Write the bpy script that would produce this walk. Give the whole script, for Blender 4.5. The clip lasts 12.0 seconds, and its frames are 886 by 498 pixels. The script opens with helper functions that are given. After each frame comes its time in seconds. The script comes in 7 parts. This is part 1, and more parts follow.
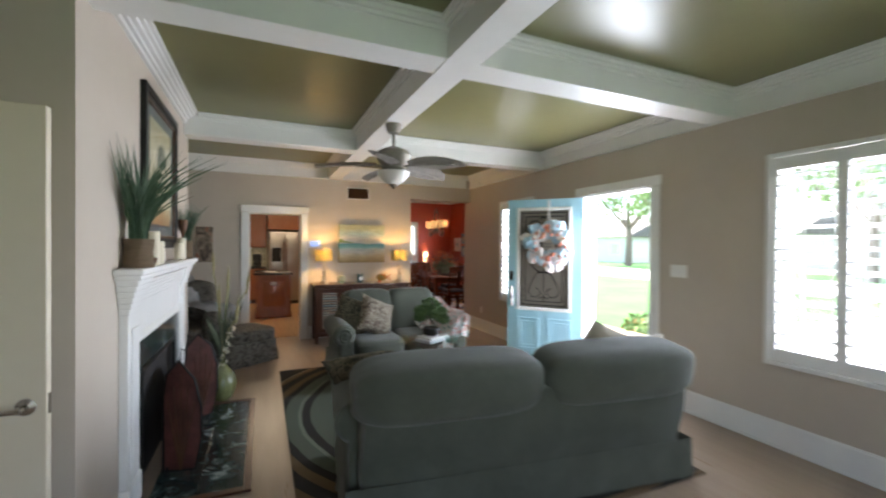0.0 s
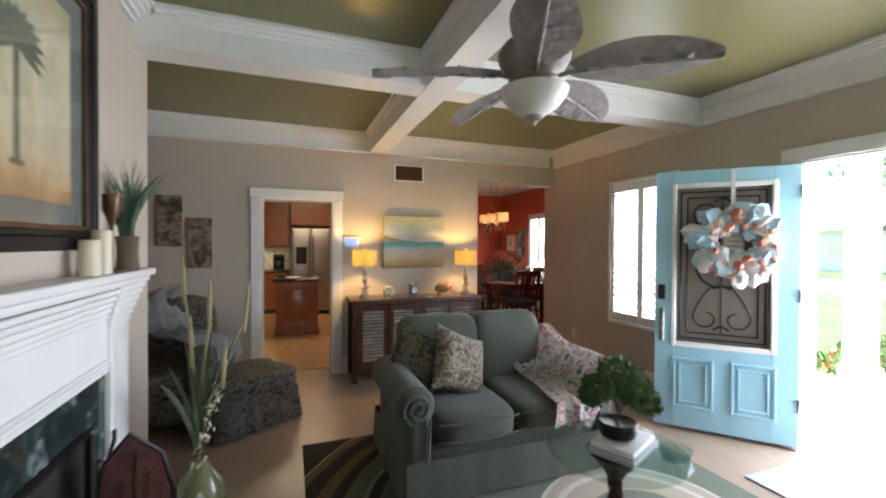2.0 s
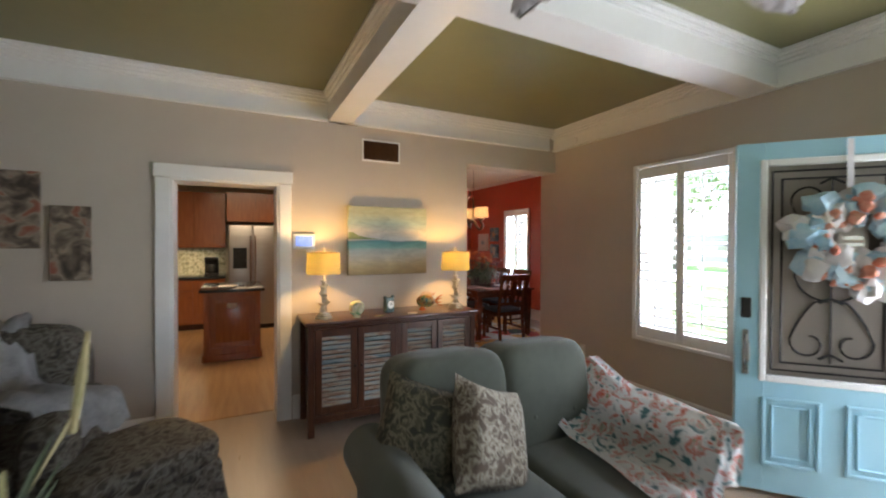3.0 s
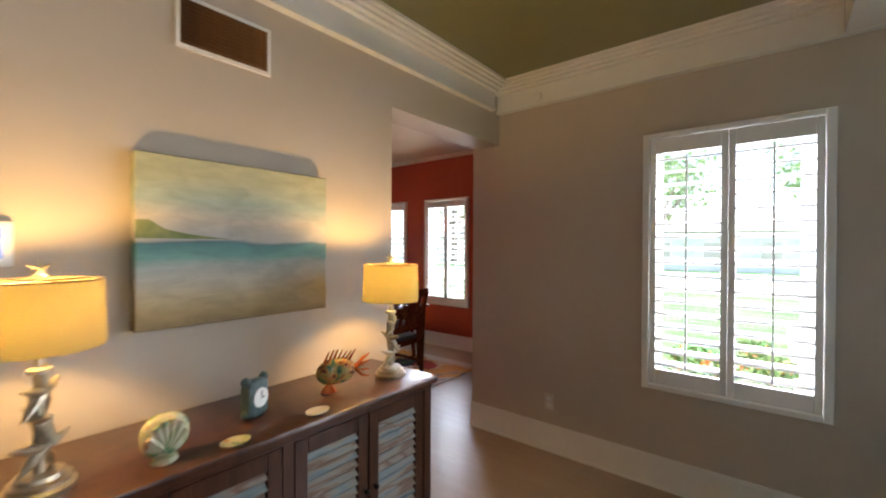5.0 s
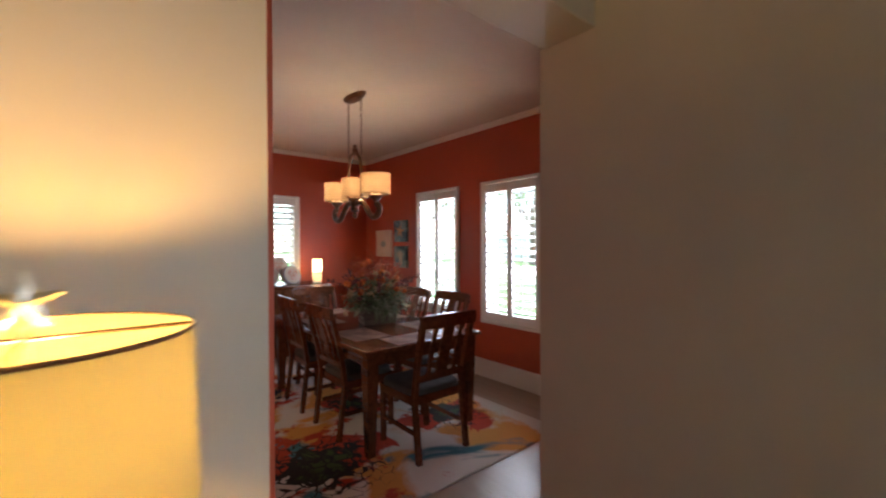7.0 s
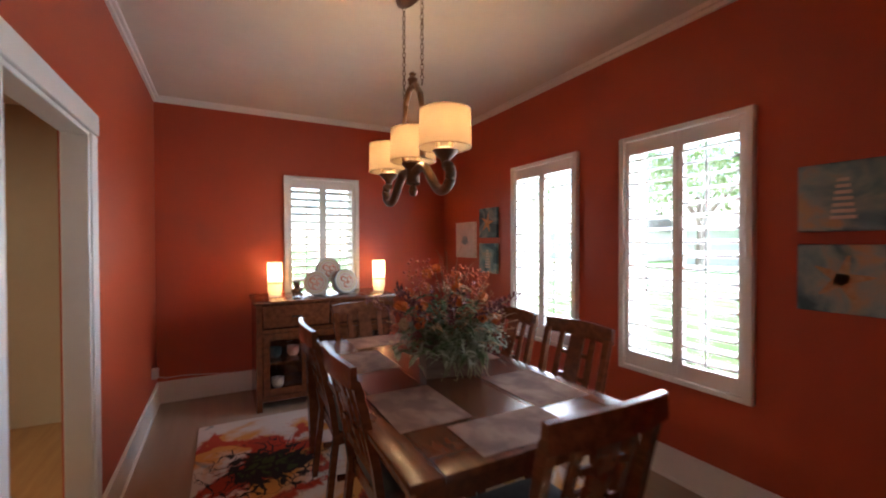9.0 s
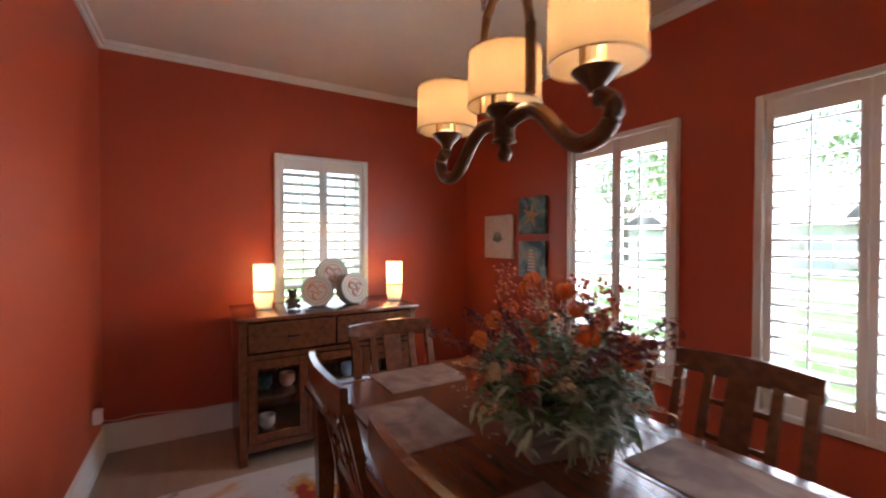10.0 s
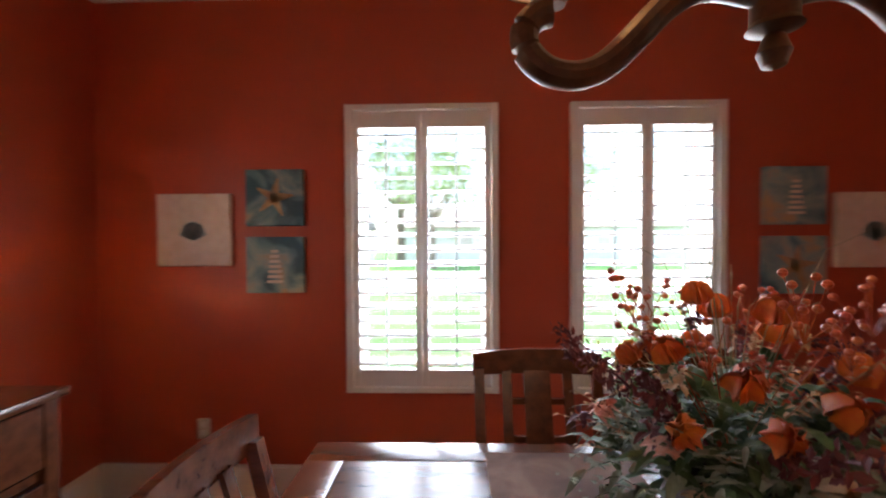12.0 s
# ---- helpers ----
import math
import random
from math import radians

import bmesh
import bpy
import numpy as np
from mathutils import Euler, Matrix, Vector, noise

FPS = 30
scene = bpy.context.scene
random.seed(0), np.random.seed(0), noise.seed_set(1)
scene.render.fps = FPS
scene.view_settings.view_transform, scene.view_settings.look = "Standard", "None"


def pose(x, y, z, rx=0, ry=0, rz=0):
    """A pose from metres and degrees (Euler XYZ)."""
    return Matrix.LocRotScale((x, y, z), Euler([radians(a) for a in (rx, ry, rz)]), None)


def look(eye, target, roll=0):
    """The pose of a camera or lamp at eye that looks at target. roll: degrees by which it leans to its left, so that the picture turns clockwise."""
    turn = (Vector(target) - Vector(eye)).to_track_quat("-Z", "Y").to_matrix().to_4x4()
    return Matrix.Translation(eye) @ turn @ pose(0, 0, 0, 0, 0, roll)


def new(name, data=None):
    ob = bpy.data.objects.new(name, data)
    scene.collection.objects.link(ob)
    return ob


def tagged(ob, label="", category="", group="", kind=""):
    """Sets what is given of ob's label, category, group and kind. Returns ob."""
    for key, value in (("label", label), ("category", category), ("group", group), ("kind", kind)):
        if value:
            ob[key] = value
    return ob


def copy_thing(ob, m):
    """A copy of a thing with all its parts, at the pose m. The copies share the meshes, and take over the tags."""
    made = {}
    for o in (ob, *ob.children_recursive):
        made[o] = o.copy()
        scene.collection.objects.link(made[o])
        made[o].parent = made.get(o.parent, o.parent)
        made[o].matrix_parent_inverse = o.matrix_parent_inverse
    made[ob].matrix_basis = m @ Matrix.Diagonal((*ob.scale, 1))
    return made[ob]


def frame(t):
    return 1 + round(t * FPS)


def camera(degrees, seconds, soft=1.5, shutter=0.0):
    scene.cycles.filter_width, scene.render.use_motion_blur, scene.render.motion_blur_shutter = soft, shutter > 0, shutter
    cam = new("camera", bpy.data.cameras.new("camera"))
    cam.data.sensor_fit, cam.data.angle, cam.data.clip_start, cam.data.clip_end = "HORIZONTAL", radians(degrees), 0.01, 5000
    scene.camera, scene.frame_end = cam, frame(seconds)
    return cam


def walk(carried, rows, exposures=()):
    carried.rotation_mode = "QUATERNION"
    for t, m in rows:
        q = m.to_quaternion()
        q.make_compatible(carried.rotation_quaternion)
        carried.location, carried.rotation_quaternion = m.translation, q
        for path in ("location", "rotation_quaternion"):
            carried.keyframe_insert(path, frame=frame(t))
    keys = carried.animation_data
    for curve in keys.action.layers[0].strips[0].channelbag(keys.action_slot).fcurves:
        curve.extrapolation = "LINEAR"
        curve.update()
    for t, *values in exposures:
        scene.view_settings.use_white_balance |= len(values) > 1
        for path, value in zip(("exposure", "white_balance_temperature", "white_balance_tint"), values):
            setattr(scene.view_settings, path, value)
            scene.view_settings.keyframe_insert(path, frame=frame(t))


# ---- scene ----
cam = camera(94.1, 12.0, soft=2.0, shutter=0.5)
# seconds, eye x, y, z, yaw, pitch, roll
ROWS = [
    (0, 0.020, 0.068, 1.492, -23.57, -0.50, -0.46),
    (0.5, 0.103, 0.570, 1.495, -16.85, -0.40, -0.56),
    (1, 0.131, 1.066, 1.490, -17.07, -0.61, -0.40),
    (1.5, 0.111, 1.559, 1.488, -17.95, -0.58, -0.45),
    (2, 0.115, 2.059, 1.488, -20.30, -0.71, -0.37),
    (2.5, 0.167, 2.630, 1.483, -23.56, -0.68, -0.28),
    (4.5, 0.569, 4.774, 1.483, -42.50, -0.75, -0.11),
    (5, 0.718, 5.165, 1.500, -50.91, -0.44, -0.25),
    (5.5, 0.946, 5.492, 1.494, -54.32, -0.51, -0.07),
    (6, 1.341, 5.696, 1.485, -54.31, -0.71, 0.13),
    (6.5, 1.742, 5.869, 1.484, -49.36, -0.39, 0.27),
    (7, 2.130, 6.082, 1.489, -39.98, -0.51, 0.18),
    (7.5, 2.475, 6.343, 1.487, -31.83, -0.51, 0.12),
    (9.5, 3.061, 7.895, 1.475, -27.99, -0.76, 0.17),
    (10, 3.062, 8.401, 1.471, -30.49, -0.99, -0.09),
    (10.5, 3.065, 8.891, 1.478, -38.85, -1.13, -0.24),
    (11, 3.136, 9.316, 1.465, -53.01, -0.61, 0.18),
    (11.5, 3.185, 9.687, 1.449, -69.26, -0.76, -0.14),
    (12, 3.220, 10.035, 1.447, -88.51, -0.99, 0.31),
]
walk(cam, [(t, pose(x, y, z, 90 + pitch, roll, yaw)) for t, x, y, z, yaw, pitch, roll in ROWS],
     exposures=[(0.0, 2.55), (4.5, 2.5), (6.5, 2.27), (7.5, 2.35), (9.5, 2.45), (12.0, 2.42)])

# ---------------- world, sun, window light ----------------
world = bpy.data.worlds.new("sky")
scene.world = world
world.use_nodes = True
wn = world.node_tree
sky = wn.nodes.new("ShaderNodeTexSky")
sky.sky_type = 'NISHITA'
sky.sun_disc = False
sky.sun_elevation, sky.sun_rotation = radians(58), radians(200)
wn.nodes["Background"].inputs["Strength"].default_value = 0.15
wn.links.new(sky.outputs["Color"], wn.nodes["Background"].inputs["Color"])


def lamp(name, kind, m, energy, colour, **kw):
    data = bpy.data.lights.new(name, kind)
    data.energy, data.color = energy, colour
    if kind == 'AREA':
        data.shape = 'RECTANGLE'
        data.size, data.size_y = kw["size"]
    if kind == 'POINT':
        data.shadow_soft_size = kw["size"]
    if kind == 'SUN':
        data.angle = kw["size"]
    ob = new(name, data)
    ob.matrix_world = m
    return ob


lamp("sun", 'SUN', look((0, 0, 20), (-3.0, -9.0, 0.0)), 5.0, (1.0, 0.95, 0.86), size=radians(0.6))
DAY = (0.78, 0.84, 1.0)
# sky light in the openings of the front wall
lamp("skylight_door", 'AREA', look((3.84, 3.48, 1.08), (0, 3.48, 0.9)), 21, DAY, size=(0.9, 1.95))
lamp("skylight_big_window", 'AREA', look((3.84, 1.52, 1.42), (0, 1.52, 1.2)), 15, DAY, size=(0.8, 1.4))
lamp("skylight_window", 'AREA', look((3.84, 5.39, 1.42), (0, 5.39, 1.2)), 12, DAY, size=(0.8, 1.4))
lamp("skylight_dining", 'AREA', look((5.80, 8.98, 1.42), (0, 8.98, 1.2)), 13, DAY, size=(0.74, 1.4))
lamp("skylight_dining", 'AREA', look((5.80, 10.21, 1.42), (0, 10.21, 1.2)), 13, DAY, size=(0.74, 1.4))
lamp("skylight_back", 'AREA', look((3.99, 12.35, 1.5), (3.99, 0, 1.3)), 1.3, DAY, size=(0.7, 1.2))
# added fill lamp, unseen behind the start of the walk, brightens the hall
lamp("fill_hall", 'AREA', look((0.9, -1.72, 1.5), (0.9, 5, 1.2)), 3.2, DAY, size=(1.5, 1.5))
WARM = (1.0, 0.59, 0.19)
for lx in (0.88, 2.08):
    lamp("bulb_sideboard", 'POINT', pose(lx, 6.59, 1.345), 3.9, WARM, size=0.03)
for lx in (3.46, 4.50):
    lamp("bulb_buffet", 'POINT', pose(lx, 11.67, 1.2), 1.1, (1.0, 0.6, 0.3), size=0.03)
for ly in (9.12, 9.49, 9.86):
    lamp("bulb_chandelier", 'POINT', pose(3.94, ly, 2.02), 0.9, (1.0, 0.64, 0.30), size=0.025)
lamp("kitchen_ceiling_lamp", 'AREA', pose(0.4, 9.6, 2.5), 7, (1.0, 0.78, 0.52), size=(1.2, 1.2))
lamp("kitchen_counter_lamp", 'AREA', pose(-0.6, 11.65, 1.36), 1, (1.0, 0.85, 0.55), size=(0.9, 0.05))


# ---------------- materials ----------------
def mat(name, colour, rough=0.6, metal=0.0, colour2=None, scale=8.0, detail=4.0, bump=0.0, bscale=60.0,
        stretch=(1, 1, 1), mix=0.5, spec=0.5, per_object=0.0, rvar=0.0, sheen=0.0, coat=0.0, emit=None):
    m = bpy.data.materials.new(name)
    m.use_nodes = True
    nt = m.node_tree
    b = nt.nodes["Principled BSDF"]
    b.inputs["Base Color"].default_value = (*colour, 1)
    b.inputs["Roughness"].default_value = rough
    b.inputs["Metallic"].default_value = metal
    b.inputs["Specular IOR Level"].default_value = spec
    b.inputs["Sheen Weight"].default_value = sheen
    b.inputs["Coat Weight"].default_value = coat
    b.inputs["Coat Roughness"].default_value = 0.15
    if emit:
        b.inputs["Emission Color"].default_value = (*emit[0], 1)
        b.inputs["Emission Strength"].default_value = emit[1]
    co = nt.nodes.new("ShaderNodeTexCoord")
    mp = nt.nodes.new("ShaderNodeMapping")
    mp.inputs["Scale"].default_value = stretch
    nt.links.new(co.outputs["Object"], mp.inputs["Vector"])
    if colour2:
        n = nt.nodes.new("ShaderNodeTexNoise")
        n.inputs["Scale"].default_value, n.inputs["Detail"].default_value = scale, detail
        nt.links.new(mp.outputs["Vector"], n.inputs["Vector"])
        n2 = nt.nodes.new("ShaderNodeTexNoise")
        n2.inputs["Scale"].default_value, n2.inputs["Detail"].default_value = scale * 7.3, 3
        nt.links.new(mp.outputs["Vector"], n2.inputs["Vector"])
        ad = nt.nodes.new("ShaderNodeMath")
        ad.operation = 'MULTIPLY_ADD'
        ad.inputs[1].default_value = 0.35
        nt.links.new(n2.outputs["Fac"], ad.inputs[0])
        nt.links.new(n.outputs["Fac"], ad.inputs[2])
        r = nt.nodes.new("ShaderNodeMapRange")
        r.inputs["From Min"].default_value, r.inputs["From Max"].default_value = 0.675 - mix * 0.35, 0.675 + mix * 0.35
        nt.links.new(ad.outputs[0], r.inputs["Value"])
        mx = nt.nodes.new("ShaderNodeMix")
        mx.data_type = 'RGBA'
        mx.inputs["A"].default_value, mx.inputs["B"].default_value = (*colour, 1), (*colour2, 1)
        nt.links.new(r.outputs["Result"], mx.inputs["Factor"])
        out = mx.outputs["Result"]
        if per_object:
            oi = nt.nodes.new("ShaderNodeObjectInfo")
            hs = nt.nodes.new("ShaderNodeHueSaturation")
            rr = nt.nodes.new("ShaderNodeMapRange")
            rr.inputs["To Min"].default_value, rr.inputs["To Max"].default_value = 1 - per_object, 1 + per_object
            nt.links.new(oi.outputs["Random"], rr.inputs["Value"])
            nt.links.new(rr.outputs["Result"], hs.inputs["Value"])
            nt.links.new(out, hs.inputs["Color"])
            out = hs.outputs["Color"]
        nt.links.new(out, b.inputs["Base Color"])
        if rvar:
            r2 = nt.nodes.new("ShaderNodeMapRange")
            r2.inputs["To Min"].default_value, r2.inputs["To Max"].default_value = rough - rvar, rough + rvar
            nt.links.new(n.outputs["Fac"], r2.inputs["Value"])
            nt.links.new(r2.outputs["Result"], b.inputs["Roughness"])
    if bump:
        bn = nt.nodes.new("ShaderNodeTexNoise")
        bn.inputs["Scale"].default_value, bn.inputs["Detail"].default_value = bscale, 3
        nt.links.new(mp.outputs["Vector"], bn.inputs["Vector"])
        bp = nt.nodes.new("ShaderNodeBump")
        bp.inputs["Strength"].default_value, bp.inputs["Distance"].default_value = bump, 0.01
        nt.links.new(bn.outputs["Fac"], bp.inputs["Height"])
        nt.links.new(bp.outputs["Normal"], b.inputs["Normal"])
    return m


def shade_mat(name, colour, rough=0.8):
    """Thin lamp cloth: half of the light goes through."""
    m = bpy.data.materials.new(name)
    m.use_nodes = True
    nt = m.node_tree
    nt.nodes.clear()
    out, mix_, d, t = (nt.nodes.new(k) for k in ("ShaderNodeOutputMaterial", "ShaderNodeMixShader", "ShaderNodeBsdfDiffuse", "ShaderNodeBsdfTranslucent"))
    w = nt.nodes.new("ShaderNodeTexNoise")
    w.inputs["Scale"].default_value = 90
    cr = nt.nodes.new("ShaderNodeMix")
    cr.data_type = 'RGBA'
    cr.inputs["A"].default_value, cr.inputs["B"].default_value = (*[c * 0.92 for c in colour], 1), (*colour, 1)
    nt.links.new(w.outputs["Fac"], cr.inputs["Factor"])
    nt.links.new(cr.outputs["Result"], d.inputs["Color"])
    nt.links.new(cr.outputs["Result"], t.inputs["Color"])
    mix_.inputs["Fac"].default_value = 0.6
    nt.links.new(d.outputs[0], mix_.inputs[1])
    nt.links.new(t.outputs[0], mix_.inputs[2])
    nt.links.new(mix_.outputs[0], out.inputs["Surface"])
    return m


def glass_mat(name, colour=(1, 1, 1), rough=0.0):
    m = bpy.data.materials.new(name)
    m.use_nodes = True
    nt = m.node_tree
    nt.nodes.clear()
    out, mix_, t, g, fr = (nt.nodes.new(k) for k in ("ShaderNodeOutputMaterial", "ShaderNodeMixShader", "ShaderNodeBsdfTransparent", "ShaderNodeBsdfGlossy", "ShaderNodeMath"))
    t.inputs["Color"].default_value = (*colour, 1)
    g.inputs["Roughness"].default_value = rough
    lw = nt.nodes.new("ShaderNodeLayerWeight")
    lw.inputs["Blend"].default_value = 0.12
    fr.operation = 'MULTIPLY_ADD'
    fr.inputs[1].default_value, fr.inputs[2].default_value = 0.18, 0.03
    nt.links.new(lw.outputs["Facing"], fr.inputs[0])
    nt.links.new(fr.outputs[0], mix_.inputs["Fac"])
    nt.links.new(t.outputs[0], mix_.inputs[1])
    nt.links.new(g.outputs[0], mix_.inputs[2])
    nt.links.new(mix_.outputs[0], out.inputs["Surface"])
    return m


def ramp_mat(name, stops, coord="Object", scale=3.0, detail=5.0, distort=1.0, rough=0.8, stretch=(1, 1, 1), interp='LINEAR', bump=0.2):
    """A pattern of several colours along noise."""
    m = bpy.data.materials.new(name)
    m.use_nodes = True
    nt = m.node_tree
    b = nt.nodes["Principled BSDF"]
    b.inputs["Roughness"].default_value = rough
    co, mp, n, r = (nt.nodes.new(k) for k in ("ShaderNodeTexCoord", "ShaderNodeMapping", "ShaderNodeTexNoise", "ShaderNodeValToRGB"))
    mp.inputs["Scale"].default_value = stretch
    n.inputs["Scale"].default_value, n.inputs["Detail"].default_value, n.inputs["Distortion"].default_value = scale, detail, distort
    r.color_ramp.interpolation = interp
    el = r.color_ramp.elements
    while len(el) < len(stops):
        el.new(0.5)
    for e, (p, c) in zip(el, stops):
        e.position, e.color = p, (*c, 1)
    nt.links.new(co.outputs[coord], mp.inputs["Vector"])
    oi = nt.nodes.new("ShaderNodeObjectInfo")
    n.noise_dimensions = '4D'
    ml = nt.nodes.new("ShaderNodeMath")
    ml.operation = 'MULTIPLY'
    ml.inputs[1].default_value = 9.0
    nt.links.new(oi.outputs["Random"], ml.inputs[0])
    nt.links.new(ml.outputs[0], n.inputs["W"])
    nt.links.new(mp.outputs["Vector"], n.inputs["Vector"])
    nt.links.new(n.outputs["Fac"], r.inputs["Fac"])
    nt.links.new(r.outputs["Color"], b.inputs["Base Color"])
    bp = nt.nodes.new("ShaderNodeBump")
    bp.inputs["Strength"].default_value, bp.inputs["Distance"].default_value = bump, 0.005
    nt.links.new(n.outputs["Fac"], bp.inputs["Height"])
    nt.links.new(bp.outputs["Normal"], b.inputs["Normal"])
    return m


M_WALL = mat("taupe_paint", (0.50, 0.430, 0.352), 0.62, colour2=(0.53, 0.46, 0.38), scale=1.4, bump=0.05, bscale=180)
M_RED = mat("terracotta_paint", (0.45, 0.070, 0.028), 0.42, colour2=(0.48, 0.080, 0.032), scale=1.3, bump=0.05, bscale=160)
M_TRIM = mat("white_gloss_paint", (0.78, 0.77, 0.74), 0.35, colour2=(0.82, 0.81, 0.78), scale=3, bump=0.03, bscale=90)
M_GREEN = mat("olive_gloss_ceiling_paint", (0.185, 0.175, 0.075), 0.33, colour2=(0.205, 0.195, 0.085), scale=1.2, bump=0.05, bscale=7)
M_CEIL = mat("flat_white_ceiling_paint", (0.66, 0.60, 0.53), 0.8, colour2=(0.70, 0.64, 0.57), scale=2, bump=0.12, bscale=140)
M_OAK = mat("orange_maple_cabinet", (0.36, 0.115, 0.028), 0.35, colour2=(0.27, 0.075, 0.016), scale=6, stretch=(6, 6, 0.7), bump=0.05, coat=0.3)
M_WALNUT = mat("dark_walnut", (0.085, 0.030, 0.014), 0.3, colour2=(0.045, 0.016, 0.008), scale=5, stretch=(5, 5, 0.8), bump=0.06, coat=0.3)
M_CHERRY = mat("cherry_wood", (0.15, 0.046, 0.017), 0.27, colour2=(0.085, 0.024, 0.009), scale=5, stretch=(5, 0.8, 5), bump=0.04, coat=0.4)
M_VELVET = mat("grey_green_velvet", (0.045, 0.050, 0.034), 0.85, colour2=(0.078, 0.086, 0.062), scale=4, bump=0.25, bscale=300, sheen=0.22, mix=0.9)
M_BLUE = mat("pale_blue_door_paint", (0.33, 0.58, 0.68), 0.4, colour2=(0.36, 0.61, 0.71), scale=2, bump=0.03, bscale=60)
M_STEEL = mat("brushed_steel", (0.42, 0.40, 0.38), 0.32, 0.9, colour2=(0.36, 0.34, 0.32), scale=3, stretch=(1, 1, 30))
# black metal, also the sheets that paint shade behind louvres and grille
M_BLACK = mat("black_iron_and_shade", (0.012, 0.011, 0.010), 0.45, 0.6, colour2=(0.02, 0.018, 0.016), scale=20)
# near-black fill for the fireplace opening and the inside of the crate
M_DARKFILL = mat("rough_near_black", (0.012, 0.011, 0.010), 0.95, colour2=(0.025, 0.022, 0.02), scale=6, bump=0.4, bscale=20)
M_BRONZE = mat("old_bronze", (0.15, 0.068, 0.028), 0.4, 0.4, colour2=(0.07, 0.032, 0.015), scale=12)
M_CHROME = mat("satin_nickel", (0.6, 0.58, 0.55), 0.22, 1.0)
M_GRANITE = mat("black_granite", (0.012, 0.012, 0.012), 0.12, colour2=(0.05, 0.05, 0.05), scale=80)
M_FANWOOD = mat("whitewashed_fan_wood", (0.52, 0.48, 0.43), 0.55, colour2=(0.40, 0.36, 0.32), scale=8, stretch=(1, 5, 1), bump=0.1)
M_PEWTER = mat("weathered_pewter", (0.30, 0.27, 0.23), 0.45, 0.5, colour2=(0.22, 0.19, 0.16), scale=14)
M_FROST = mat("frosted_white_glass", (0.75, 0.72, 0.67), 0.35, colour2=(0.70, 0.66, 0.60), scale=6)
M_CREAM = mat("cream_door_paint", (0.70, 0.62, 0.48), 0.45, colour2=(0.73, 0.65, 0.51), scale=2)
M_SHADE = shade_mat("amber_linen_shade", (0.33, 0.30, 0.19))
M_SHADE2 = shade_mat("cream_pleated_shade", (0.27, 0.20, 0.14))
M_SHADE3 = shade_mat("opal_glass_shade", (0.95, 0.80, 0.62))
M_GLASS = glass_mat("clear_glass")
M_LEAD = shade_mat("frosted_bevelled_glass", (0.40, 0.36, 0.31))
M_TABLEGLASS = glass_mat("table_glass", (0.80, 0.88, 0.86), 0.02)
M_SILVER = mat("silver_leaf", (0.62, 0.55, 0.42), 0.32, 0.85, colour2=(0.45, 0.38, 0.27), scale=30, bump=0.3, bscale=80)
M_MARBLE = ramp_mat("green_black_marble", [(0.35, (0.012, 0.02, 0.018)), (0.52, (0.02, 0.033, 0.03)), (0.60, (0.06, 0.08, 0.075)), (0.66, (0.25, 0.28, 0.27)), (0.70, (0.03, 0.045, 0.04))], scale=5, distort=2.2, rough=0.12, bump=0.0)
M_DAMASK = ramp_mat("beige_damask", [(0.40, (0.085, 0.058, 0.036)), (0.47, (0.20, 0.165, 0.115)), (0.53, (0.30, 0.265, 0.20)), (0.60, (0.11, 0.08, 0.05))], scale=22, detail=2, distort=1.2, interp='EASE', bump=0.4)
M_DAMASK2 = ramp_mat("olive_damask", [(0.40, (0.035, 0.032, 0.018)), (0.48, (0.085, 0.075, 0.042)), (0.54, (0.16, 0.135, 0.085)), (0.62, (0.05, 0.042, 0.024))], scale=20, detail=2, distort=1.2, interp='EASE', bump=0.4)
M_CREAMCLOTH = mat("cream_slub_silk", (0.40, 0.36, 0.27), 0.6, colour2=(0.30, 0.26, 0.19), scale=5, bump=0.25, bscale=120, sheen=0.2)
M_CAMO = ramp_mat("brown_grey_leaf_upholstery", [(0.36, (0.022, 0.016, 0.011)), (0.45, (0.075, 0.062, 0.045)), (0.54, (0.14, 0.13, 0.105)), (0.62, (0.05, 0.04, 0.028))], scale=14, detail=3, distort=1.6, interp='EASE', bump=0.4)
M_THROW = ramp_mat("white_coral_print_cloth", [(0.36, (0.08, 0.19, 0.20)), (0.42, (0.74, 0.74, 0.71)), (0.53, (0.78, 0.78, 0.75)), (0.57, (0.60, 0.11, 0.05)), (0.63, (0.66, 0.64, 0.58)), (0.70, (0.20, 0.24, 0.11))], scale=11, detail=3, distort=2.0, bump=0.3)
M_KNIT = mat("grey_white_throw", (0.42, 0.42, 0.42), 0.9, colour2=(0.58, 0.58, 0.57), scale=14, bump=0.4, bscale=70)
M_LOUVER = ramp_mat("weathered_painted_louver", [(0.30, (0.06, 0.10, 0.13)), (0.42, (0.20, 0.24, 0.24)), (0.50, (0.30, 0.26, 0.20)), (0.58, (0.20, 0.10, 0.06)), (0.66, (0.34, 0.33, 0.28)), (0.75, (0.10, 0.16, 0.20))], scale=3.2, detail=6, distort=0.8, stretch=(1, 6, 7), rough=0.6)


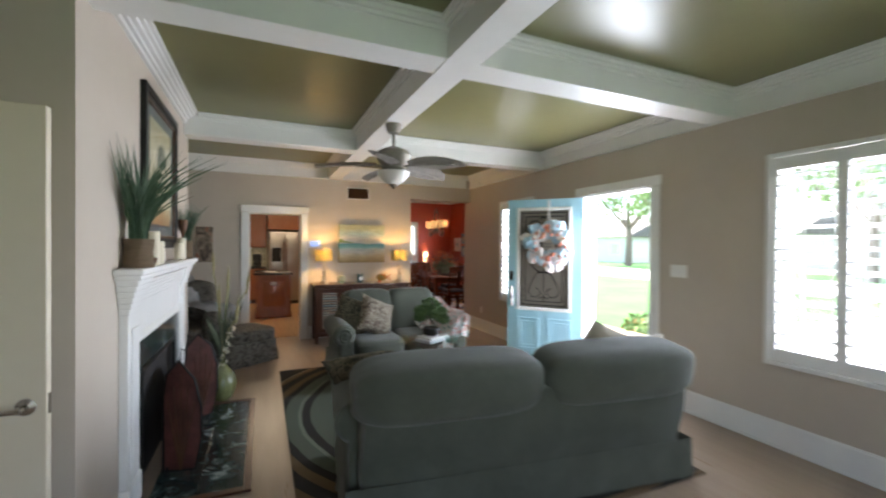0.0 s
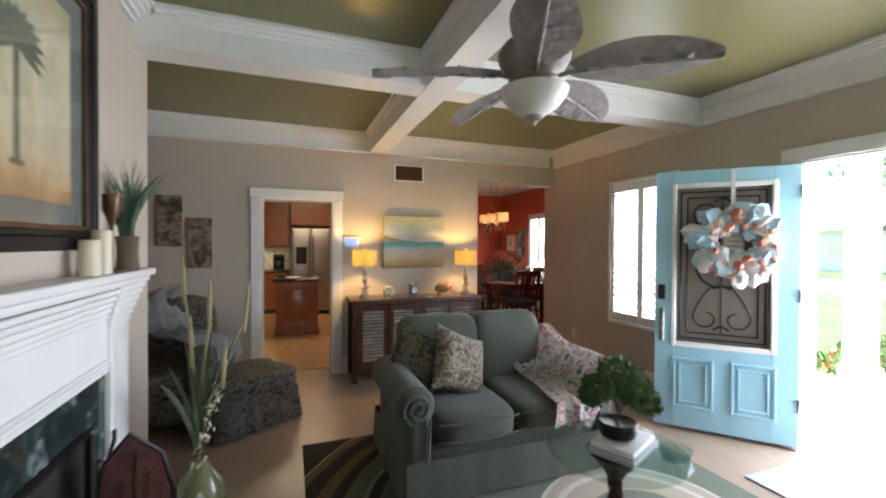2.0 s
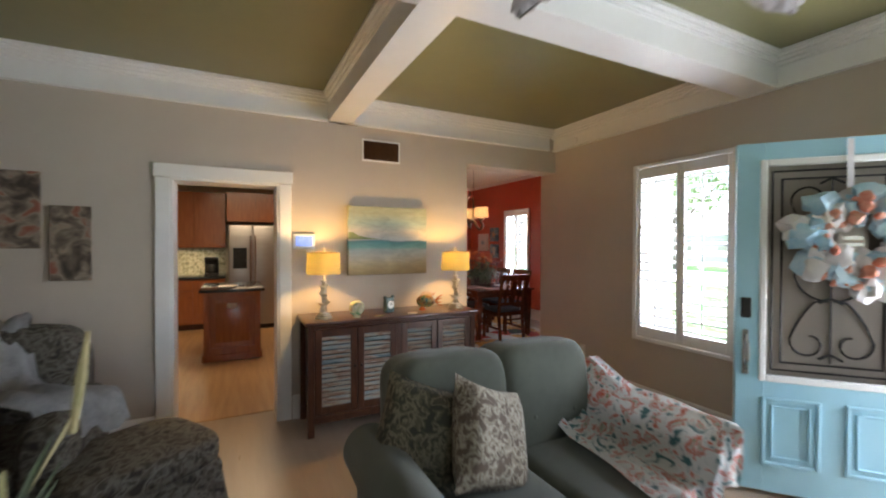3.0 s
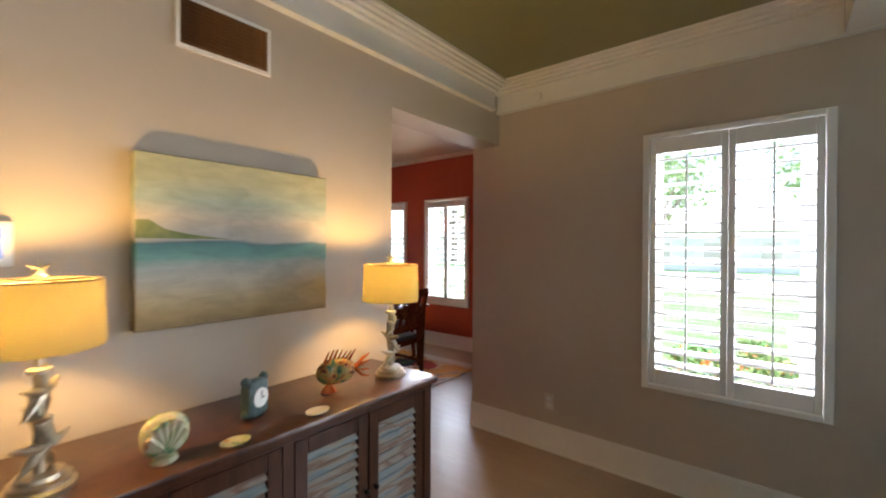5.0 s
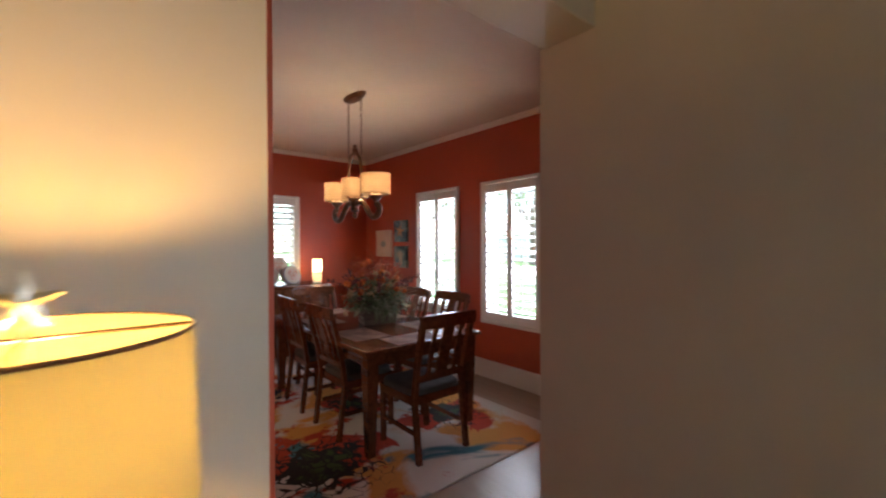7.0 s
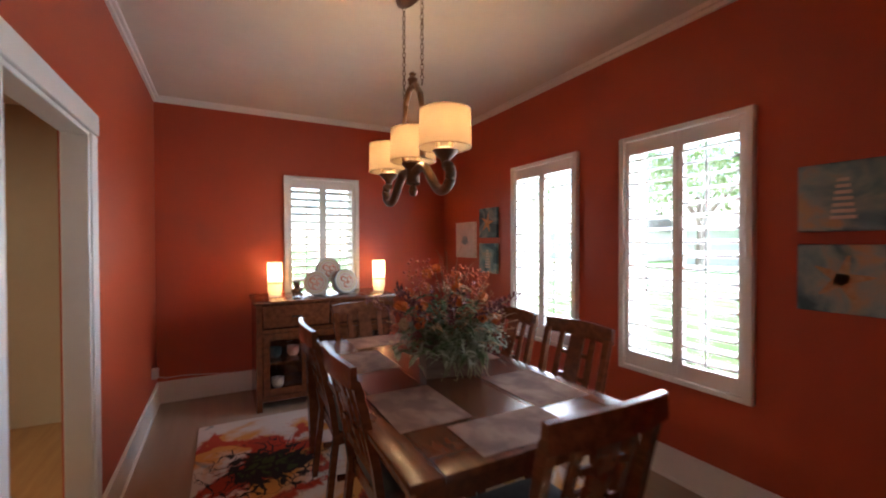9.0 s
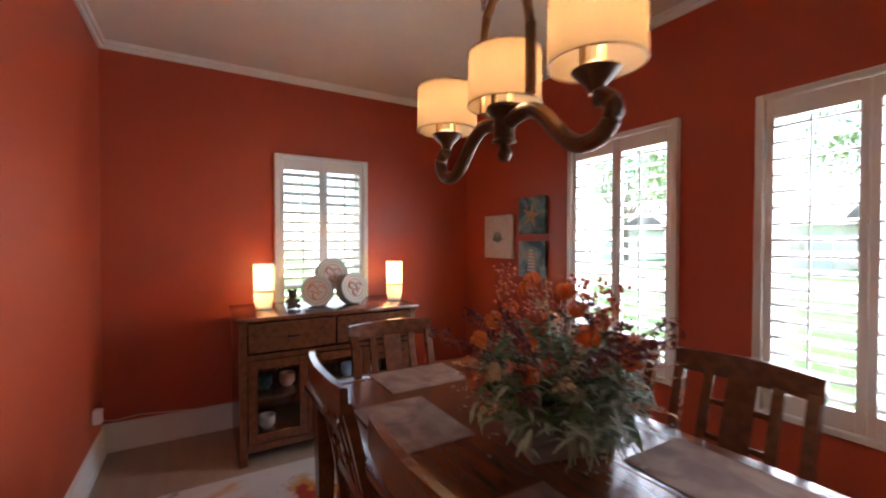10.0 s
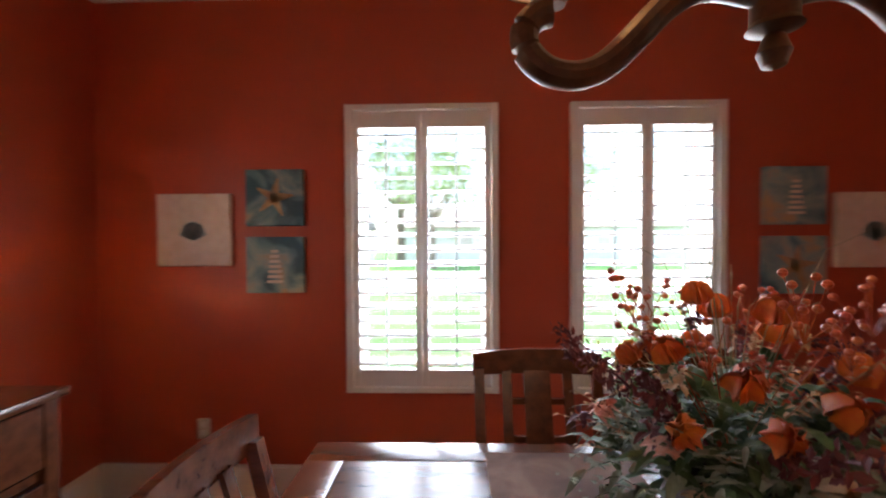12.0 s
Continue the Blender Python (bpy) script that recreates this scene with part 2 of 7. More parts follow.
# ---------------- building helpers ----------------
class B:
    """A bmesh with shapes added in place."""

    def __init__(self):
        self.m = bmesh.new()

    def _place(self, verts, m):
        bmesh.ops.transform(self.m, matrix=m, verts=verts)

    def box(self, x0, x1, y0, y1, z0, z1, bevel=0.0, seg=2, rot=None):
        t = bmesh.new()
        bmesh.ops.create_cube(t, size=1.0)
        bmesh.ops.transform(t, matrix=Matrix.Diagonal((x1 - x0, y1 - y0, z1 - z0, 1)), verts=t.verts[:])
        if bevel:
            bmesh.ops.bevel(t, geom=t.edges[:], offset=bevel, segments=seg, affect='EDGES', profile=0.5)
        m = Matrix.Translation(((x0 + x1) / 2, (y0 + y1) / 2, (z0 + z1) / 2))
        if rot:
            m = m @ rot
        made = {v: self.m.verts.new(m @ v.co) for v in t.verts}
        for f in t.faces:
            self.m.faces.new([made[v] for v in f.verts])
        t.free()
        return self

    def lathe(self, profile, c=(0, 0, 0), seg=24, sx=1.0, sy=1.0, m=None):
        """profile: (radius, z) from below upwards."""
        rings = []
        m = m or Matrix.Identity(4)
        for r, z in profile:
            rings.append([self.m.verts.new(m @ Vector((c[0] + sx * r * math.cos(2 * math.pi * i / seg), c[1] + sy * r * math.sin(2 * math.pi * i / seg), c[2] + z))) for i in range(seg)])
        for a, b in zip(rings, rings[1:]):
            for i in range(seg):
                self.m.faces.new((a[i], a[(i + 1) % seg], b[(i + 1) % seg], b[i]))
        if profile[0][0] > 1e-4:
            self.m.faces.new(rings[0][::-1])
        if profile[-1][0] > 1e-4:
            self.m.faces.new(rings[-1])
        return self

    def tube(self, pts, r, seg=8, flat=1.0):
        """A swept round rod; r a number or one for each point."""
        pts = [Vector(p) for p in pts]
        rs = r if isinstance(r, (list, tuple)) else [r] * len(pts)
        rings = []
        for i, p in enumerate(pts):
            d = (pts[min(i + 1, len(pts) - 1)] - pts[max(i - 1, 0)]).normalized()
            up = Vector((0, 0, 1)) if abs(d.z) < 0.95 else Vector((1, 0, 0))
            s = d.cross(up).normalized()
            u = s.cross(d).normalized()
            rings.append([self.m.verts.new(p + rs[i] * (math.cos(2 * math.pi * k / seg) * s + flat * math.sin(2 * math.pi * k / seg) * u)) for k in range(seg)])
        for a, b in zip(rings, rings[1:]):
            for k in range(seg):
                self.m.faces.new((a[k], a[(k + 1) % seg], b[(k + 1) % seg], b[k]))
        self.m.faces.new(rings[0][::-1])
        self.m.faces.new(rings[-1])
        return self

    def soft(self, x0, x1, y0, y1, z0, z1, p=4.0, n=10, m=None, sag=0.0):
        """A stuffed block: a super-ellipsoid."""
        t = bmesh.new()
        bmesh.ops.create_cube(t, size=2.0)
        bmesh.ops.subdivide_edges(t, edges=t.edges[:], cuts=n, use_grid_fill=True)
        made = {a: self.m.verts.new(a.co) for a in t.verts}
        for f in t.faces:
            self.m.faces.new([made[a] for a in f.verts])
        t.free()
        v = list(made.values())
        for a in v:
            c = a.co
            k = (abs(c.x) ** p + abs(c.y) ** p + abs(c.z) ** p) ** (1 / p)
            q = c / k
            q.z += sag * (q.x ** 2 + q.y ** 2) * 0.5
            q += 0.02 * noise.noise_vector(c * 2.1 + Vector((x0 * 7, y0 * 5, z0)))
            a.co = Vector(((x0 + x1) / 2 + q.x * (x1 - x0) / 2, (y0 + y1) / 2 + q.y * (y1 - y0) / 2, (z0 + z1) / 2 + q.z * (z1 - z0) / 2))
        if m:
            self._place(v, m)
        return self

    def pillow(self, w, h, t, m, n=12):
        """A knife-edge cushion standing in the local xz plane."""
        grid = {}
        for side in (1, -1):
            for i in range(n + 1):
                for j in range(n + 1):
                    u, v = 2 * i / n - 1, 2 * j / n - 1
                    edge = (1 - u ** 4) * (1 - v ** 4)
                    pin = 1 - 0.10 * (1 - u * u) * (v * v) - 0.10 * (1 - v * v) * (u * u)
                    key = (i, j, side if 0 < i < n and 0 < j < n else 0)
                    if key not in grid:
                        grid[key] = self.m.verts.new(m @ Vector((u * w / 2 * pin, side * t / 2 * edge ** 0.5, v * h / 2 * pin)))
            for i in range(n):
                for j in range(n):
                    q = [grid[(a, b, side if 0 < a < n and 0 < b < n else 0)] for a, b in ((i, j), (i + 1, j), (i + 1, j + 1), (i, j + 1))]
                    self.m.faces.new(q if side < 0 else q[::-1])
        return self

    def blade(self, pts, w, up=Vector((0, 0, 1)), fold=0.25):
        """A leaf along pts; w a width for each point."""
        prev = None
        pts = [Vector(p) for p in pts]
        for i, p in enumerate(pts):
            d = (pts[min(i + 1, len(pts) - 1)] - pts[max(i - 1, 0)]).normalized()
            s = d.cross(up)
            s = s.normalized() if s.length > 1e-3 else Vector((1, 0, 0))
            u = s.cross(d)
            row = [self.m.verts.new(p - s * w[i] / 2 + u * w[i] * fold), self.m.verts.new(p), self.m.verts.new(p + s * w[i] / 2 + u * w[i] * fold)]
            if prev:
                for k in (0, 1):
                    self.m.faces.new((prev[k], prev[k + 1], row[k + 1], row[k]))
            prev = row
        return self


def finish(name, b, material, smooth=30):
    bm = b.m if isinstance(b, B) else b
    bmesh.ops.recalc_face_normals(bm, faces=bm.faces)
    me = bpy.data.meshes.new(name)
    bm.to_mesh(me)
    bm.free()
    me.materials.append(material)
    if smooth:
        for p in me.polygons:
            p.use_smooth = True
        me.set_sharp_from_angle(angle=radians(smooth))
    return me


def part(name, b, material, parent, label="", smooth=30):
    ob = new(name, finish(name, b, material, smooth))
    ob.parent = parent
    if label:
        ob["label"] = label
    return ob


def share(name, me, parent, m):
    ob = new(name, me)
    ob.parent = parent
    ob.matrix_basis = m
    return ob


def thing(name, m, label, category, group="", kind=""):
    ob = new(name)
    ob.matrix_basis = m
    ob.empty_display_size = 0.1
    return tagged(ob, label, category, group, kind)


def solo(name, b, material, label, category, m=None, group="", kind="", smooth=30):
    ob = new(name, finish(name, b, material, smooth))
    if m:
        ob.matrix_basis = m
    return tagged(ob, label, category, group, kind)


def structure(name, b, material, label, smooth=0):
    return solo(name, b, material, label, name.split("_")[0], kind="structure", smooth=smooth)


def wall_boxes(b, axis, p0, p1, a0, a1, z0, z1, holes=()):
    """A wall across axis ('x' or 'y') from p0 to p1, along a0 to a1, with holes (a0, a1, z0, z1)."""
    def put(s0, s1, h0, h1):
        if s1 - s0 > 1e-4 and h1 - h0 > 1e-4:
            b.box(p0, p1, s0, s1, h0, h1) if axis == 'x' else b.box(s0, s1, p0, p1, h0, h1)
    at = a0
    for h in sorted(holes):
        put(at, h[0], z0, z1)
        put(h[0], h[1], z0, h[2])
        put(h[0], h[1], h[3], z1)
        at = h[1]
    put(at, a1, z0, z1)
    return b


# ---------------- structure ----------------
XR, YK, XD0, XD, YD, YB = 3.56, 6.90, 2.47, 5.50, 7.15, 12.05
H, HB, HD = 2.755, 2.545, 2.85
WIN_BIG, WIN_LIV = (1.09, 1.94), (4.97, 5.80)
WIN_1, WIN_2, WIN_B = (8.60, 9.37), (9.82, 10.60), (3.62, 4.36)
Z0, Z1 = 0.645, 2.17
M_FLOOR = mat("tan_wood_laminate", (0.36, 0.27, 0.195), 0.30, colour2=(0.30, 0.22, 0.155), scale=2.2, stretch=(7, 0.6, 1), bump=0.02, rvar=0.06, mix=0.9)
structure("floor", B().box(-2.6, 6.0, -1.9, 12.5, -0.12, 0.0), M_FLOOR, "satin tan wood-look floor")
structure("wall_front", wall_boxes(B(), 'x', XR, XR + 0.2, -1.7, YD, 0, H + 0.1, [(*WIN_BIG, Z0, Z1), (3.0, 3.96, 0, 2.09), (*WIN_LIV, Z0, Z1)]), M_WALL, "taupe painted plaster wall with door and windows")
kw = wall_boxes(B(), 'y', YK, YD - 0.004, -2.4, 2.38, 0, H + 0.1, [(-0.18, 0.57, 0, 1.97)])
kw.box(2.38, XR, YK, YD - 0.02, 2.30, H + 0.1)
structure("wall_kitchen", kw, M_WALL, "taupe painted plaster wall with kitchen doorway")
structure("wall_chimney", wall_boxes(B(), 'x', -1.25, -0.685, 2.22, 4.98, 0, H + 0.1), M_WALL, "taupe painted chimney breast")
structure("wall_hall", B().box(-2.4, -1.25, 2.22, 2.37, 0, H + 0.1), M_WALL, "taupe painted hall wall")
structure("wall_alcove", B().box(-2.4, -2.2, 2.35, YK, 0, H + 0.1), M_WALL, "taupe painted alcove wall")
structure("wall_hall_side", B().box(-2.6, -2.4, -1.7, 2.35, 0, H + 0.1), M_WALL, "taupe painted side wall")
# never in view; the opening is assumed, to hold the added fill lamp
structure("wall_rear", wall_boxes(B(), 'y', -1.9, -1.7, -2.6, XR + 0.2, 0, H + 0.1, [(0.1, 1.7, 0.7, 2.3)]), M_WALL, "taupe painted rear wall, out of view, with an assumed opening")
structure("wall_dining_front", wall_boxes(B(), 'x', XD, XD + 0.2, YD - 0.2, YB + 0.2, 0, HD + 0.1, [(*WIN_1, Z0, Z1), (*WIN_2, Z0, Z1)]), M_RED, "terracotta red painted wall with two windows")
structure("wall_dining_back", wall_boxes(B(), 'y', YB, YB + 0.2, XD0 - 0.10, XD, 0, HD + 0.1, [(*WIN_B, Z0, Z1)]), M_RED, "terracotta red painted wall with one window")
structure("wall_dining_near", B().box(XR + 0.204, XD, YD - 0.2, YD, 0, HD + 0.1), M_RED, "terracotta red painted wall")
structure("wall_dining_side", wall_boxes(B(), 'x', XD0 - 0.10, XD0, YD, YB, 0, HD + 0.1, [(9.02, 9.89, 0, 2.0)]), M_RED, "terracotta red painted wall with a doorway")
structure("ceiling_living", B().box(-2.6, XR + 0.2, -1.9, YD - 0.02, H, H + 0.12), M_GREEN, "glossy olive green coffered ceiling")
structure("ceiling_dining", B().box(XD0 - 0.10, XD + 0.2, YD - 0.02, YB + 0.2, HD, HD + 0.12), M_CEIL, "flat pale ceiling")
M_KWALL = mat("kitchen_cream_paint", (0.60, 0.54, 0.40), 0.6, colour2=(0.64, 0.58, 0.44), scale=2)
structure("wall_kitchen_back", B().box(-2.4, XD0 - 0.10, 11.95, 12.15, 0, 2.7), M_KWALL, "cream painted kitchen wall")
structure("wall_kitchen_side", B().box(-2.6, -2.4, YD, 12.15, 0, 2.7), M_KWALL, "cream painted kitchen side wall")
structure("ceiling_kitchen", B().box(-2.6, XD0 - 0.10, YD, 12.15, 2.6, 2.7), M_CEIL, "pale kitchen ceiling")
M_KFLOOR = mat("honey_wood_floor", (0.50, 0.30, 0.13), 0.3, colour2=(0.40, 0.22, 0.09), scale=2.5, stretch=(8, 0.7, 1))
structure("floor_kitchen", B().box(-2.39, XD0 - 0.11, YD, 11.94, 0.0, 0.006), M_KFLOOR, "honey-coloured wood kitchen floor")

# coffer beams and cornices
bm_ = B()
for y0, y1 in ((-0.30, -0.08), (2.20, 2.42), (4.70, 4.92)):
    bm_.box(-0.685, XR, y0, y1, HB, H + 0.01)
structure("trim_cross_beams", bm_, M_TRIM, "white boxed cross beams")
structure("trim_long_beam", B().box(0.97, 1.17, -1.7, YK, HB - 0.004, H + 0.01), M_TRIM, "white boxed long beam")


def cornice(b, axis, p, a0, a1, sgn, zb=HB, zt=H, d=0.035):
    """Frieze board with a stepped crown on a wall face at p, on the side sgn."""
    for e, z0, z1 in ((d, zb, zt - 0.012), (d + 0.012, zb - 0.004, zb + 0.016), (d + 0.03, zt - 0.075, zt - 0.01), (d + 0.06, zt - 0.055, zt - 0.01), (d + 0.085, zt - 0.036, zt - 0.01), (d + 0.11, zt - 0.02, zt)):
        lo, hi = sorted((p, p + sgn * e))
        b.box(lo, hi, a0, a1, z0, z1) if axis == 'x' else b.box(a0, a1, lo, hi, z0, z1)


c1 = B()
cornice(c1, 'x', XR, -1.7, YK, -1)
structure("trim_cornice_front", c1, M_TRIM, "white frieze and crown moulding")
c1 = B()
cornice(c1, 'y', YK, -2.2, XR - 0.12, -1)
structure("trim_cornice_kitchen", c1, M_TRIM, "white frieze and crown moulding")
c1 = B()
cornice(c1, 'x', -0.685, 2.22, 4.98, 1, zb=H - 0.10, d=0.015)
structure("trim_cornice_chimney", c1, M_TRIM, "white crown moulding")
c1 = B()
for y0, y1 in ((-0.30, -0.08), (2.20, 2.42), (4.70, 4.92)):
    for ya, sg in ((y0, -1), (y1, 1)):
        for e, zl in ((0.02, 0.065), (0.04, 0.045), (0.062, 0.022)):
            c1.box(-0.56, 0.97, *sorted((ya, ya + sg * e)), H - zl, H)
            c1.box(1.17, XR - 0.1, *sorted((ya, ya + sg * e)), H - zl, H)
for xa, sg in ((0.97, -1), (1.17, 1)):
    for s0, s1 in ((-0.04, 2.16), (2.46, 4.66), (4.96, YK - 0.1)):
        for e, zl in ((0.02, 0.063), (0.04, 0.043), (0.062, 0.020)):
            c1.box(*sorted((xa, xa + sg * e)), s0, s1, H - zl, H)
structure("trim_coffer_moulding", c1, M_TRIM, "white coffer moulding")
c1 = B()
for e, z0, z1 in ((0.02, HD - 0.055, HD), (0.04, HD - 0.03, HD)):
    c1.box(XD - e, XD, YD, YB, z0, z1)
    c1.box(XD0, XD0 + e, YD, YB, z0, z1)
    c1.box(XD0 + e, XD - e, YB - e, YB, z0, z1)
    c1.box(XD0 + e, XD - e, YD, YD + e, z0, z1)
structure("trim_cornice_dining", c1, M_TRIM, "narrow white crown moulding")


def skirting(b, axis, p, a0, a1, sgn, h=0.185):
    for e, z0, z1 in ((0.016, 0, h), (0.010, h, h + 0.012), (0.026, 0, 0.018)):
        lo, hi = sorted((p, p + sgn * e))
        b.box(lo, hi, a0, a1, z0, z1) if axis == 'x' else b.box(a0, a1, lo, hi, z0, z1)


def skirt(axis, p, a0, a1, sgn):
    b = B()
    skirting(b, axis, p, a0, a1, sgn)
    structure("baseboard", b, M_TRIM, "tall white painted baseboard")


skirt('x', XR, -1.7, 2.89, -1)
skirt('x', XR, 4.07, YD, -1)
skirt('y', YK, -2.2, -0.29, -1)
skirt('y', YK, 0.68, 2.38, -1)
skirt('x', XD, YD, YB, -1)
skirt('y', YB, XD0, XD - 0.03, -1)
skirt('x', XD0, YD, 8.90, 1)
skirt('x', XD0, 10.01, YB, 1)
skirt('x', -0.685, 4.56, 4.98, 1)
skirt('y', YD, XR, XD - 0.03, 1)


def door_trim(name, axis, p, a0, a1, zt, sgn, label, w=0.10, depth=(0.0, 0.0)):
    """Casing round an opening, with the jamb lining through the wall."""
    b = B()
    def put(s0, s1, z0, z1, e0, e1):
        lo, hi = sorted((p + sgn * e0, p + sgn * e1))
        b.box(lo, hi, s0, s1, z0, z1, 0.003, 1) if axis == 'x' else b.box(s0, s1, lo, hi, z0, z1, 0.003, 1)
    put(a0 - w, a0 - 0.006, 0, zt, 0, 0.022)
    put(a1 + 0.006, a1 + w, 0, zt, 0, 0.022)
    put(a0 - w - 0.012, a1 + w + 0.012, zt + 0.006, zt + w + 0.006, 0, 0.026)
    put(a0 - 0.006, a0 + 0.014, 0, zt - 0.014, 0.012, -depth[1])
    put(a1 - 0.014, a1 + 0.006, 0, zt - 0.014, 0.012, -depth[1])
    put(a0 - 0.006, a1 + 0.006, zt - 0.014, zt + 0.006, 0.012, -depth[1])
    return structure(name, b, M_TRIM, label)


door_trim("door_1", 'y', YK, -0.18, 0.57, 1.97, -1, "white painted doorway casing to the kitchen", depth=(0, 0.26))
door_trim("door_2", 'x', XR, 3.0, 3.96, 2.09, -1, "white painted front door casing", depth=(0, 0.19))
door_trim("door_3", 'x', XD0, 9.02, 9.89, 2.0, 1, "white painted doorway casing in the red wall", depth=(0, 0.09))

slat_mesh = {}


def shutter_window(name, axis, p, a0, a1, z0, z1, sgn, label, tilt=-14):
    """Plantation shutters: outer frame, two louvred leaves with tilt rods, and the panes behind. Local x along the wall, y into the room."""
    c = (a0 + a1) / 2
    m = pose(p, c, 0, 0, 0, 90 if sgn < 0 else -90) if axis == 'x' else pose(c, p, 0, 0, 0, 180 if sgn < 0 else 0)
    root = thing(name, m, label, "window", kind="structure")
    w = (a1 - a0) / 2 + 0.03
    fz0, fz1 = z0 - 0.03, z1 + 0.03
    b = B()
    b.box(-w, -w + 0.040, -0.02, 0.035, fz0, fz1, 0.004, 1).box(w - 0.040, w, -0.02, 0.035, fz0, fz1, 0.004, 1)
    b.box(-w + 0.040, w - 0.040, -0.02, 0.033, fz0, fz0 + 0.03, 0.004, 1).box(-w + 0.040, w - 0.040, -0.02, 0.033, fz1 - 0.03, fz1, 0.004, 1)
    part("window_frame", b, M_TRIM, root)
    iw = w - 0.042
    lz0, lz1 = fz0 + 0.034, fz1 - 0.034
    for s in (-1, 1):
        lx0, lx1 = (-iw, -0.0008) if s < 0 else (0.0008, iw)
        b = B()
        st = 0.034
        b.box(lx0, lx0 + st, -0.012, 0.018, lz0, lz1, 0.003, 1).box(lx1 - st, lx1, -0.012, 0.018, lz0, lz1, 0.003, 1)
        b.box(lx0 + st, lx1 - st, -0.012, 0.018, lz0, lz0 + 0.092, 0.003, 1).box(lx0 + st, lx1 - st, -0.012, 0.018, lz1 - 0.092, lz1, 0.003, 1)
        leaf = part("shutter_leaf", b, M_TRIM, root)
        sw = lx1 - lx0 - 2 * st
        key = round(sw, 3)
        if key not in slat_mesh:
            q = B()
            prof = [(-0.038, 0.0), (-0.03, 0.006), (0.0, 0.008), (0.03, 0.006), (0.038, 0.0), (0.03, -0.006), (0.0, -0.008), (-0.03, -0.006)]
            ends = [[q.m.verts.new((e * sw / 2, y, z)) for y, z in prof] for e in (-1, 1)]
            for i in range(8):
                q.m.faces.new((ends[0][i], ends[0][(i + 1) % 8], ends[1][(i + 1) % 8], ends[1][i]))
            q.m.faces.new(ends[0][::-1])
            q.m.faces.new(ends[1])
            slat_mesh[key] = finish("slat", q, M_TRIM, 40)
        s0, s1 = lz0 + 0.092, lz1 - 0.092
        n = round((s1 - s0) / 0.078)
        for i in range(n):
            share("slat", slat_mesh[key], leaf, pose((lx0 + lx1) / 2, 0.002, s0 + (i + 0.5) * (s1 - s0) / n, tilt + random.uniform(-1.5, 1.5)))
        part("tilt_rod", B().box((lx0 + lx1) / 2 - 0.005, (lx0 + lx1) / 2 + 0.005, 0.040, 0.050, s0 + 0.02, s1 - 0.02, 0.002, 1), M_TRIM, leaf)
    b = B()
    ow = (a1 - a0) / 2
    for xa in (-ow + 0.009, ow - 0.049):
        b.box(xa, xa + 0.04, -0.16, -0.12, z0, z1)
    zm = (z0 + z1) / 2
    for za in (z0, zm - 0.02, z1 - 0.04):
        b.box(-ow + 0.049, ow - 0.049, -0.16, -0.12, za + (0.009 if za == z0 else -0.009 if za > zm else 0), za + 0.04 + (0.009 if za == z0 else -0.009 if za > zm else 0))
    part("sash", b, M_TRIM, root)
    b = B().box(-ow, -ow + 0.008, -0.195, -0.022, z0, z1).box(ow - 0.008, ow, -0.195, -0.022, z0, z1)
    b.box(-ow + 0.008, ow - 0.008, -0.195, -0.022, z0, z0 + 0.008).box(-ow + 0.008, ow - 0.008, -0.195, -0.022, z1 - 0.008, z1)
    part("reveal_lining", b, M_TRIM, root)
    for za, zb in ((z0 + 0.04, zm - 0.02), (zm + 0.02, z1 - 0.04)):
        pn = part("pane", B().box(-ow + 0.04, ow - 0.04, -0.142, -0.138, za, zb), M_GLASS, root)
        pn.visible_shadow = False
    return root


shutter_window("window_1", 'x', XR, *WIN_BIG, Z0, Z1, -1, "white plantation shutters, louvres open, taupe wall")
shutter_window("window_2", 'x', XR, *WIN_LIV, Z0, Z1, -1, "white plantation shutters beside the blue door")
shutter_window("window_3", 'x', XD, *WIN_1, Z0, Z1, -1, "white plantation shutters in the red wall")
shutter_window("window_4", 'x', XD, *WIN_2, Z0, Z1, -1, "white plantation shutters in the red wall near pictures")
shutter_window("window_5", 'y', YB, *WIN_B, Z0, Z1, -1, "white plantation shutters behind the buffet", tilt=-28)

# ---------------- outside ----------------
M_LAWN = mat("lawn", (0.035, 0.12, 0.022), 0.9, colour2=(0.06, 0.16, 0.035), scale=0.6, bump=0.5, bscale=12)
M_PAVE = mat("pale_concrete", (0.62, 0.60, 0.56), 0.85, colour2=(0.70, 0.68, 0.63), scale=1.5, bump=0.15, bscale=40)
M_LEAF = mat("bush_leaves", (0.09, 0.17, 0.05), 0.6, colour2=(0.16, 0.24, 0.07), scale=2)
M_BARK = mat("grey_bark", (0.12, 0.10, 0.08), 0.9, colour2=(0.18, 0.15, 0.12), scale=6, bump=0.6, bscale=14)
solo("ground", B().box(-300, 300, -300, 300, -0.5, -0.36), M_LAWN, "sunlit green lawn reaching the horizon", "ground", kind="structure", smooth=0)
solo("pavement", B().box(3.9, 12.0, 2.2, 5.0, -0.36, -0.12), M_PAVE, "pale concrete porch and front path", "pavement", kind="structure", smooth=0)
solo("road", B().box(20, 28, -200, 200, -0.36, -0.33), M_PAVE, "pale sunlit street", "road", kind="structure", smooth=0)


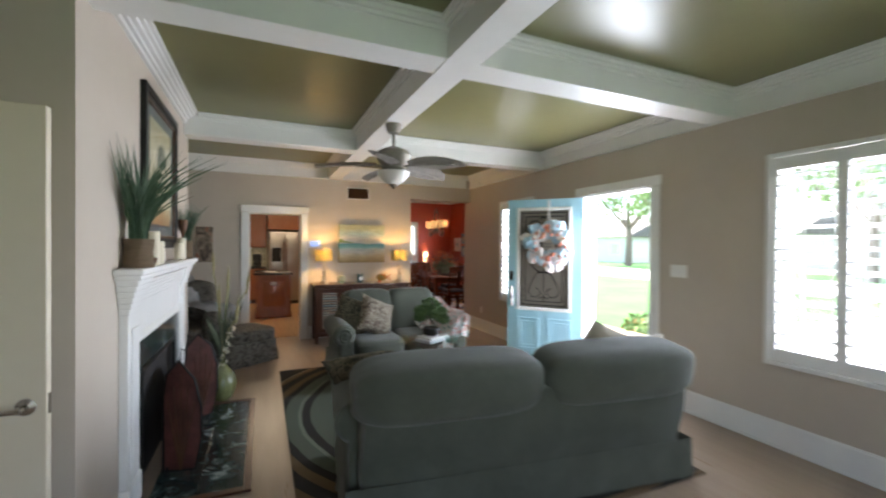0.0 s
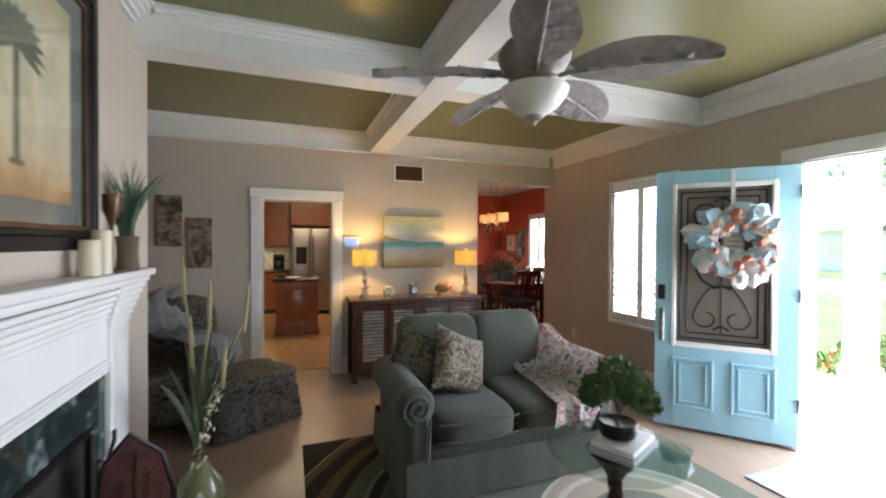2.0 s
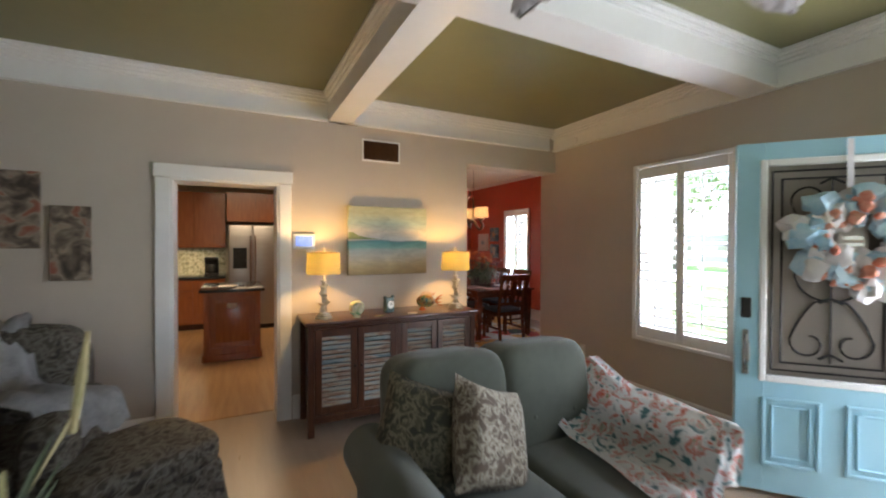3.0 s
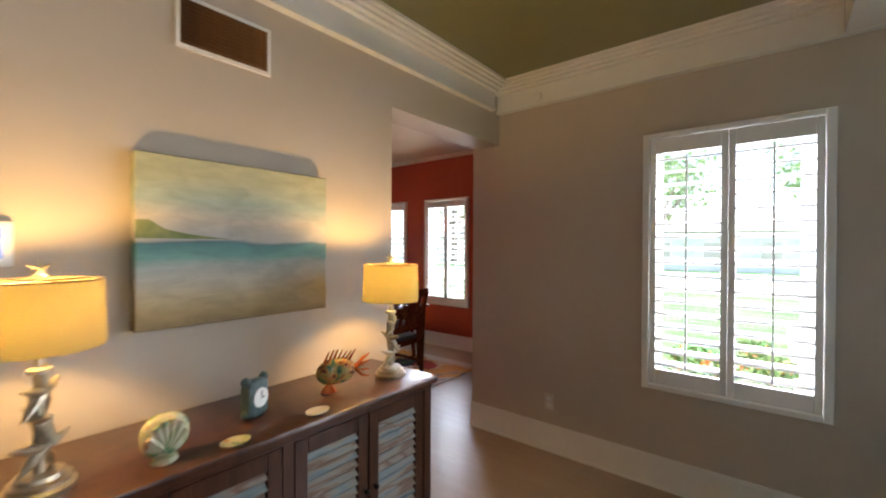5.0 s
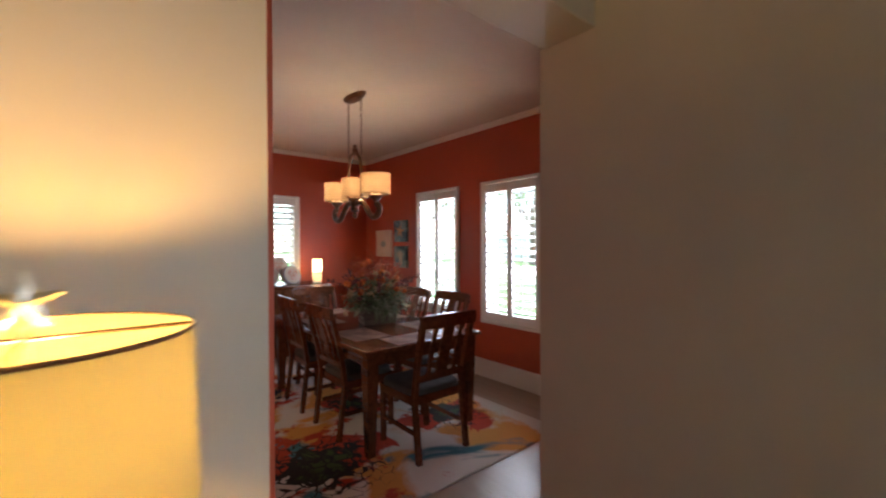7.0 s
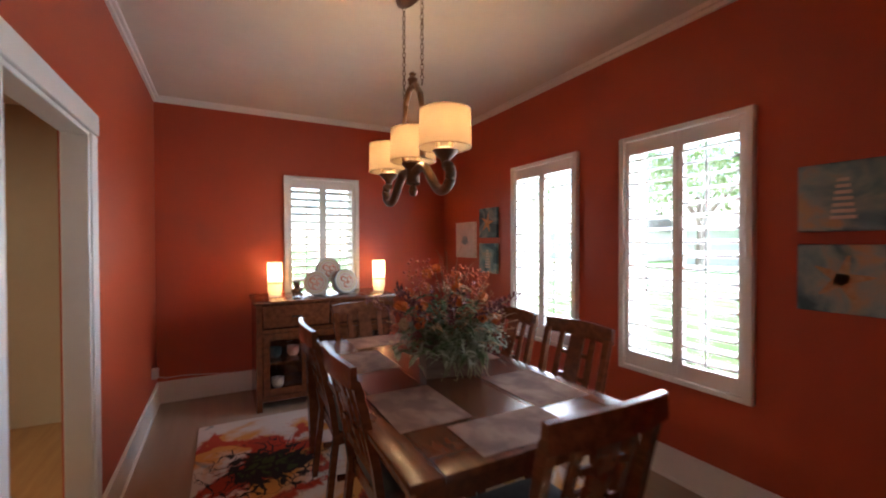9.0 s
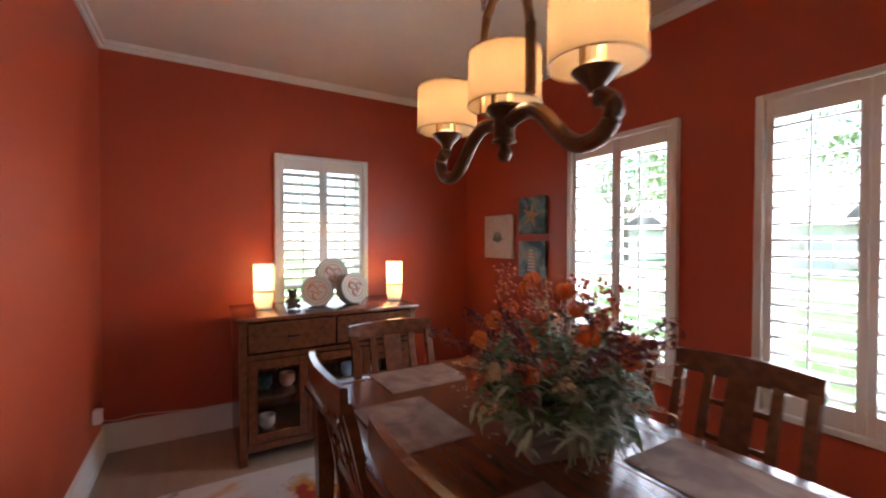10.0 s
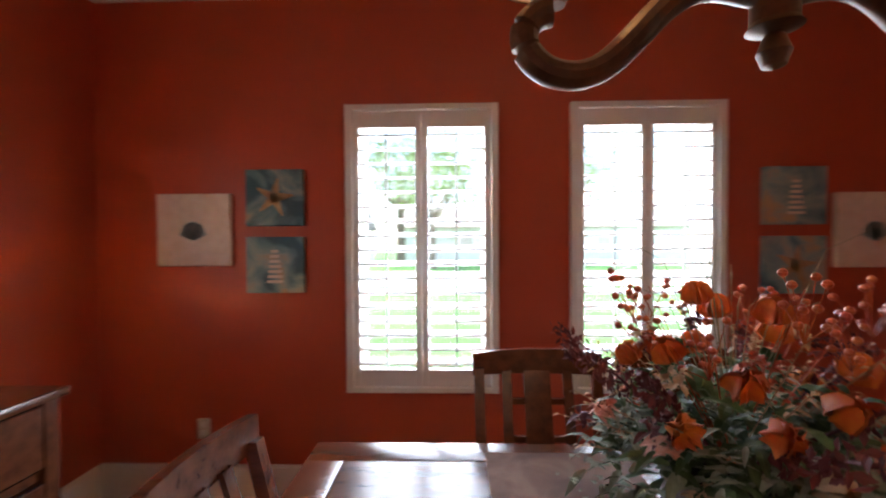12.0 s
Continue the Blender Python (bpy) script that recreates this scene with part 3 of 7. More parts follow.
def leaf_cloud(b, c, r, n, size):
    for _ in range(n):
        d = Vector((random.gauss(0, 1), random.gauss(0, 1), random.gauss(0, 1))).normalized() * random.uniform(0.55, 1.0)
        p = Vector(c) + Vector((d.x * r[0], d.y * r[1], d.z * r[2]))
        q = Euler((random.uniform(0, 6), random.uniform(0, 6), random.uniform(0, 6))).to_matrix()
        s = size * random.uniform(0.6, 1.3)
        v = [b.m.verts.new(p + q @ Vector(k)) for k in ((-s, 0, 0), (0, -s * 0.45, 0.1 * s), (s, 0, 0), (0, s * 0.45, 0.1 * s))]
        b.m.faces.new(v)
    return b


def tree(x, y, h, r):
    root = thing("tree", pose(x, y, -0.36), "leafy green shade tree on the lawn", "tree", "street trees")
    b = B().tube([(0, 0, 0), (0.1, 0, h * 0.3), (0, 0.1, h * 0.6)], [h * 0.04, h * 0.03, h * 0.02])
    for k in range(5):
        a = k * 1.3
        b.tube([(0.05, 0, h * 0.4), (math.cos(a) * r * 0.4, math.sin(a) * r * 0.4, h * 0.6), (math.cos(a) * r * 0.7, math.sin(a) * r * 0.7, h * 0.75)], [h * 0.018, h * 0.012, h * 0.006], 6)
    part("trunk", b, M_BARK, root)
    b = B()
    for k in range(9):
        a = k * 2.4
        leaf_cloud(b, (math.cos(a) * r * 0.6, math.sin(a) * r * 0.6, h * (0.6 + 0.04 * k)), (r * 0.5, r * 0.5, h * 0.14), 160, 0.22)
    part("crown", b, M_LEAF, root, smooth=0)


for x, y, h, r in ((31, 11.5, 8, 3.4), (30, 23, 8, 3.4), (34, 14, 10, 4.5), (33, 30, 9, 4), (34, 2, 9, 4), (32, 45, 10, 5)):
    tree(x, y, h, r)
M_FLOWER = mat("red_bedding_flowers", (0.55, 0.05, 0.03), 0.6, colour2=(0.65, 0.25, 0.04), scale=3)
for i, (x, y) in enumerate(((6.3, 5.4), (7.0, 6.0), (5.6, 1.2), (6.4, 0.7), (7.4, 5.3), (8.4, 5.5), (7.6, 10.2), (7.7, 9.0))):
    root = thing("bush", pose(x, y, -0.36), "low green garden shrub in a flower bed", "bush", "garden shrubs")
    part("foliage", leaf_cloud(B(), (0, 0, 0.28), (0.4, 0.4, 0.26), 220, 0.07), M_LEAF, root, smooth=0)
    part("blossom", leaf_cloud(B(), (0, 0, 0.3), (0.42, 0.42, 0.26), 40, 0.05), M_FLOWER, root, smooth=0)
M_HOUSE = mat("pale_siding", (0.62, 0.62, 0.60), 0.8, colour2=(0.68, 0.68, 0.66), scale=2, stretch=(1, 1, 20))
M_ROOF = mat("grey_shingles", (0.12, 0.115, 0.11), 0.9, colour2=(0.17, 0.16, 0.15), scale=4, stretch=(1, 1, 8))
structure("wall_dining_cladding", B().box(XR + 0.21, XD + 0.2, YD - 0.235, YD - 0.205, -0.36, HD + 0.1), M_HOUSE, "pale painted siding outside")
for hy in (-6, 9, 24, 40):
    root = thing("house", pose(42, hy, -0.36), "pale single-storey house across the street", "house", "houses across the street")
    part("wall", B().box(-4, 4, -5.5, 5.5, 0, 3.0), M_HOUSE, root, smooth=0)
    b = B()
    v = [b.m.verts.new(q) for q in ((-4.6, -6, 3.0), (4.6, -6, 3.0), (4.6, 6, 3.0), (-4.6, 6, 3.0), (0, -6, 5.0), (0, 6, 5.0))]
    for f in ((0, 1, 4), (2, 3, 5), (0, 4, 5, 3), (1, 2, 5, 4), (0, 3, 2, 1)):
        b.m.faces.new([v[k] for k in f])
    part("roof", b, M_ROOF, root, smooth=0)
    for wy in (-3.5, 0, 3.5):
        wd = part("window", B().box(-4.05, -3.98, wy - 0.7, wy + 0.7, 0.9, 2.3), M_TRIM, root, smooth=0)
        part("pane", B().box(-4.07, -4.052, wy - 0.6, wy + 0.6, 1.0, 2.2), M_STEEL, wd, smooth=0)


pc = thing("porch_column", pose(6.34, 4.86, -0.12), "square white painted porch column on the path", "column")
part("shaft", B().box(-0.12, 0.12, -0.12, 0.12, 0.22, 2.75, 0.008, 2), M_TRIM, pc)
part("base", B().box(-0.15, 0.15, -0.15, 0.15, 0.0, 0.22, 0.012, 2), M_TRIM, pc)
part("capital", B().box(-0.15, 0.15, -0.15, 0.15, 2.75, 2.87, 0.012, 2), M_TRIM, pc)

# ---------------- living room ----------------
# front door, standing open against the room
M_DOORGLASS = M_LEAD
a = math.degrees(math.atan2(0.69, -0.62))
door = thing("front_door", pose(3.57, 3.955, 0.03, 0, 0, a), "pale blue front door with leaded glass, standing open", "door")
b = B()
t = 0.022
b.box(0.0, 0.16, -t, t, 0, 2.05, 0.003, 1).box(0.79, 0.93, -t, t, 0, 2.05, 0.003, 1)
b.box(0.16, 0.79, -t, t, 0, 0.68).box(0.16, 0.79, -t, t, 1.92, 2.05)
part("leaf", b, M_BLUE, door)
b = B()
for s in (-1, 1):
    y0, y1 = sorted((s * 0.016, s * 0.034))
    b.box(0.135, 0.17, y0, y1, 0.65, 1.95, 0.006, 1).box(0.78, 0.815, y0, y1, 0.65, 1.95, 0.006, 1)
    b.box(0.17, 0.78, y0, y1, 0.65, 0.69, 0.006, 1).box(0.17, 0.78, y0, y1, 1.91, 1.95, 0.006, 1)
part("glazing_bead", b, M_TRIM, door, "white glazing moulding")
part("pane", B().box(0.17, 0.78, -0.004, 0.004, 0.69, 1.91), M_DOORGLASS, door, "bevelled privacy glass")
for x0 in (0.13, 0.52):
    for s in (-1, 1):
        b = B()
        yf = s * t
        for e, w_ in ((0.0, 0.02), (0.045, 0.012)):
            y0, y1 = sorted((yf - s * 0.002, yf + s * 0.012))
            xa, xb, za, zb = x0 + e, x0 + 0.28 - e, 0.16 + e, 0.56 - e
            b.box(xa, xa + w_, y0, y1, za, zb, 0.004, 1).box(xb - w_, xb, y0, y1, za, zb, 0.004, 1)
            b.box(xa + w_, xb - w_, y0, y1, za, za + w_, 0.004, 1).box(xa + w_, xb - w_, y0, y1, zb - w_, zb, 0.004, 1)
        part("raised_panel", b, M_BLUE, door)
# wrought came pattern
b = B()
def scroll(cx, cz, r, a0, a1, n=14, shrink=0.55, mx=1):
    return [(0.475 + mx * (cx + r * (1 - shrink * k / n) * math.cos(a0 + (a1 - a0) * k / n)), 0.006, cz + r * (1 - shrink * k / n) * math.sin(a0 + (a1 - a0) * k / n)) for k in range(n + 1)]
for d in (0.03, 0.075):
    for p0, p1 in (((0.17 + d, 0.69 + d), (0.78 - d, 0.69 + d)), ((0.17 + d, 1.91 - d), (0.78 - d, 1.91 - d)), ((0.17 + d, 0.69 + d), (0.17 + d, 1.91 - d)), ((0.78 - d, 0.69 + d), (0.78 - d, 1.91 - d))):
        b.tube([(p0[0], 0.006, p0[1]), (p1[0], 0.006, p1[1])], 0.006, 5)
for mx in (-1, 1):
    for cz, sg in ((0.92, 1), (1.68, -1)):
        b.tube([(0.475 + mx * 0.02, 0.006, cz + sg * 0.22)] + [(0.475 + mx * (0.05 + 0.13 * k / 6), 0.006, cz + sg * (0.22 - 0.2 * (k / 6) ** 1.5)) for k in range(1, 6)] + scroll(0.10, cz - sg * 0.03, 0.09, 0.2 * sg, -4.6 * sg, mx=mx), 0.006, 5)
    b.tube(scroll(0.0, 1.3, 0.17, 1.5, -1.5, shrink=0.0, mx=mx), 0.006, 5)
for cz in (0.80, 1.12, 1.3, 1.48, 1.80):
    b.tube([(0.42, 0.006, cz), (0.475, 0.006, cz + 0.03), (0.53, 0.006, cz)], 0.008, 5)
b.tube([(0.475, 0.006, 0.78), (0.475, 0.006, 1.82)], 0.005, 5)
part("came", b, M_BLACK, door, "dark scrolled leading")
b = B().box(0.855, 0.905, 0.020, 0.040, 1.02, 1.14, 0.006, 1).box(0.855, 0.905, -0.040, -0.020, 1.02, 1.14, 0.006, 1)
part("keypad_lock", b, M_BLACK, door, "black keypad deadbolt")
b = B()
for s in (-1, 1):
    b.box(0.862, 0.898, *sorted((s * 0.02, s * 0.032)), 0.68, 0.95, 0.006, 1)
    b.tube([(0.88, s * 0.03, 0.92), (0.88, s * 0.075, 0.88), (0.88, s * 0.075, 0.78), (0.88, s * 0.03, 0.72)], 0.009)
part("door_handle", b, M_CHROME, door, "nickel grip handle")
for z in (0.25, 1.05, 1.8):
    part("hinge", B().lathe([(0.009, 0), (0.009, 0.1)], (0.0, 0.026, z), 10), M_CHROME, door)

# wreath on the room side of the door
wm = pose(3.57, 3.955, 0, 0, 0, a) @ pose(0.41, 0.05, 1.50) @ Matrix.Diagonal((1.2, 1.2, 1.2, 1))
wreath = thing("wreath", wm, "pastel mesh seashell wreath hanging on the door", "wreath")
M_MESH1 = mat("pale_blue_ribbon_mesh", (0.30, 0.52, 0.66), 0.55, colour2=(0.55, 0.70, 0.76), scale=9)
M_MESH2 = mat("white_ribbon_mesh", (0.68, 0.66, 0.66), 0.55, colour2=(0.78, 0.74, 0.74), scale=9)
M_CORAL = mat("coral_ribbon", (0.60, 0.16, 0.09), 0.6, colour2=(0.70, 0.40, 0.30), scale=9)
M_SHELL = mat("seashell_cream", (0.62, 0.55, 0.47), 0.5, colour2=(0.70, 0.64, 0.57), scale=20)
def puff(b, cx, cz, cy, r):
    m = Matrix.Translation((cx, cy, cz)) @ Euler((random.uniform(0, 3), random.uniform(0, 3), random.uniform(0, 3))).to_matrix().to_4x4()
    v0 = bmesh.ops.create_icosphere(b.m, subdivisions=2, radius=r)["verts"]
    for q in v0:
        q.co *= 1 + 0.65 * noise.noise(q.co * (3.0 / r) + Vector((cx * 31, cz * 17, 0)))
        q.co.y *= 0.75
    bmesh.ops.transform(b.m, matrix=m, verts=v0)
for nm, mm, n, off, lb in (("ribbon_puff", M_MESH1, 28, 0.0, "pale blue mesh puffs"), ("ribbon_puff", M_MESH2, 28, 0.24, "white mesh puffs"), ("coral_tuft", M_CORAL, 34, 0.1, "coral red tufts")):
    for k in range(n):
        b = B()
        an = off + 2 * math.pi * k / n + random.uniform(-0.2, 0.2)
        rr = random.uniform(0.105, 0.22)
        puff(b, rr * math.cos(an), rr * math.sin(an), 0.02 + (0.05 if mm == M_CORAL else 0) + random.uniform(0, 0.04), random.uniform(0.046, 0.072) if mm != M_CORAL else random.uniform(0.016, 0.032))
        part(nm, b, mm, wreath, lb, 50)
for cx, cz in ((-0.15, 0.05), (0.13, 0.10)):
    b = B()
    for k in range(5):
        an = math.pi / 2 + k * 2 * math.pi / 5
        b.tube([(cx, 0.10, cz), (cx + 0.055 * math.cos(an), 0.105, cz + 0.055 * math.sin(an))], [0.014, 0.004], 6)
    part("starfish", b, M_SHELL, wreath, "small cream starfish")
part("hanger_ribbon", B().box(-0.012, 0.012, -0.014, -0.010, 0.15, 0.475), M_MESH2, wreath, "pale hanging ribbon")
b = B().soft(-0.06, 0.06, -0.03, 0.02, -0.12, 0.12, 3.0, 5)
part("sign", b, M_SHELL, wreath, "pale plaque with small writing bars")
b = B()
for k in range(3):
    b.box(-0.035, 0.035, 0.016, 0.024, -0.05 + 0.03 * k, -0.035 + 0.03 * k)
part("sign_writing", b, M_STEEL, wreath, "grey writing bars")

# door mat, outlet, switch, vent, thermostat
M_MAT = mat("grey_patterned_mat", (0.30, 0.31, 0.31), 0.95, colour2=(0.46, 0.47, 0.47), scale=18, bump=0.6, bscale=120)
solo("door_mat", B().box(2.85, 3.45, 3.05, 3.85, 0.001, 0.012, 0.004, 1), M_MAT, "pale grey woven door mat on the floor", "mat")


def plate(name, m, w, h, label, holes):
    root = thing(name, m, label, name.replace("_", " "))
    part("plate", B().box(-w / 2, w / 2, 0, 0.008, -h / 2, h / 2, 0.003, 1), M_SHELL if name == "wall_outlet" else M_TRIM, root)
    for x, z, ww, hh in holes:
        part("rocker" if name == "light_switch" else "socket", B().box(x - ww / 2, x + ww / 2, 0.007, 0.013, z - hh / 2, z + hh / 2, 0.002, 1), M_TRIM, root)


plate("light_switch", pose(XR, 2.70, 1.27, 0, 0, 90), 0.165, 0.115, "white triple wall switch plate", [(-0.046, 0, 0.033, 0.066), (0, 0, 0.033, 0.066), (0.046, 0, 0.033, 0.066)])
plate("wall_outlet", pose(XR, 6.46, 0.36, 0, 0, 90), 0.072, 0.115, "beige wall outlet above the baseboard", [(0, 0.022, 0.034, 0.03), (0, -0.022, 0.034, 0.03)])
plate("wall_outlet", pose(XD, 11.45, 0.40, 0, 0, 90), 0.072, 0.115, "white wall outlet on the red wall", [(0, 0.022, 0.034, 0.03), (0, -0.022, 0.034, 0.03)])
plate("light_switch", pose(XD0, 8.62, 1.22, 0, 0, -90), 0.072, 0.115, "white wall switch beside the doorway", [(0, 0, 0.033, 0.066)])
vent = thing("air_vent", pose(1.46, YK, 2.335, 0, 0, 180), "dark return air grille high on the wall", "vent")
part("frame", B().box(-0.183, 0.183, 0.0, 0.012, 0.085, 0.100).box(-0.183, 0.183, 0, 0.012, -0.100, -0.085).box(-0.183, -0.168, 0, 0.012, -0.085, 0.085).box(0.168, 0.183, 0, 0.012, -0.085, 0.085), M_TRIM, vent)
# black sheet in place of the shaded duct behind the slats
part("shade_backing", B().box(-0.168, 0.168, 0.001, 0.003, -0.085, 0.085), M_BLACK, vent)
sl = finish("slat", B().box(-0.168, 0.168, -0.008, 0.008, -0.001, 0.001), M_BRONZE, 0)
for k in range(11):
    share("slat", sl, vent, pose(0, 0.009, -0.078 + k * 0.0156, 35))
b = B()
for k in range(20):
    b.box(-0.16 + k * 0.0168, -0.158 + k * 0.0168, 0.004, 0.010, -0.085, 0.085)
part("grille_bars", b, M_BRONZE, vent)
th = thing("alarm_panel", pose(0.77, YK, 1.50, 0, 0, 180), "white touch-screen panel on the wall", "control panel")
part("case", B().box(-0.09, 0.09, 0, 0.03, -0.065, 0.065, 0.008, 2), M_TRIM, th)
M_SCREEN = mat("lit_screen", (0.05, 0.08, 0.25), 0.2, colour2=(0.12, 0.16, 0.35), scale=14, emit=((0.20, 0.28, 0.62), 0.25))
part("screen", B().box(-0.068, 0.068, 0.029, 0.033, -0.042, 0.045), M_SCREEN, th, "lit blue screen")
mk = thing("motion_sensor", pose(XR - 0.035, 6.55, 2.60), "small white sensor on the cornice", "sensor")
part("case", B().soft(-0.03, 0.0, -0.035, 0.035, -0.03, 0.03, 4, 3), M_TRIM, mk)

# painting over the sideboard
def art_mat(name, bands, sc, distort_):
    m = bpy.data.materials.new(name)
    m.use_nodes = True
    nt = m.node_tree
    bs = nt.nodes["Principled BSDF"]
    bs.inputs["Roughness"].default_value = 0.55
    co, sx, n, md, r = (nt.nodes.new(k) for k in ("ShaderNodeTexCoord", "ShaderNodeSeparateXYZ", "ShaderNodeTexNoise", "ShaderNodeMath", "ShaderNodeValToRGB"))
    nt.links.new(co.outputs["Generated"], sx.inputs[0])
    mp = nt.nodes.new("ShaderNodeMapping")
    mp.inputs["Scale"].default_value = sc
    nt.links.new(co.outputs["Generated"], mp.inputs["Vector"])
    nt.links.new(mp.outputs["Vector"], n.inputs["Vector"])
    n.inputs["Scale"].default_value, n.inputs["Detail"].default_value = 1.0, 5
    md.operation = 'MULTIPLY_ADD'
    md.inputs[1].default_value = distort_
    nt.links.new(n.outputs["Fac"], md.inputs[0])
    nt.links.new(sx.outputs["Z"], md.inputs[2])
    el = r.color_ramp.elements
    while len(el) < len(bands):
        el.new(0.5)
    for e, (p, c) in zip(el, bands):
        e.position, e.color = p, (*c, 1)
    nt.links.new(md.outputs[0], r.inputs["Fac"])
    n3, m3 = (nt.nodes.new(k) for k in ("ShaderNodeTexNoise", "ShaderNodeMapping"))
    m3.inputs["Scale"].default_value = (sc[0] * 2.2, 1, sc[2] * 1.4)
    nt.links.new(co.outputs["Generated"], m3.inputs["Vector"])
    nt.links.new(m3.outputs["Vector"], n3.inputs["Vector"])
    n3.inputs["Scale"].default_value, n3.inputs["Detail"].default_value, n3.inputs["Distortion"].default_value = 1.6, 7, 0.6
    r3 = nt.nodes.new("ShaderNodeMapRange")
    r3.inputs["From Min"].default_value, r3.inputs["From Max"].default_value = 0.3, 0.7
    r3.inputs["To Min"].default_value, r3.inputs["To Max"].default_value = 0.84, 1.12
    nt.links.new(n3.outputs["Fac"], r3.inputs["Value"])
    hs = nt.nodes.new("ShaderNodeHueSaturation")
    nt.links.new(r3.outputs["Result"], hs.inputs["Value"])
    nt.links.new(r.outputs["Color"], hs.inputs["Color"])
    nt.links.new(hs.outputs["Color"], bs.inputs["Base Color"])
    bp = nt.nodes.new("ShaderNodeBump")
    bp.inputs["Strength"].default_value = 0.15
    nt.links.new(n.outputs["Fac"], bp.inputs["Height"])
    nt.links.new(bp.outputs["Normal"], bs.inputs["Normal"])
    return m


M_SEA = art_mat("beach_painting", [(0.03, (0.22, 0.15, 0.06)), (0.12, (0.40, 0.28, 0.12)), (0.22, (0.52, 0.41, 0.24)), (0.32, (0.50, 0.46, 0.37)), (0.40, (0.42, 0.45, 0.41)), (0.45, (0.18, 0.36, 0.32)), (0.53, (0.10, 0.27, 0.26)), (0.545, (0.10, 0.20, 0.22)), (0.56, (0.46, 0.45, 0.42)), (0.68, (0.52, 0.46, 0.37)), (0.80, (0.34, 0.42, 0.36)), (0.95, (0.42, 0.42, 0.26))], (2.0, 1, 7), 0.10)
pic = thing("canvas_painting", pose(1.52, YK, 1.51, 0, 0, 180), "unframed beach and sea canvas painting on the wall", "painting")
part("canvas", B().box(-0.38, 0.38, 0.006, 0.055, -0.31, 0.31, 0.004, 1), M_SEA, pic)
M_HILL = mat("painted_hill_green", (0.14, 0.19, 0.06), 0.6, colour2=(0.26, 0.28, 0.10), scale=20)
b = B()
vs = [b.m.verts.new(q) for q in ((0.379, 0.0565, 0.012), (0.379, 0.0565, 0.075), (0.34, 0.0565, 0.078), (0.29, 0.0565, 0.045), (0.22, 0.0565, 0.03), (0.16, 0.0565, 0.022), (0.06, 0.0565, 0.012))]
b.m.faces.new(vs)
part("painted_headland", b, M_HILL, pic, "painted green headland", 0)

# alcove pictures
M_FLORAL = ramp_mat("brown_floral_print", [(0.35, (0.05, 0.035, 0.025)), (0.48, (0.16, 0.12, 0.085)), (0.56, (0.30, 0.24, 0.18)), (0.66, (0.26, 0.09, 0.05))], scale=7, detail=3, distort=1.5)
for x0, z0 in ((-1.02, 1.70), (-0.755, 1.48)):
    p_ = thing("canvas_print", pose(x0, YK, z0, 0, 0, 180), "narrow brown floral canvas print on the wall", "picture", "pair of floral prints")
    part("canvas", B().box(-0.11, 0.11, 0.004, 0.03, -0.255, 0.255, 0.003, 1), M_FLORAL, p_)

# sideboard with louvred doors
sb = thing("sideboard", pose(1.47, 6.885, 0, 0, 0, 180), "dark walnut sideboard with weathered louvred doors", "sideboard")
W_, D_, HT = 0.735, 0.44, 0.885
part("top", B().box(-W_ - 0.02, W_ + 0.02, 0.0, D_ + 0.03, HT - 0.032, HT, 0.008, 2).box(-W_, W_, 0, D_ + 0.01, HT - 0.055, HT - 0.032, 0.004, 1), M_WALNUT, sb)
b = B().box(-W_ + 0.04, W_ - 0.04, 0.01, 0.03, 0.13, HT - 0.055).box(-W_ + 0.04, -W_ + 0.058, 0.03, D_ - 0.04, 0.13, HT - 0.055).box(W_ - 0.058, W_ - 0.04, 0.03, D_ - 0.04, 0.13, HT - 0.055).box(-W_ + 0.04, W_ - 0.04, 0.03, D_ - 0.005, 0.13, 0.16).box(-0.02, 0.02, D_ - 0.03, D_, 0.16, HT - 0.055)
part("body", b, M_WALNUT, sb)
part("apron", B().box(-W_ + 0.04, W_ - 0.04, D_ - 0.02, D_ + 0.004, 0.10, 0.155, 0.004, 1), M_WALNUT, sb)
for lx in (-W_ + 0.025, W_ - 0.025):
    for ly in (0.03, D_ - 0.02):
        part("leg", B().box(lx - 0.025, lx + 0.025, ly - 0.025, ly + 0.025, 0.0, HT - 0.055, 0.004, 1), M_WALNUT, sb)
dw = (W_ - 0.05 - 0.02) / 2
lv = finish("louver", B().box(-dw / 2 + 0.05, dw / 2 - 0.05, -0.016, 0.016, -0.004, 0.004, 0.002, 1), M_LOUVER, 30)
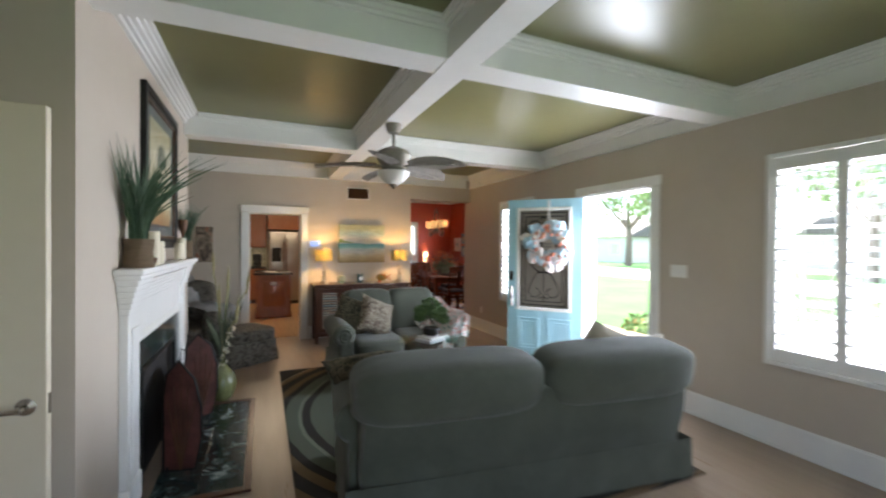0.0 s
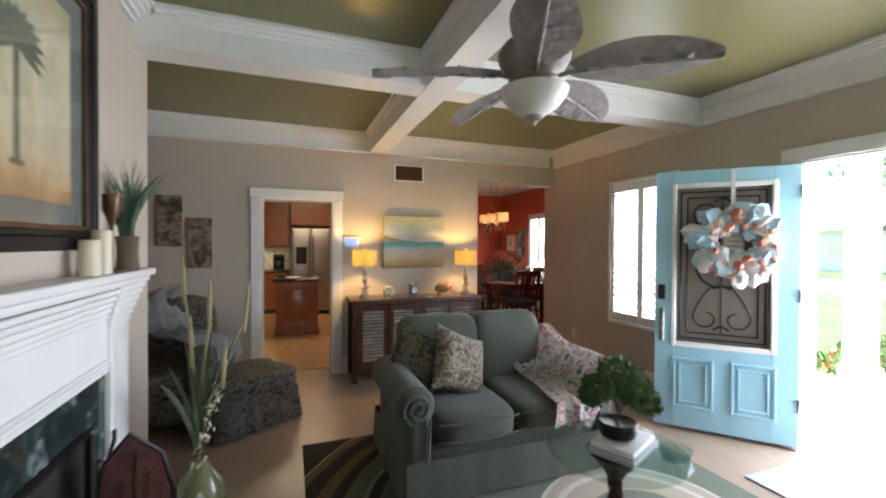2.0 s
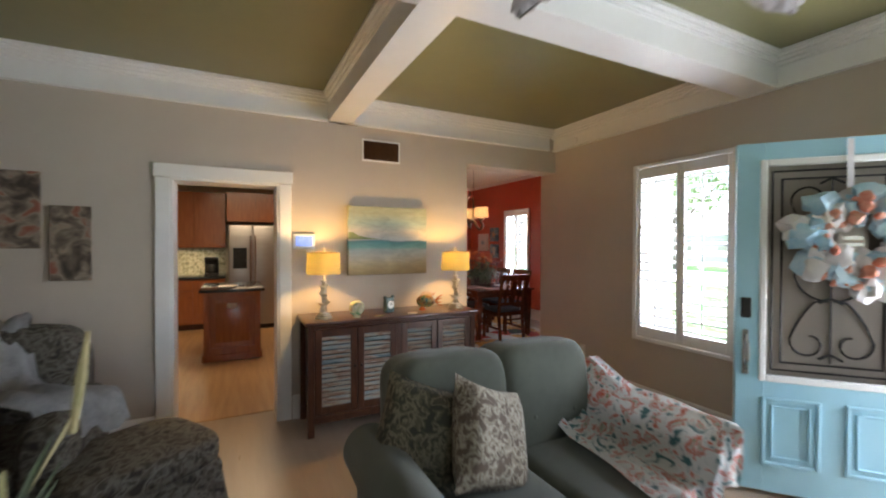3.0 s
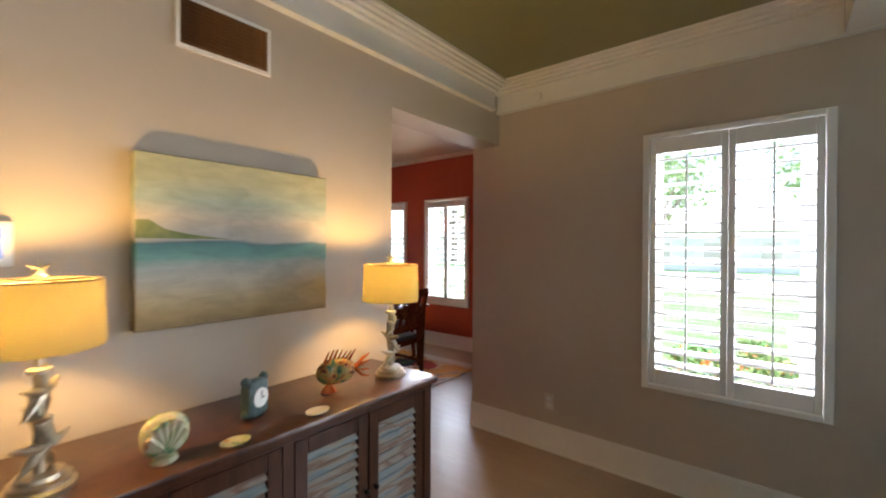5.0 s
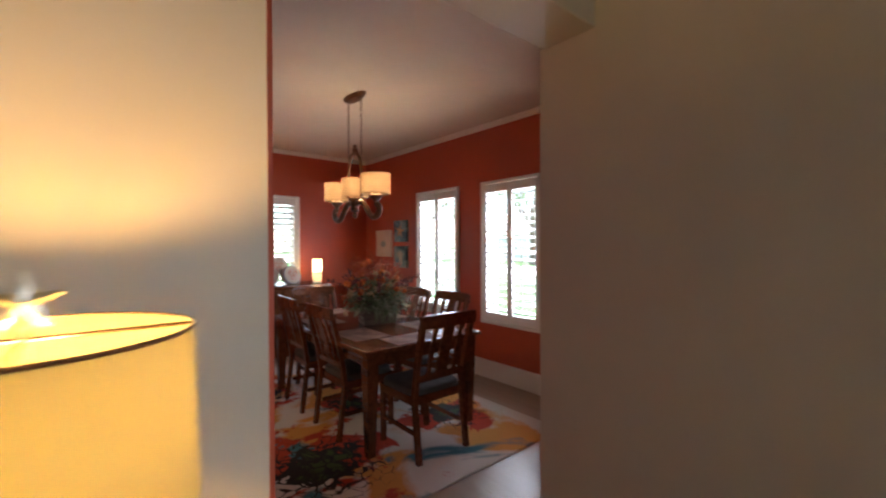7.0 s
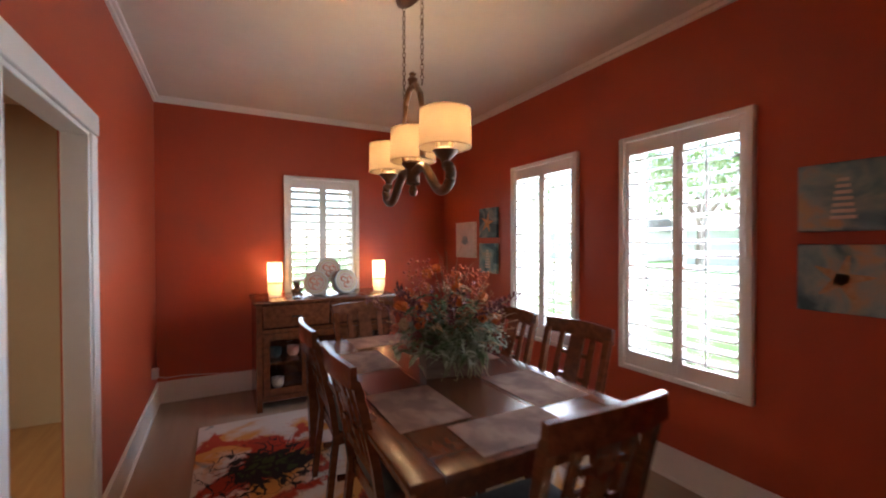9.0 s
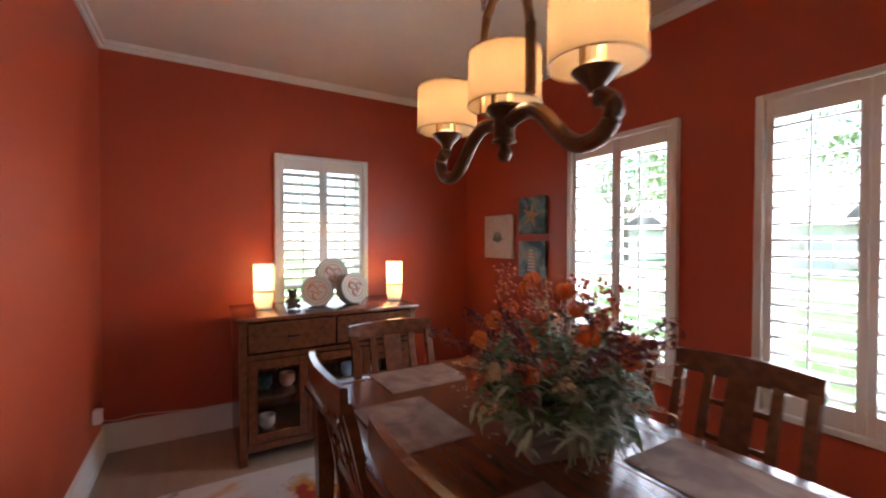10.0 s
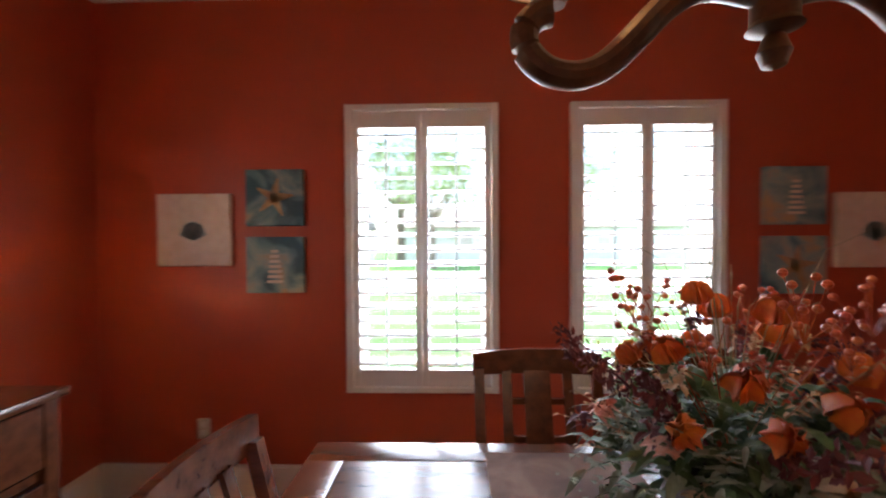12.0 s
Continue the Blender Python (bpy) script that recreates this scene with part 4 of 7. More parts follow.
for k, cx in enumerate((-0.02 - 1.5 * dw, -0.02 - 0.5 * dw, 0.02 + 0.5 * dw, 0.02 + 1.5 * dw)):
    z0, z1 = 0.165, HT - 0.062
    b = B().box(cx - dw / 2 + 0.003, cx - dw / 2 + 0.055, D_ - 0.028, D_, z0, z1, 0.003, 1).box(cx + dw / 2 - 0.055, cx + dw / 2 - 0.003, D_ - 0.028, D_, z0, z1, 0.003, 1)
    b.box(cx - dw / 2 + 0.055, cx + dw / 2 - 0.055, D_ - 0.028, D_, z0, z0 + 0.06, 0.003, 1).box(cx - dw / 2 + 0.055, cx + dw / 2 - 0.055, D_ - 0.028, D_, z1 - 0.06, z1, 0.003, 1)
    d_ = part("door", b, M_WALNUT, sb)
    # black sheet paints the shade of the cabinet inside between the louvres
    part("shade_backing", B().box(cx - dw / 2 + 0.05, cx + dw / 2 - 0.05, D_ - 0.030, D_ - 0.026, z0 + 0.05, z1 - 0.05), M_BLACK, d_)
    n = 15
    for i in range(n):
        share("louver", lv, d_, pose(cx, D_ - 0.012, z0 + 0.075 + i * (z1 - z0 - 0.15) / (n - 1), -48 + random.uniform(-4, 4)))
    kx = cx + (dw / 2 - 0.025) * (1 if k % 2 == 0 else -1)
    part("knob", B().lathe([(0.004, 0), (0.004, 0.012), (0.011, 0.018), (0.009, 0.028), (0.0, 0.031)], m=pose(kx, D_, 0.52, -90), seg=12), M_BLACK, d_, "black knob")


def starfish_lamp(m):
    root = thing("table_lamp", m, "lit amber drum-shade lamp with stacked silver starfish base", "lamp", "pair of starfish lamps")
    part("foot", B().lathe([(0.070, 0), (0.072, 0.012), (0.060, 0.018), (0.062, 0.030), (0.050, 0.034), (0.048, 0.045), (0.0, 0.047)], seg=28), M_SILVER, root)
    for k, (z, yaw, tl) in enumerate(((0.105, 10, 12), (0.175, 80, -14), (0.245, 30, 10))):
        b = B()
        mm = pose(0, 0, z, 90 + tl, 0, yaw)
        for i in range(5):
            an = math.pi / 2 + i * 2 * math.pi / 5
            b.tube([mm @ Vector((0, 0, 0)), mm @ Vector((0.035 * math.cos(an), 0.035 * math.sin(an), 0.004)), mm @ Vector((0.075 * math.cos(an), 0.075 * math.sin(an), 0))], [0.020, 0.015, 0.004], 8, 0.7)
        part("starfish", b, M_SILVER, root)
    part("stem", B().lathe([(0.012, 0.03), (0.012, 0.29), (0.026, 0.295), (0.026, 0.305), (0.010, 0.31), (0.010, 0.43), (0.004, 0.435), (0.004, 0.545)], seg=14), M_SILVER, root)
    b = B()
    rr, z0, z1, s_ = 0.128, 0.355, 0.525, 40
    for r_, za, zb in ((rr, z0, z1), (rr - 0.002, z0, z1)):
        b.lathe([(r_ + 0.004, za), (r_ - 0.001, zb)], seg=s_)
    bmesh.ops.delete(b.m, geom=[f for f in b.m.faces if len(f.verts) > 4], context='FACES')
    part("shade", b, M_SHADE, root, "amber linen drum shade", 60)
    part("shade_ring", B().tube([(0.127 * math.cos(i * 2 * math.pi / 40), 0.127 * math.sin(i * 2 * math.pi / 40), 0.525) for i in range(41)], 0.0022, 5).tube([(-0.127, 0, 0.523), (0.127, 0, 0.523)], 0.002, 5).tube([(0, -0.127, 0.523), (0, 0.127, 0.523)], 0.002, 5), M_BRONZE, root)
    b = B()
    for i in range(5):
        an = math.pi / 2 + i * 2 * math.pi / 5
        b.tube([(0, 0, 0.555), (0.028 * math.cos(an), 0, 0.555 + 0.028 * math.sin(an))], [0.009, 0.002], 6)
    part("finial", b, M_SILVER, root, "starfish finial")
    return root


l1 = starfish_lamp(pose(2.08, 6.59, HT))
copy_thing(l1, pose(0.88, 6.59, HT, 0, 0, 25))

# ornaments on the sideboard
M_FISHG = ramp_mat("painted_glass_fish", [(0.38, (0.04, 0.10, 0.05)), (0.48, (0.30, 0.24, 0.07)), (0.55, (0.42, 0.16, 0.04)), (0.64, (0.05, 0.03, 0.02))], scale=26, detail=2, rough=0.1)
M_AMBER = mat("amber_glass", (0.50, 0.13, 0.03), 0.1, colour2=(0.36, 0.06, 0.015), scale=10)
fish = thing("fish_ornament", pose(1.79, 6.62, HT, 0, 0, -15), "amber and green glass fish ornament", "ornament")
b = B()
b.soft(-0.085, 0.085, -0.03, 0.03, 0.025, 0.135, 2.2, 8)
part("body", b, M_FISHG, fish)
b = B()
for k in range(7):
    b.tube([(-0.05 + 0.018 * k, 0, 0.12), (-0.03 + 0.02 * k, 0, 0.165 + 0.008 * math.sin(k))], [0.010, 0.003], 6, 0.5)
part("dorsal_fin", b, M_AMBER, fish, "amber dorsal fin")
b = B()
for dz in (-0.05, -0.02, 0.02, 0.05):
    b.tube([(0.08, 0, 0.08), (0.12, 0, 0.08 + dz * 0.7), (0.155, 0, 0.085 + dz)], [0.012, 0.014, 0.004], 6, 0.4)
part("tail_fin", b, M_AMBER, fish, "amber tail fin")
part("foot", B().lathe([(0.035, 0), (0.03, 0.008), (0.012, 0.03), (0.012, 0.05)], (-0.03, 0, 0), 14), M_AMBER, fish)
clock = thing("desk_clock", pose(1.44, 6.62, HT, 0, 0, 20), "small dark teal ornate desk clock", "clock")
M_TEAL = mat("dark_teal_resin", (0.03, 0.07, 0.075), 0.35, colour2=(0.08, 0.12, 0.11), scale=30, bump=0.5, bscale=60)
b = B().soft(-0.048, 0.048, -0.025, 0.025, 0.0, 0.135, 5, 6)
for sx_ in (-1, 1):
    for z in (0.012, 0.125):
        b.lathe([(0, -0.018), (0.016, -0.008), (0.018, 0), (0.012, 0.012), (0, 0.018)], (sx_ * 0.042, 0, z + 0.008), 10)
part("case", b, M_TEAL, clock)
part("dial", B().lathe([(0.034, 0), (0.034, 0.004), (0.0, 0.0045)], m=pose(0, -0.026, 0.072, 90), seg=24), M_TRIM, clock, "white dial")
part("clock_hand", B().box(-0.0015, 0.0015, -0.032, -0.0305, 0.072, 0.095).box(0, 0.016, -0.032, -0.0305, 0.0705, 0.0735), M_BLACK, clock)
M_CELADON = ramp_mat("green_cream_glaze", [(0.40, (0.12, 0.22, 0.10)), (0.48, (0.40, 0.40, 0.24)), (0.56, (0.52, 0.48, 0.34)), (0.66, (0.42, 0.20, 0.08))], scale=14, rough=0.15)
shell = thing("glass_shell", pose(1.13, 6.52, HT), "green and cream glazed shell ornament", "ornament")
b = B().lathe([(0.035, 0), (0.03, 0.012), (0.015, 0.02)], seg=16)
part("foot", b, M_CELADON, shell)
b = B()
b.soft(-0.062, 0.062, -0.03, 0.03, 0.015, 0.135, 2.4, 7)
for k in range(6):
    an = 0.5 + k * 0.42
    b.tube([(0, -0.024, 0.03), (0.055 * math.cos(an), -0.028, 0.04 + 0.085 * math.sin(an))], [0.004, 0.009], 6)
part("shell", b, M_CELADON, shell)
for dx, dy, mm, lb in ((1.30, 6.46, M_CELADON, "small flat green glass dish"), (1.60, 6.47, M_SHELL, "small flat pearl shell dish")):
    solo("dish", B().lathe([(0.02, 0), (0.042, 0.006), (0.046, 0.011), (0.040, 0.009), (0.0, 0.005)], seg=20, sy=0.75), mm, lb, "dish", pose(dx, dy, HT))


# ---------------- seats ----------------
def couch(name, m, w, d, back, label, cat, full_back=False):
    """Rolled-arm sofa, local x along, y from back to front, floor at 0."""
    root = thing(name, m, label, cat)
    hw = w / 2
    aw = 0.20
    b = B().soft(-hw + 0.03, hw - 0.03, 0.08, d - 0.04, 0.05, 0.33, 9, 8)
    part("base", b, M_VELVET, root)
    for s in (-1, 1):
        b = B()
        xc = s * (hw - aw / 2)
        b.soft(xc - aw / 2 + 0.02, xc + aw / 2 - 0.02, 0.10, d - 0.02, 0.08, 0.56, 7, 8)
        mm = pose(xc + s * 0.02, 0.10, 0.555, -90)
        L = d - 0.13
        b.lathe([(0.0, -0.012), (0.055, -0.008), (0.095, 0.008), (0.112, 0.03), (0.115, 0.2), (0.115, L - 0.03), (0.10, L - 0.01), (0.075, L), (0.070, L - 0.008), (0.045, L - 0.006), (0.04, L + 0.006), (0.0, L + 0.01)], m=mm, seg=26)
        part("arm", b, M_VELVET, root)
    cw = (w - 2 * aw) / 2
    for s in (-1, 1):
        xc = s * cw / 2
        part("seat_cushion", B().soft(xc - cw / 2 + 0.004, xc + cw / 2 - 0.004, 0.22, d + 0.01, 0.30, 0.49, 5.0, 12), M_VELVET, root)
        mm = pose(0, 0.12, 0.34, 9)
        if full_back:
            bw = hw - 0.04
            cb = B().soft(min(0, s * bw), max(0, s * bw), -0.16, 0.20, 0.24, back - 0.33, 4.2, 14, mm)
            cb.soft(min(s * 0.01, s * (cw - 0.01)), max(s * 0.01, s * (cw - 0.01)), 0.02, 0.24, -0.10, back - 0.38, 4.5, 12, mm)
        else:
            cb = B().soft(xc - cw / 2 - 0.028, xc + cw / 2 + 0.028, -0.13, 0.24, -0.10, back - 0.34 + 0.02, 5.5, 14, mm)
        part("back_cushion", cb, M_VELVET, root)
        for u in (-0.13, 0.13):
            part("button", B().lathe([(0.0, 0.0), (0.014, 0.003), (0.009, 0.007), (0.0, 0.009)], m=mm @ pose(xc + u, 0.236, 0.24, -90), seg=10), M_VELVET, root)
    if full_back:
        part("back", B().soft(-hw + 0.09, hw - 0.09, -0.10, 0.12, -0.20, back - 0.46, 10, 12, pose(0, 0.12, 0.30, 11)), M_VELVET, root)
    else:
        part("back", B().soft(-hw + 0.10, hw - 0.10, -0.05, 0.12, 0.0, back - 0.40, 8, 10, pose(0, 0.05, 0.06, 7)), M_VELVET, root)
    # welts along the seat cushions and scrolled arm fronts
    for s in (-1, 1):
        x0_, x1_ = sorted((s * 0.012, s * (cw - 0.012)))
        for zz_ in (0.345, 0.445):
            part("welt", B().tube([(x0_ + (x1_ - x0_) * i / 12, d + 0.003 - 0.02 * abs(i / 6 - 1) ** 6, zz_) for i in range(13)], 0.006, 6), M_VELVET, root)
        xa_ = s * (hw - aw / 2) + s * 0.02
        part("arm_scroll", B().tube([(xa_ + s * (0.088 - 0.075 * i / 30) * math.cos(i * 0.42 - 1.2), d - 0.016, 0.555 + (0.088 - 0.075 * i / 30) * math.sin(i * 0.42 - 1.2)) for i in range(31)], 0.011, 7), M_VELVET, root)
        part("arm_welt", B().tube([(xa_ - s * 0.075, d - 0.012, 0.50), (xa_ - s * 0.07, d - 0.010, 0.40), (xa_ - s * 0.062, d - 0.008, 0.28)], 0.008, 6), M_VELVET, root)
    # pleated skirt
    b = B()
    n = 140
    per = []
    x0, x1, y0, y1 = -hw + 0.015, hw - 0.015, 0.02, d - 0.005
    for i in range(n):
        q = i / n * 4
        f_ = q % 1
        k = int(q)
        p = ((x0 + (x1 - x0) * f_, y0), (x1, y0 + (y1 - y0) * f_), (x1 - (x1 - x0) * f_, y1), (x0, y1 - (y1 - y0) * f_))[k]
        nrm = ((0, -1), (1, 0), (0, 1), (-1, 0))[k]
        e = 0.004 * math.sin(i * 1.7) + (0.012 if 0.47 < f_ < 0.53 else 0)
        per.append((p[0], p[1], nrm, e))
    rows_ = []
    for z, flare in ((0.02, 0.016), (0.13, 0.008), (0.26, 0.0)):
        rows_.append([b.m.verts.new((p[0] + p[2][0] * (flare + p[3] * flare * 60), p[1] + p[2][1] * (flare + p[3] * flare * 60), z)) for p in per])
    for r0, r1 in zip(rows_, rows_[1:]):
        for i in range(n):
            b.m.faces.new((r0[i], r0[(i + 1) % n], r1[(i + 1) % n], r1[i]))
    part("skirt", b, M_VELVET, root, "pleated skirt", 60)
    for s in (-1, 1):
        for yy in (0.12, d - 0.10):
            part("foot", B().box(s * (hw - 0.1) - 0.025, s * (hw - 0.1) + 0.025, yy - 0.025, yy + 0.025, 0.0, 0.08, 0.004, 1), M_WALNUT, root)
    return root


ls = couch("loveseat", pose(1.44, 5.15, 0.008, 0, 0, 180), 1.48, 0.92, 0.92, "grey-green velvet loveseat with rolled arms", "loveseat")
sofa = couch("sofa", pose(1.47, 1.96, 0.008, 0, 0, -7), 2.20, 0.95, 0.885, "large grey-green velvet sofa with rolled back cushions", "sofa", True)


def cushion(m, w, label, mm=M_DAMASK):
    return solo("cushion", B().pillow(w, w, 0.17, Matrix.Identity(4)), mm, label, "cushion", m, "scatter cushions", smooth=60)


cushion(pose(0.96, 4.80, 0.67, -22, 16, -26), 0.44, "olive damask cushion leaning in the loveseat corner", M_DAMASK2)
cushion(pose(1.20, 4.66, 0.675, -24, 24, 14), 0.44, "beige damask cushion tilted in front of another")
cushion(pose(0.62, 2.66, 0.63, 30, -10, -24), 0.44, "olive damask cushion lying against the sofa arm", M_DAMASK2)
cushion(pose(0.90, 2.58, 0.63, 42, -6, -14), 0.46, "cream silk cushion leaning on the sofa", M_CREAMCLOTH)
cushion(pose(2.16, 2.20, 0.73, 24, 20, -10), 0.48, "cream silk cushion with a pointed corner on the sofa", M_CREAMCLOTH)
cushion(pose(2.42, 2.20, 0.68, 24, -8, -16), 0.42, "taupe cushion in the sofa corner", M_CREAMCLOTH)

# printed throw over the loveseat arm
b = B()
nx, ny = 22, 34
g = []
for i in range(nx + 1):
    row = []
    for j in range(ny + 1):
        u, v = i / nx, j / ny
        run = 0.98 * v
        x = 1.74 + 0.41 * u - 0.10 * v * (1 - u)
        y = max(4.93 - run + 0.10 * (1 - u), 4.205)
        over = max(0.0, 4.205 - (4.93 - run + 0.10 * (1 - u)))
        dx = x - 2.10
        arm_z = 0.571 + (0.142 ** 2 - dx * dx) ** 0.5 if abs(dx) < 0.125 else 0.571 + 0.067 - (abs(dx) - 0.125) * 2.6
        z = max(arm_z, 0.515 if dx < 0 else 0.30) + 0.12 * max(0.0, 1 - v * 3.5) * (u < 0.95) - over
        fold = 0.010 * math.sin(u * 19 + v * 5) + 0.007 * math.sin(u * 37 - v * 9)
        row.append(b.m.verts.new((x, y - abs(fold) * 2 - 0.012 * math.sin(u * 23) * (over > 0), z + 0.012 + fold)))
    g.append(row)
for i in range(nx):
    for j in range(ny):
        b.m.faces.new((g[i][j], g[i + 1][j], g[i + 1][j + 1], g[i][j + 1]))
bmesh.ops.solidify(b.m, geom=b.m.faces[:], thickness=0.008)
solo("throw_blanket", b, M_THROW, "white coral-print throw draped over the loveseat arm", "throw", smooth=70)

# patterned armchair and ottoman with a grey throw
ch = thing("armchair", pose(-0.95, 6.12, 0, 0, 0, 0), "brown leaf-patterned armchair in the corner", "armchair")
part("base", B().soft(-0.46, 0.42, -0.42, 0.40, 0.06, 0.34, 7, 8), M_CAMO, ch)
part("seat_cushion", B().soft(-0.36, 0.34, -0.46, 0.30, 0.30, 0.48, 5, 8), M_CAMO, ch)
part("back", B().soft(-0.44, 0.40, 0.20, 0.50, 0.2, 1.0, 4.5, 10), M_CAMO, ch)
for s in (-1, 1):
    part("arm", B().soft(s * 0.40 - 0.11 + 0.0, s * 0.40 + 0.11, -0.44, 0.36, 0.1, 0.66, 4.5, 8), M_CAMO, ch)
for sx_ in (-0.36, 0.34):
    for sy_ in (-0.34, 0.34):
        part("foot", B().box(sx_ - 0.025, sx_ + 0.025, sy_ - 0.025, sy_ + 0.025, 0, 0.08), M_WALNUT, ch)
ot = thing("ottoman", pose(-0.24, 5.86, 0, 0, 0, 33), "brown leaf-patterned ottoman with a skirt", "ottoman")
part("cushion", B().soft(-0.36, 0.36, -0.30, 0.30, 0.26, 0.44, 4.5, 10), M_CAMO, ot)
part("base", B().soft(-0.345, 0.345, -0.285, 0.285, 0.02, 0.30, 12, 8), M_CAMO, ot)
b = B()
n = 96
rows_ = []
for z, fl in ((0.012, 0.02), (0.10, 0.012), (0.2, 0.0)):
    r_ = []
    for i in range(n):
        an = 2 * math.pi * i / n
        c_, s_ = math.cos(an), math.sin(an)
        k = (abs(c_) ** 10 + abs(s_) ** 10) ** (-0.1)
        e = fl * (1 + 0.5 * math.sin(i * 1.3))
        r_.append(b.m.verts.new((c_ * k * (0.35 + e), s_ * k * (0.29 + e), z)))
    rows_.append(r_)
for r0, r1 in zip(rows_, rows_[1:]):
    for i in range(n):
        b.m.faces.new((r0[i], r0[(i + 1) % n], r1[(i + 1) % n], r1[i]))
part("skirt", b, M_CAMO, ot, smooth=60)
b = B()
g = []
for i in range(15):
    row = []
    for j in range(27):
        u, v = i / 14, j / 26
        path = [(-1.05, 6.58, 0.75), (-1.0, 6.50, 1.03), (-0.97, 6.36, 1.00), (-0.88, 6.22, 0.72), (-0.76, 6.08, 0.70), (-0.62, 5.94, 0.72), (-0.46, 5.90, 0.68), (-0.41, 5.88, 0.50)]
        q = v * 7
        k = min(int(q), 6)
        p = Vector(path[k]).lerp(Vector(path[k + 1]), q - k)
        p += Vector((0.22 * (u - 0.5) * 1.4, 0.10 * (u - 0.5), 0)) + Vector((0, 0.01, 0.022)) * math.sin(u * 15 + v * 6) + Vector((0, 0, 0.012 * math.sin(u * 29 - v * 8) + 0.02))
        row.append(b.m.verts.new(p))
    g.append(row)
for i in range(14):
    for j in range(26):
        b.m.faces.new((g[i][j], g[i + 1][j], g[i + 1][j + 1], g[i][j + 1]))
bmesh.ops.solidify(b.m, geom=b.m.faces[:], thickness=0.014)
solo("throw_blanket", b, M_KNIT, "rumpled grey-white throw over the armchair", "throw", smooth=70)


# ---------------- rug, with rings ----------------
def rug_living():
    m = bpy.data.materials.new("green_ring_rug_wool")
    m.use_nodes = True
    nt = m.node_tree
    bs = nt.nodes["Principled BSDF"]
    bs.inputs["Roughness"].default_value = 0.95
    co, vm, ln, ns, ad, r = (nt.nodes.new(k) for k in ("ShaderNodeTexCoord", "ShaderNodeVectorMath", "ShaderNodeVectorMath", "ShaderNodeTexNoise", "ShaderNodeMath", "ShaderNodeValToRGB"))
    vm.operation, ln.operation = 'SUBTRACT', 'LENGTH'
    vm.inputs[1].default_value = (1.90, 3.68, 0)
    nt.links.new(co.outputs["Object"], vm.inputs[0])
    nt.links.new(vm.outputs[0], ln.inputs[0])
    ns.inputs["Scale"].default_value, ns.inputs["Detail"].default_value = 1.3, 2
    nt.links.new(co.outputs["Object"], ns.inputs["Vector"])
    ad.operation = 'MULTIPLY_ADD'
    ad.inputs[1].default_value = 0.04
    nt.links.new(ns.outputs["Fac"], ad.inputs[0])
    sc = nt.nodes.new("ShaderNodeMath")
    sc.operation = 'MULTIPLY'
    sc.inputs[1].default_value = 0.4
    nt.links.new(ln.outputs["Value"], sc.inputs[0])
    nt.links.new(sc.outputs[0], ad.inputs[2])
    r.color_ramp.interpolation = 'CONSTANT'
    G, T_, K, S, W = (0.11, 0.13, 0.09), (0.50, 0.42, 0.31), (0.024, 0.020, 0.013), (0.20, 0.22, 0.16), (0.66, 0.62, 0.54)
    br, gl = (0.16, 0.10, 0.045), (0.17, 0.19, 0.14)
    stops = [(0, (0.46, 0.34, 0.23)), (0.112, S), (0.15, T_), (0.205, W), (0.222, T_), (0.247, W), (0.257, gl), (0.40, G), (0.415, S), (0.44, G), (0.62, K), (0.645, S), (0.66, G), (0.70, K), (0.73, br), (0.76, K), (0.80, br), (0.825, T_), (0.83, K)]
    el = r.color_ramp.elements
    while len(el) < len(stops):
        el.new(0.5)
    for e, (p, c) in zip(el, stops):
        e.position, e.color = p, (*c, 1)
    nt.links.new(ad.outputs[0], r.inputs["Fac"])
    n2 = nt.nodes.new("ShaderNodeTexNoise")
    n2.inputs["Scale"].default_value = 160
    nt.links.new(co.outputs["Object"], n2.inputs["Vector"])
    hv = nt.nodes.new("ShaderNodeMix")
    hv.data_type = 'RGBA'
    hv.blend_type = 'MULTIPLY'
    hv.inputs["Factor"].default_value = 0.5
    nt.links.new(r.outputs["Color"], hv.inputs["A"])
    nt.links.new(n2.outputs["Color"], hv.inputs["B"])
    nt.links.new(hv.outputs["Result"], bs.inputs["Base Color"])
    bp = nt.nodes.new("ShaderNodeBump")
    bp.inputs["Strength"].default_value = 0.5
    nt.links.new(n2.outputs["Fac"], bp.inputs["Height"])
    nt.links.new(bp.outputs["Normal"], bs.inputs["Normal"])
    return m


solo("area_rug", B().box(0.20, 2.70, 1.85, 5.22, 0.001, 0.013, 0.005, 1), rug_living(), "dark green wool rug with beige rings", "rug")

# ---------------- fireplace ----------------
XF = -0.685
fp = thing("fireplace", pose(XF, 3.65, 0, 0, 0, -90), "white painted fireplace mantel with dark green marble", "fireplace")
# local x runs along -y of the room, local y out of the wall
for s in (-1, 1):
    b = B().box(s * 0.77 - 0.11, s * 0.77 + 0.11, 0.0, 0.045, 0.0, 1.14, 0.004, 1).box(s * 0.77 - 0.12, s * 0.77 + 0.12, 0, 0.055, 0, 0.16, 0.005, 1)
    b.box(s * 0.77 - 0.07, s * 0.77 + 0.07, 0.045, 0.053, 0.22, 1.02, 0.003, 1)
    for k in range(6):
        b.box(s * 0.77 - 0.115 - 0.010 * k, s * 0.77 + 0.115 + 0.010 * k, 0, 0.05 + 0.010 * k, 1.10 + 0.032 * k, 1.132 + 0.032 * k, 0.004, 1)
    part("pilaster", b, M_TRIM, fp)
b = B().box(-0.66, 0.66, 0.0, 0.030, 0.90, 1.29)
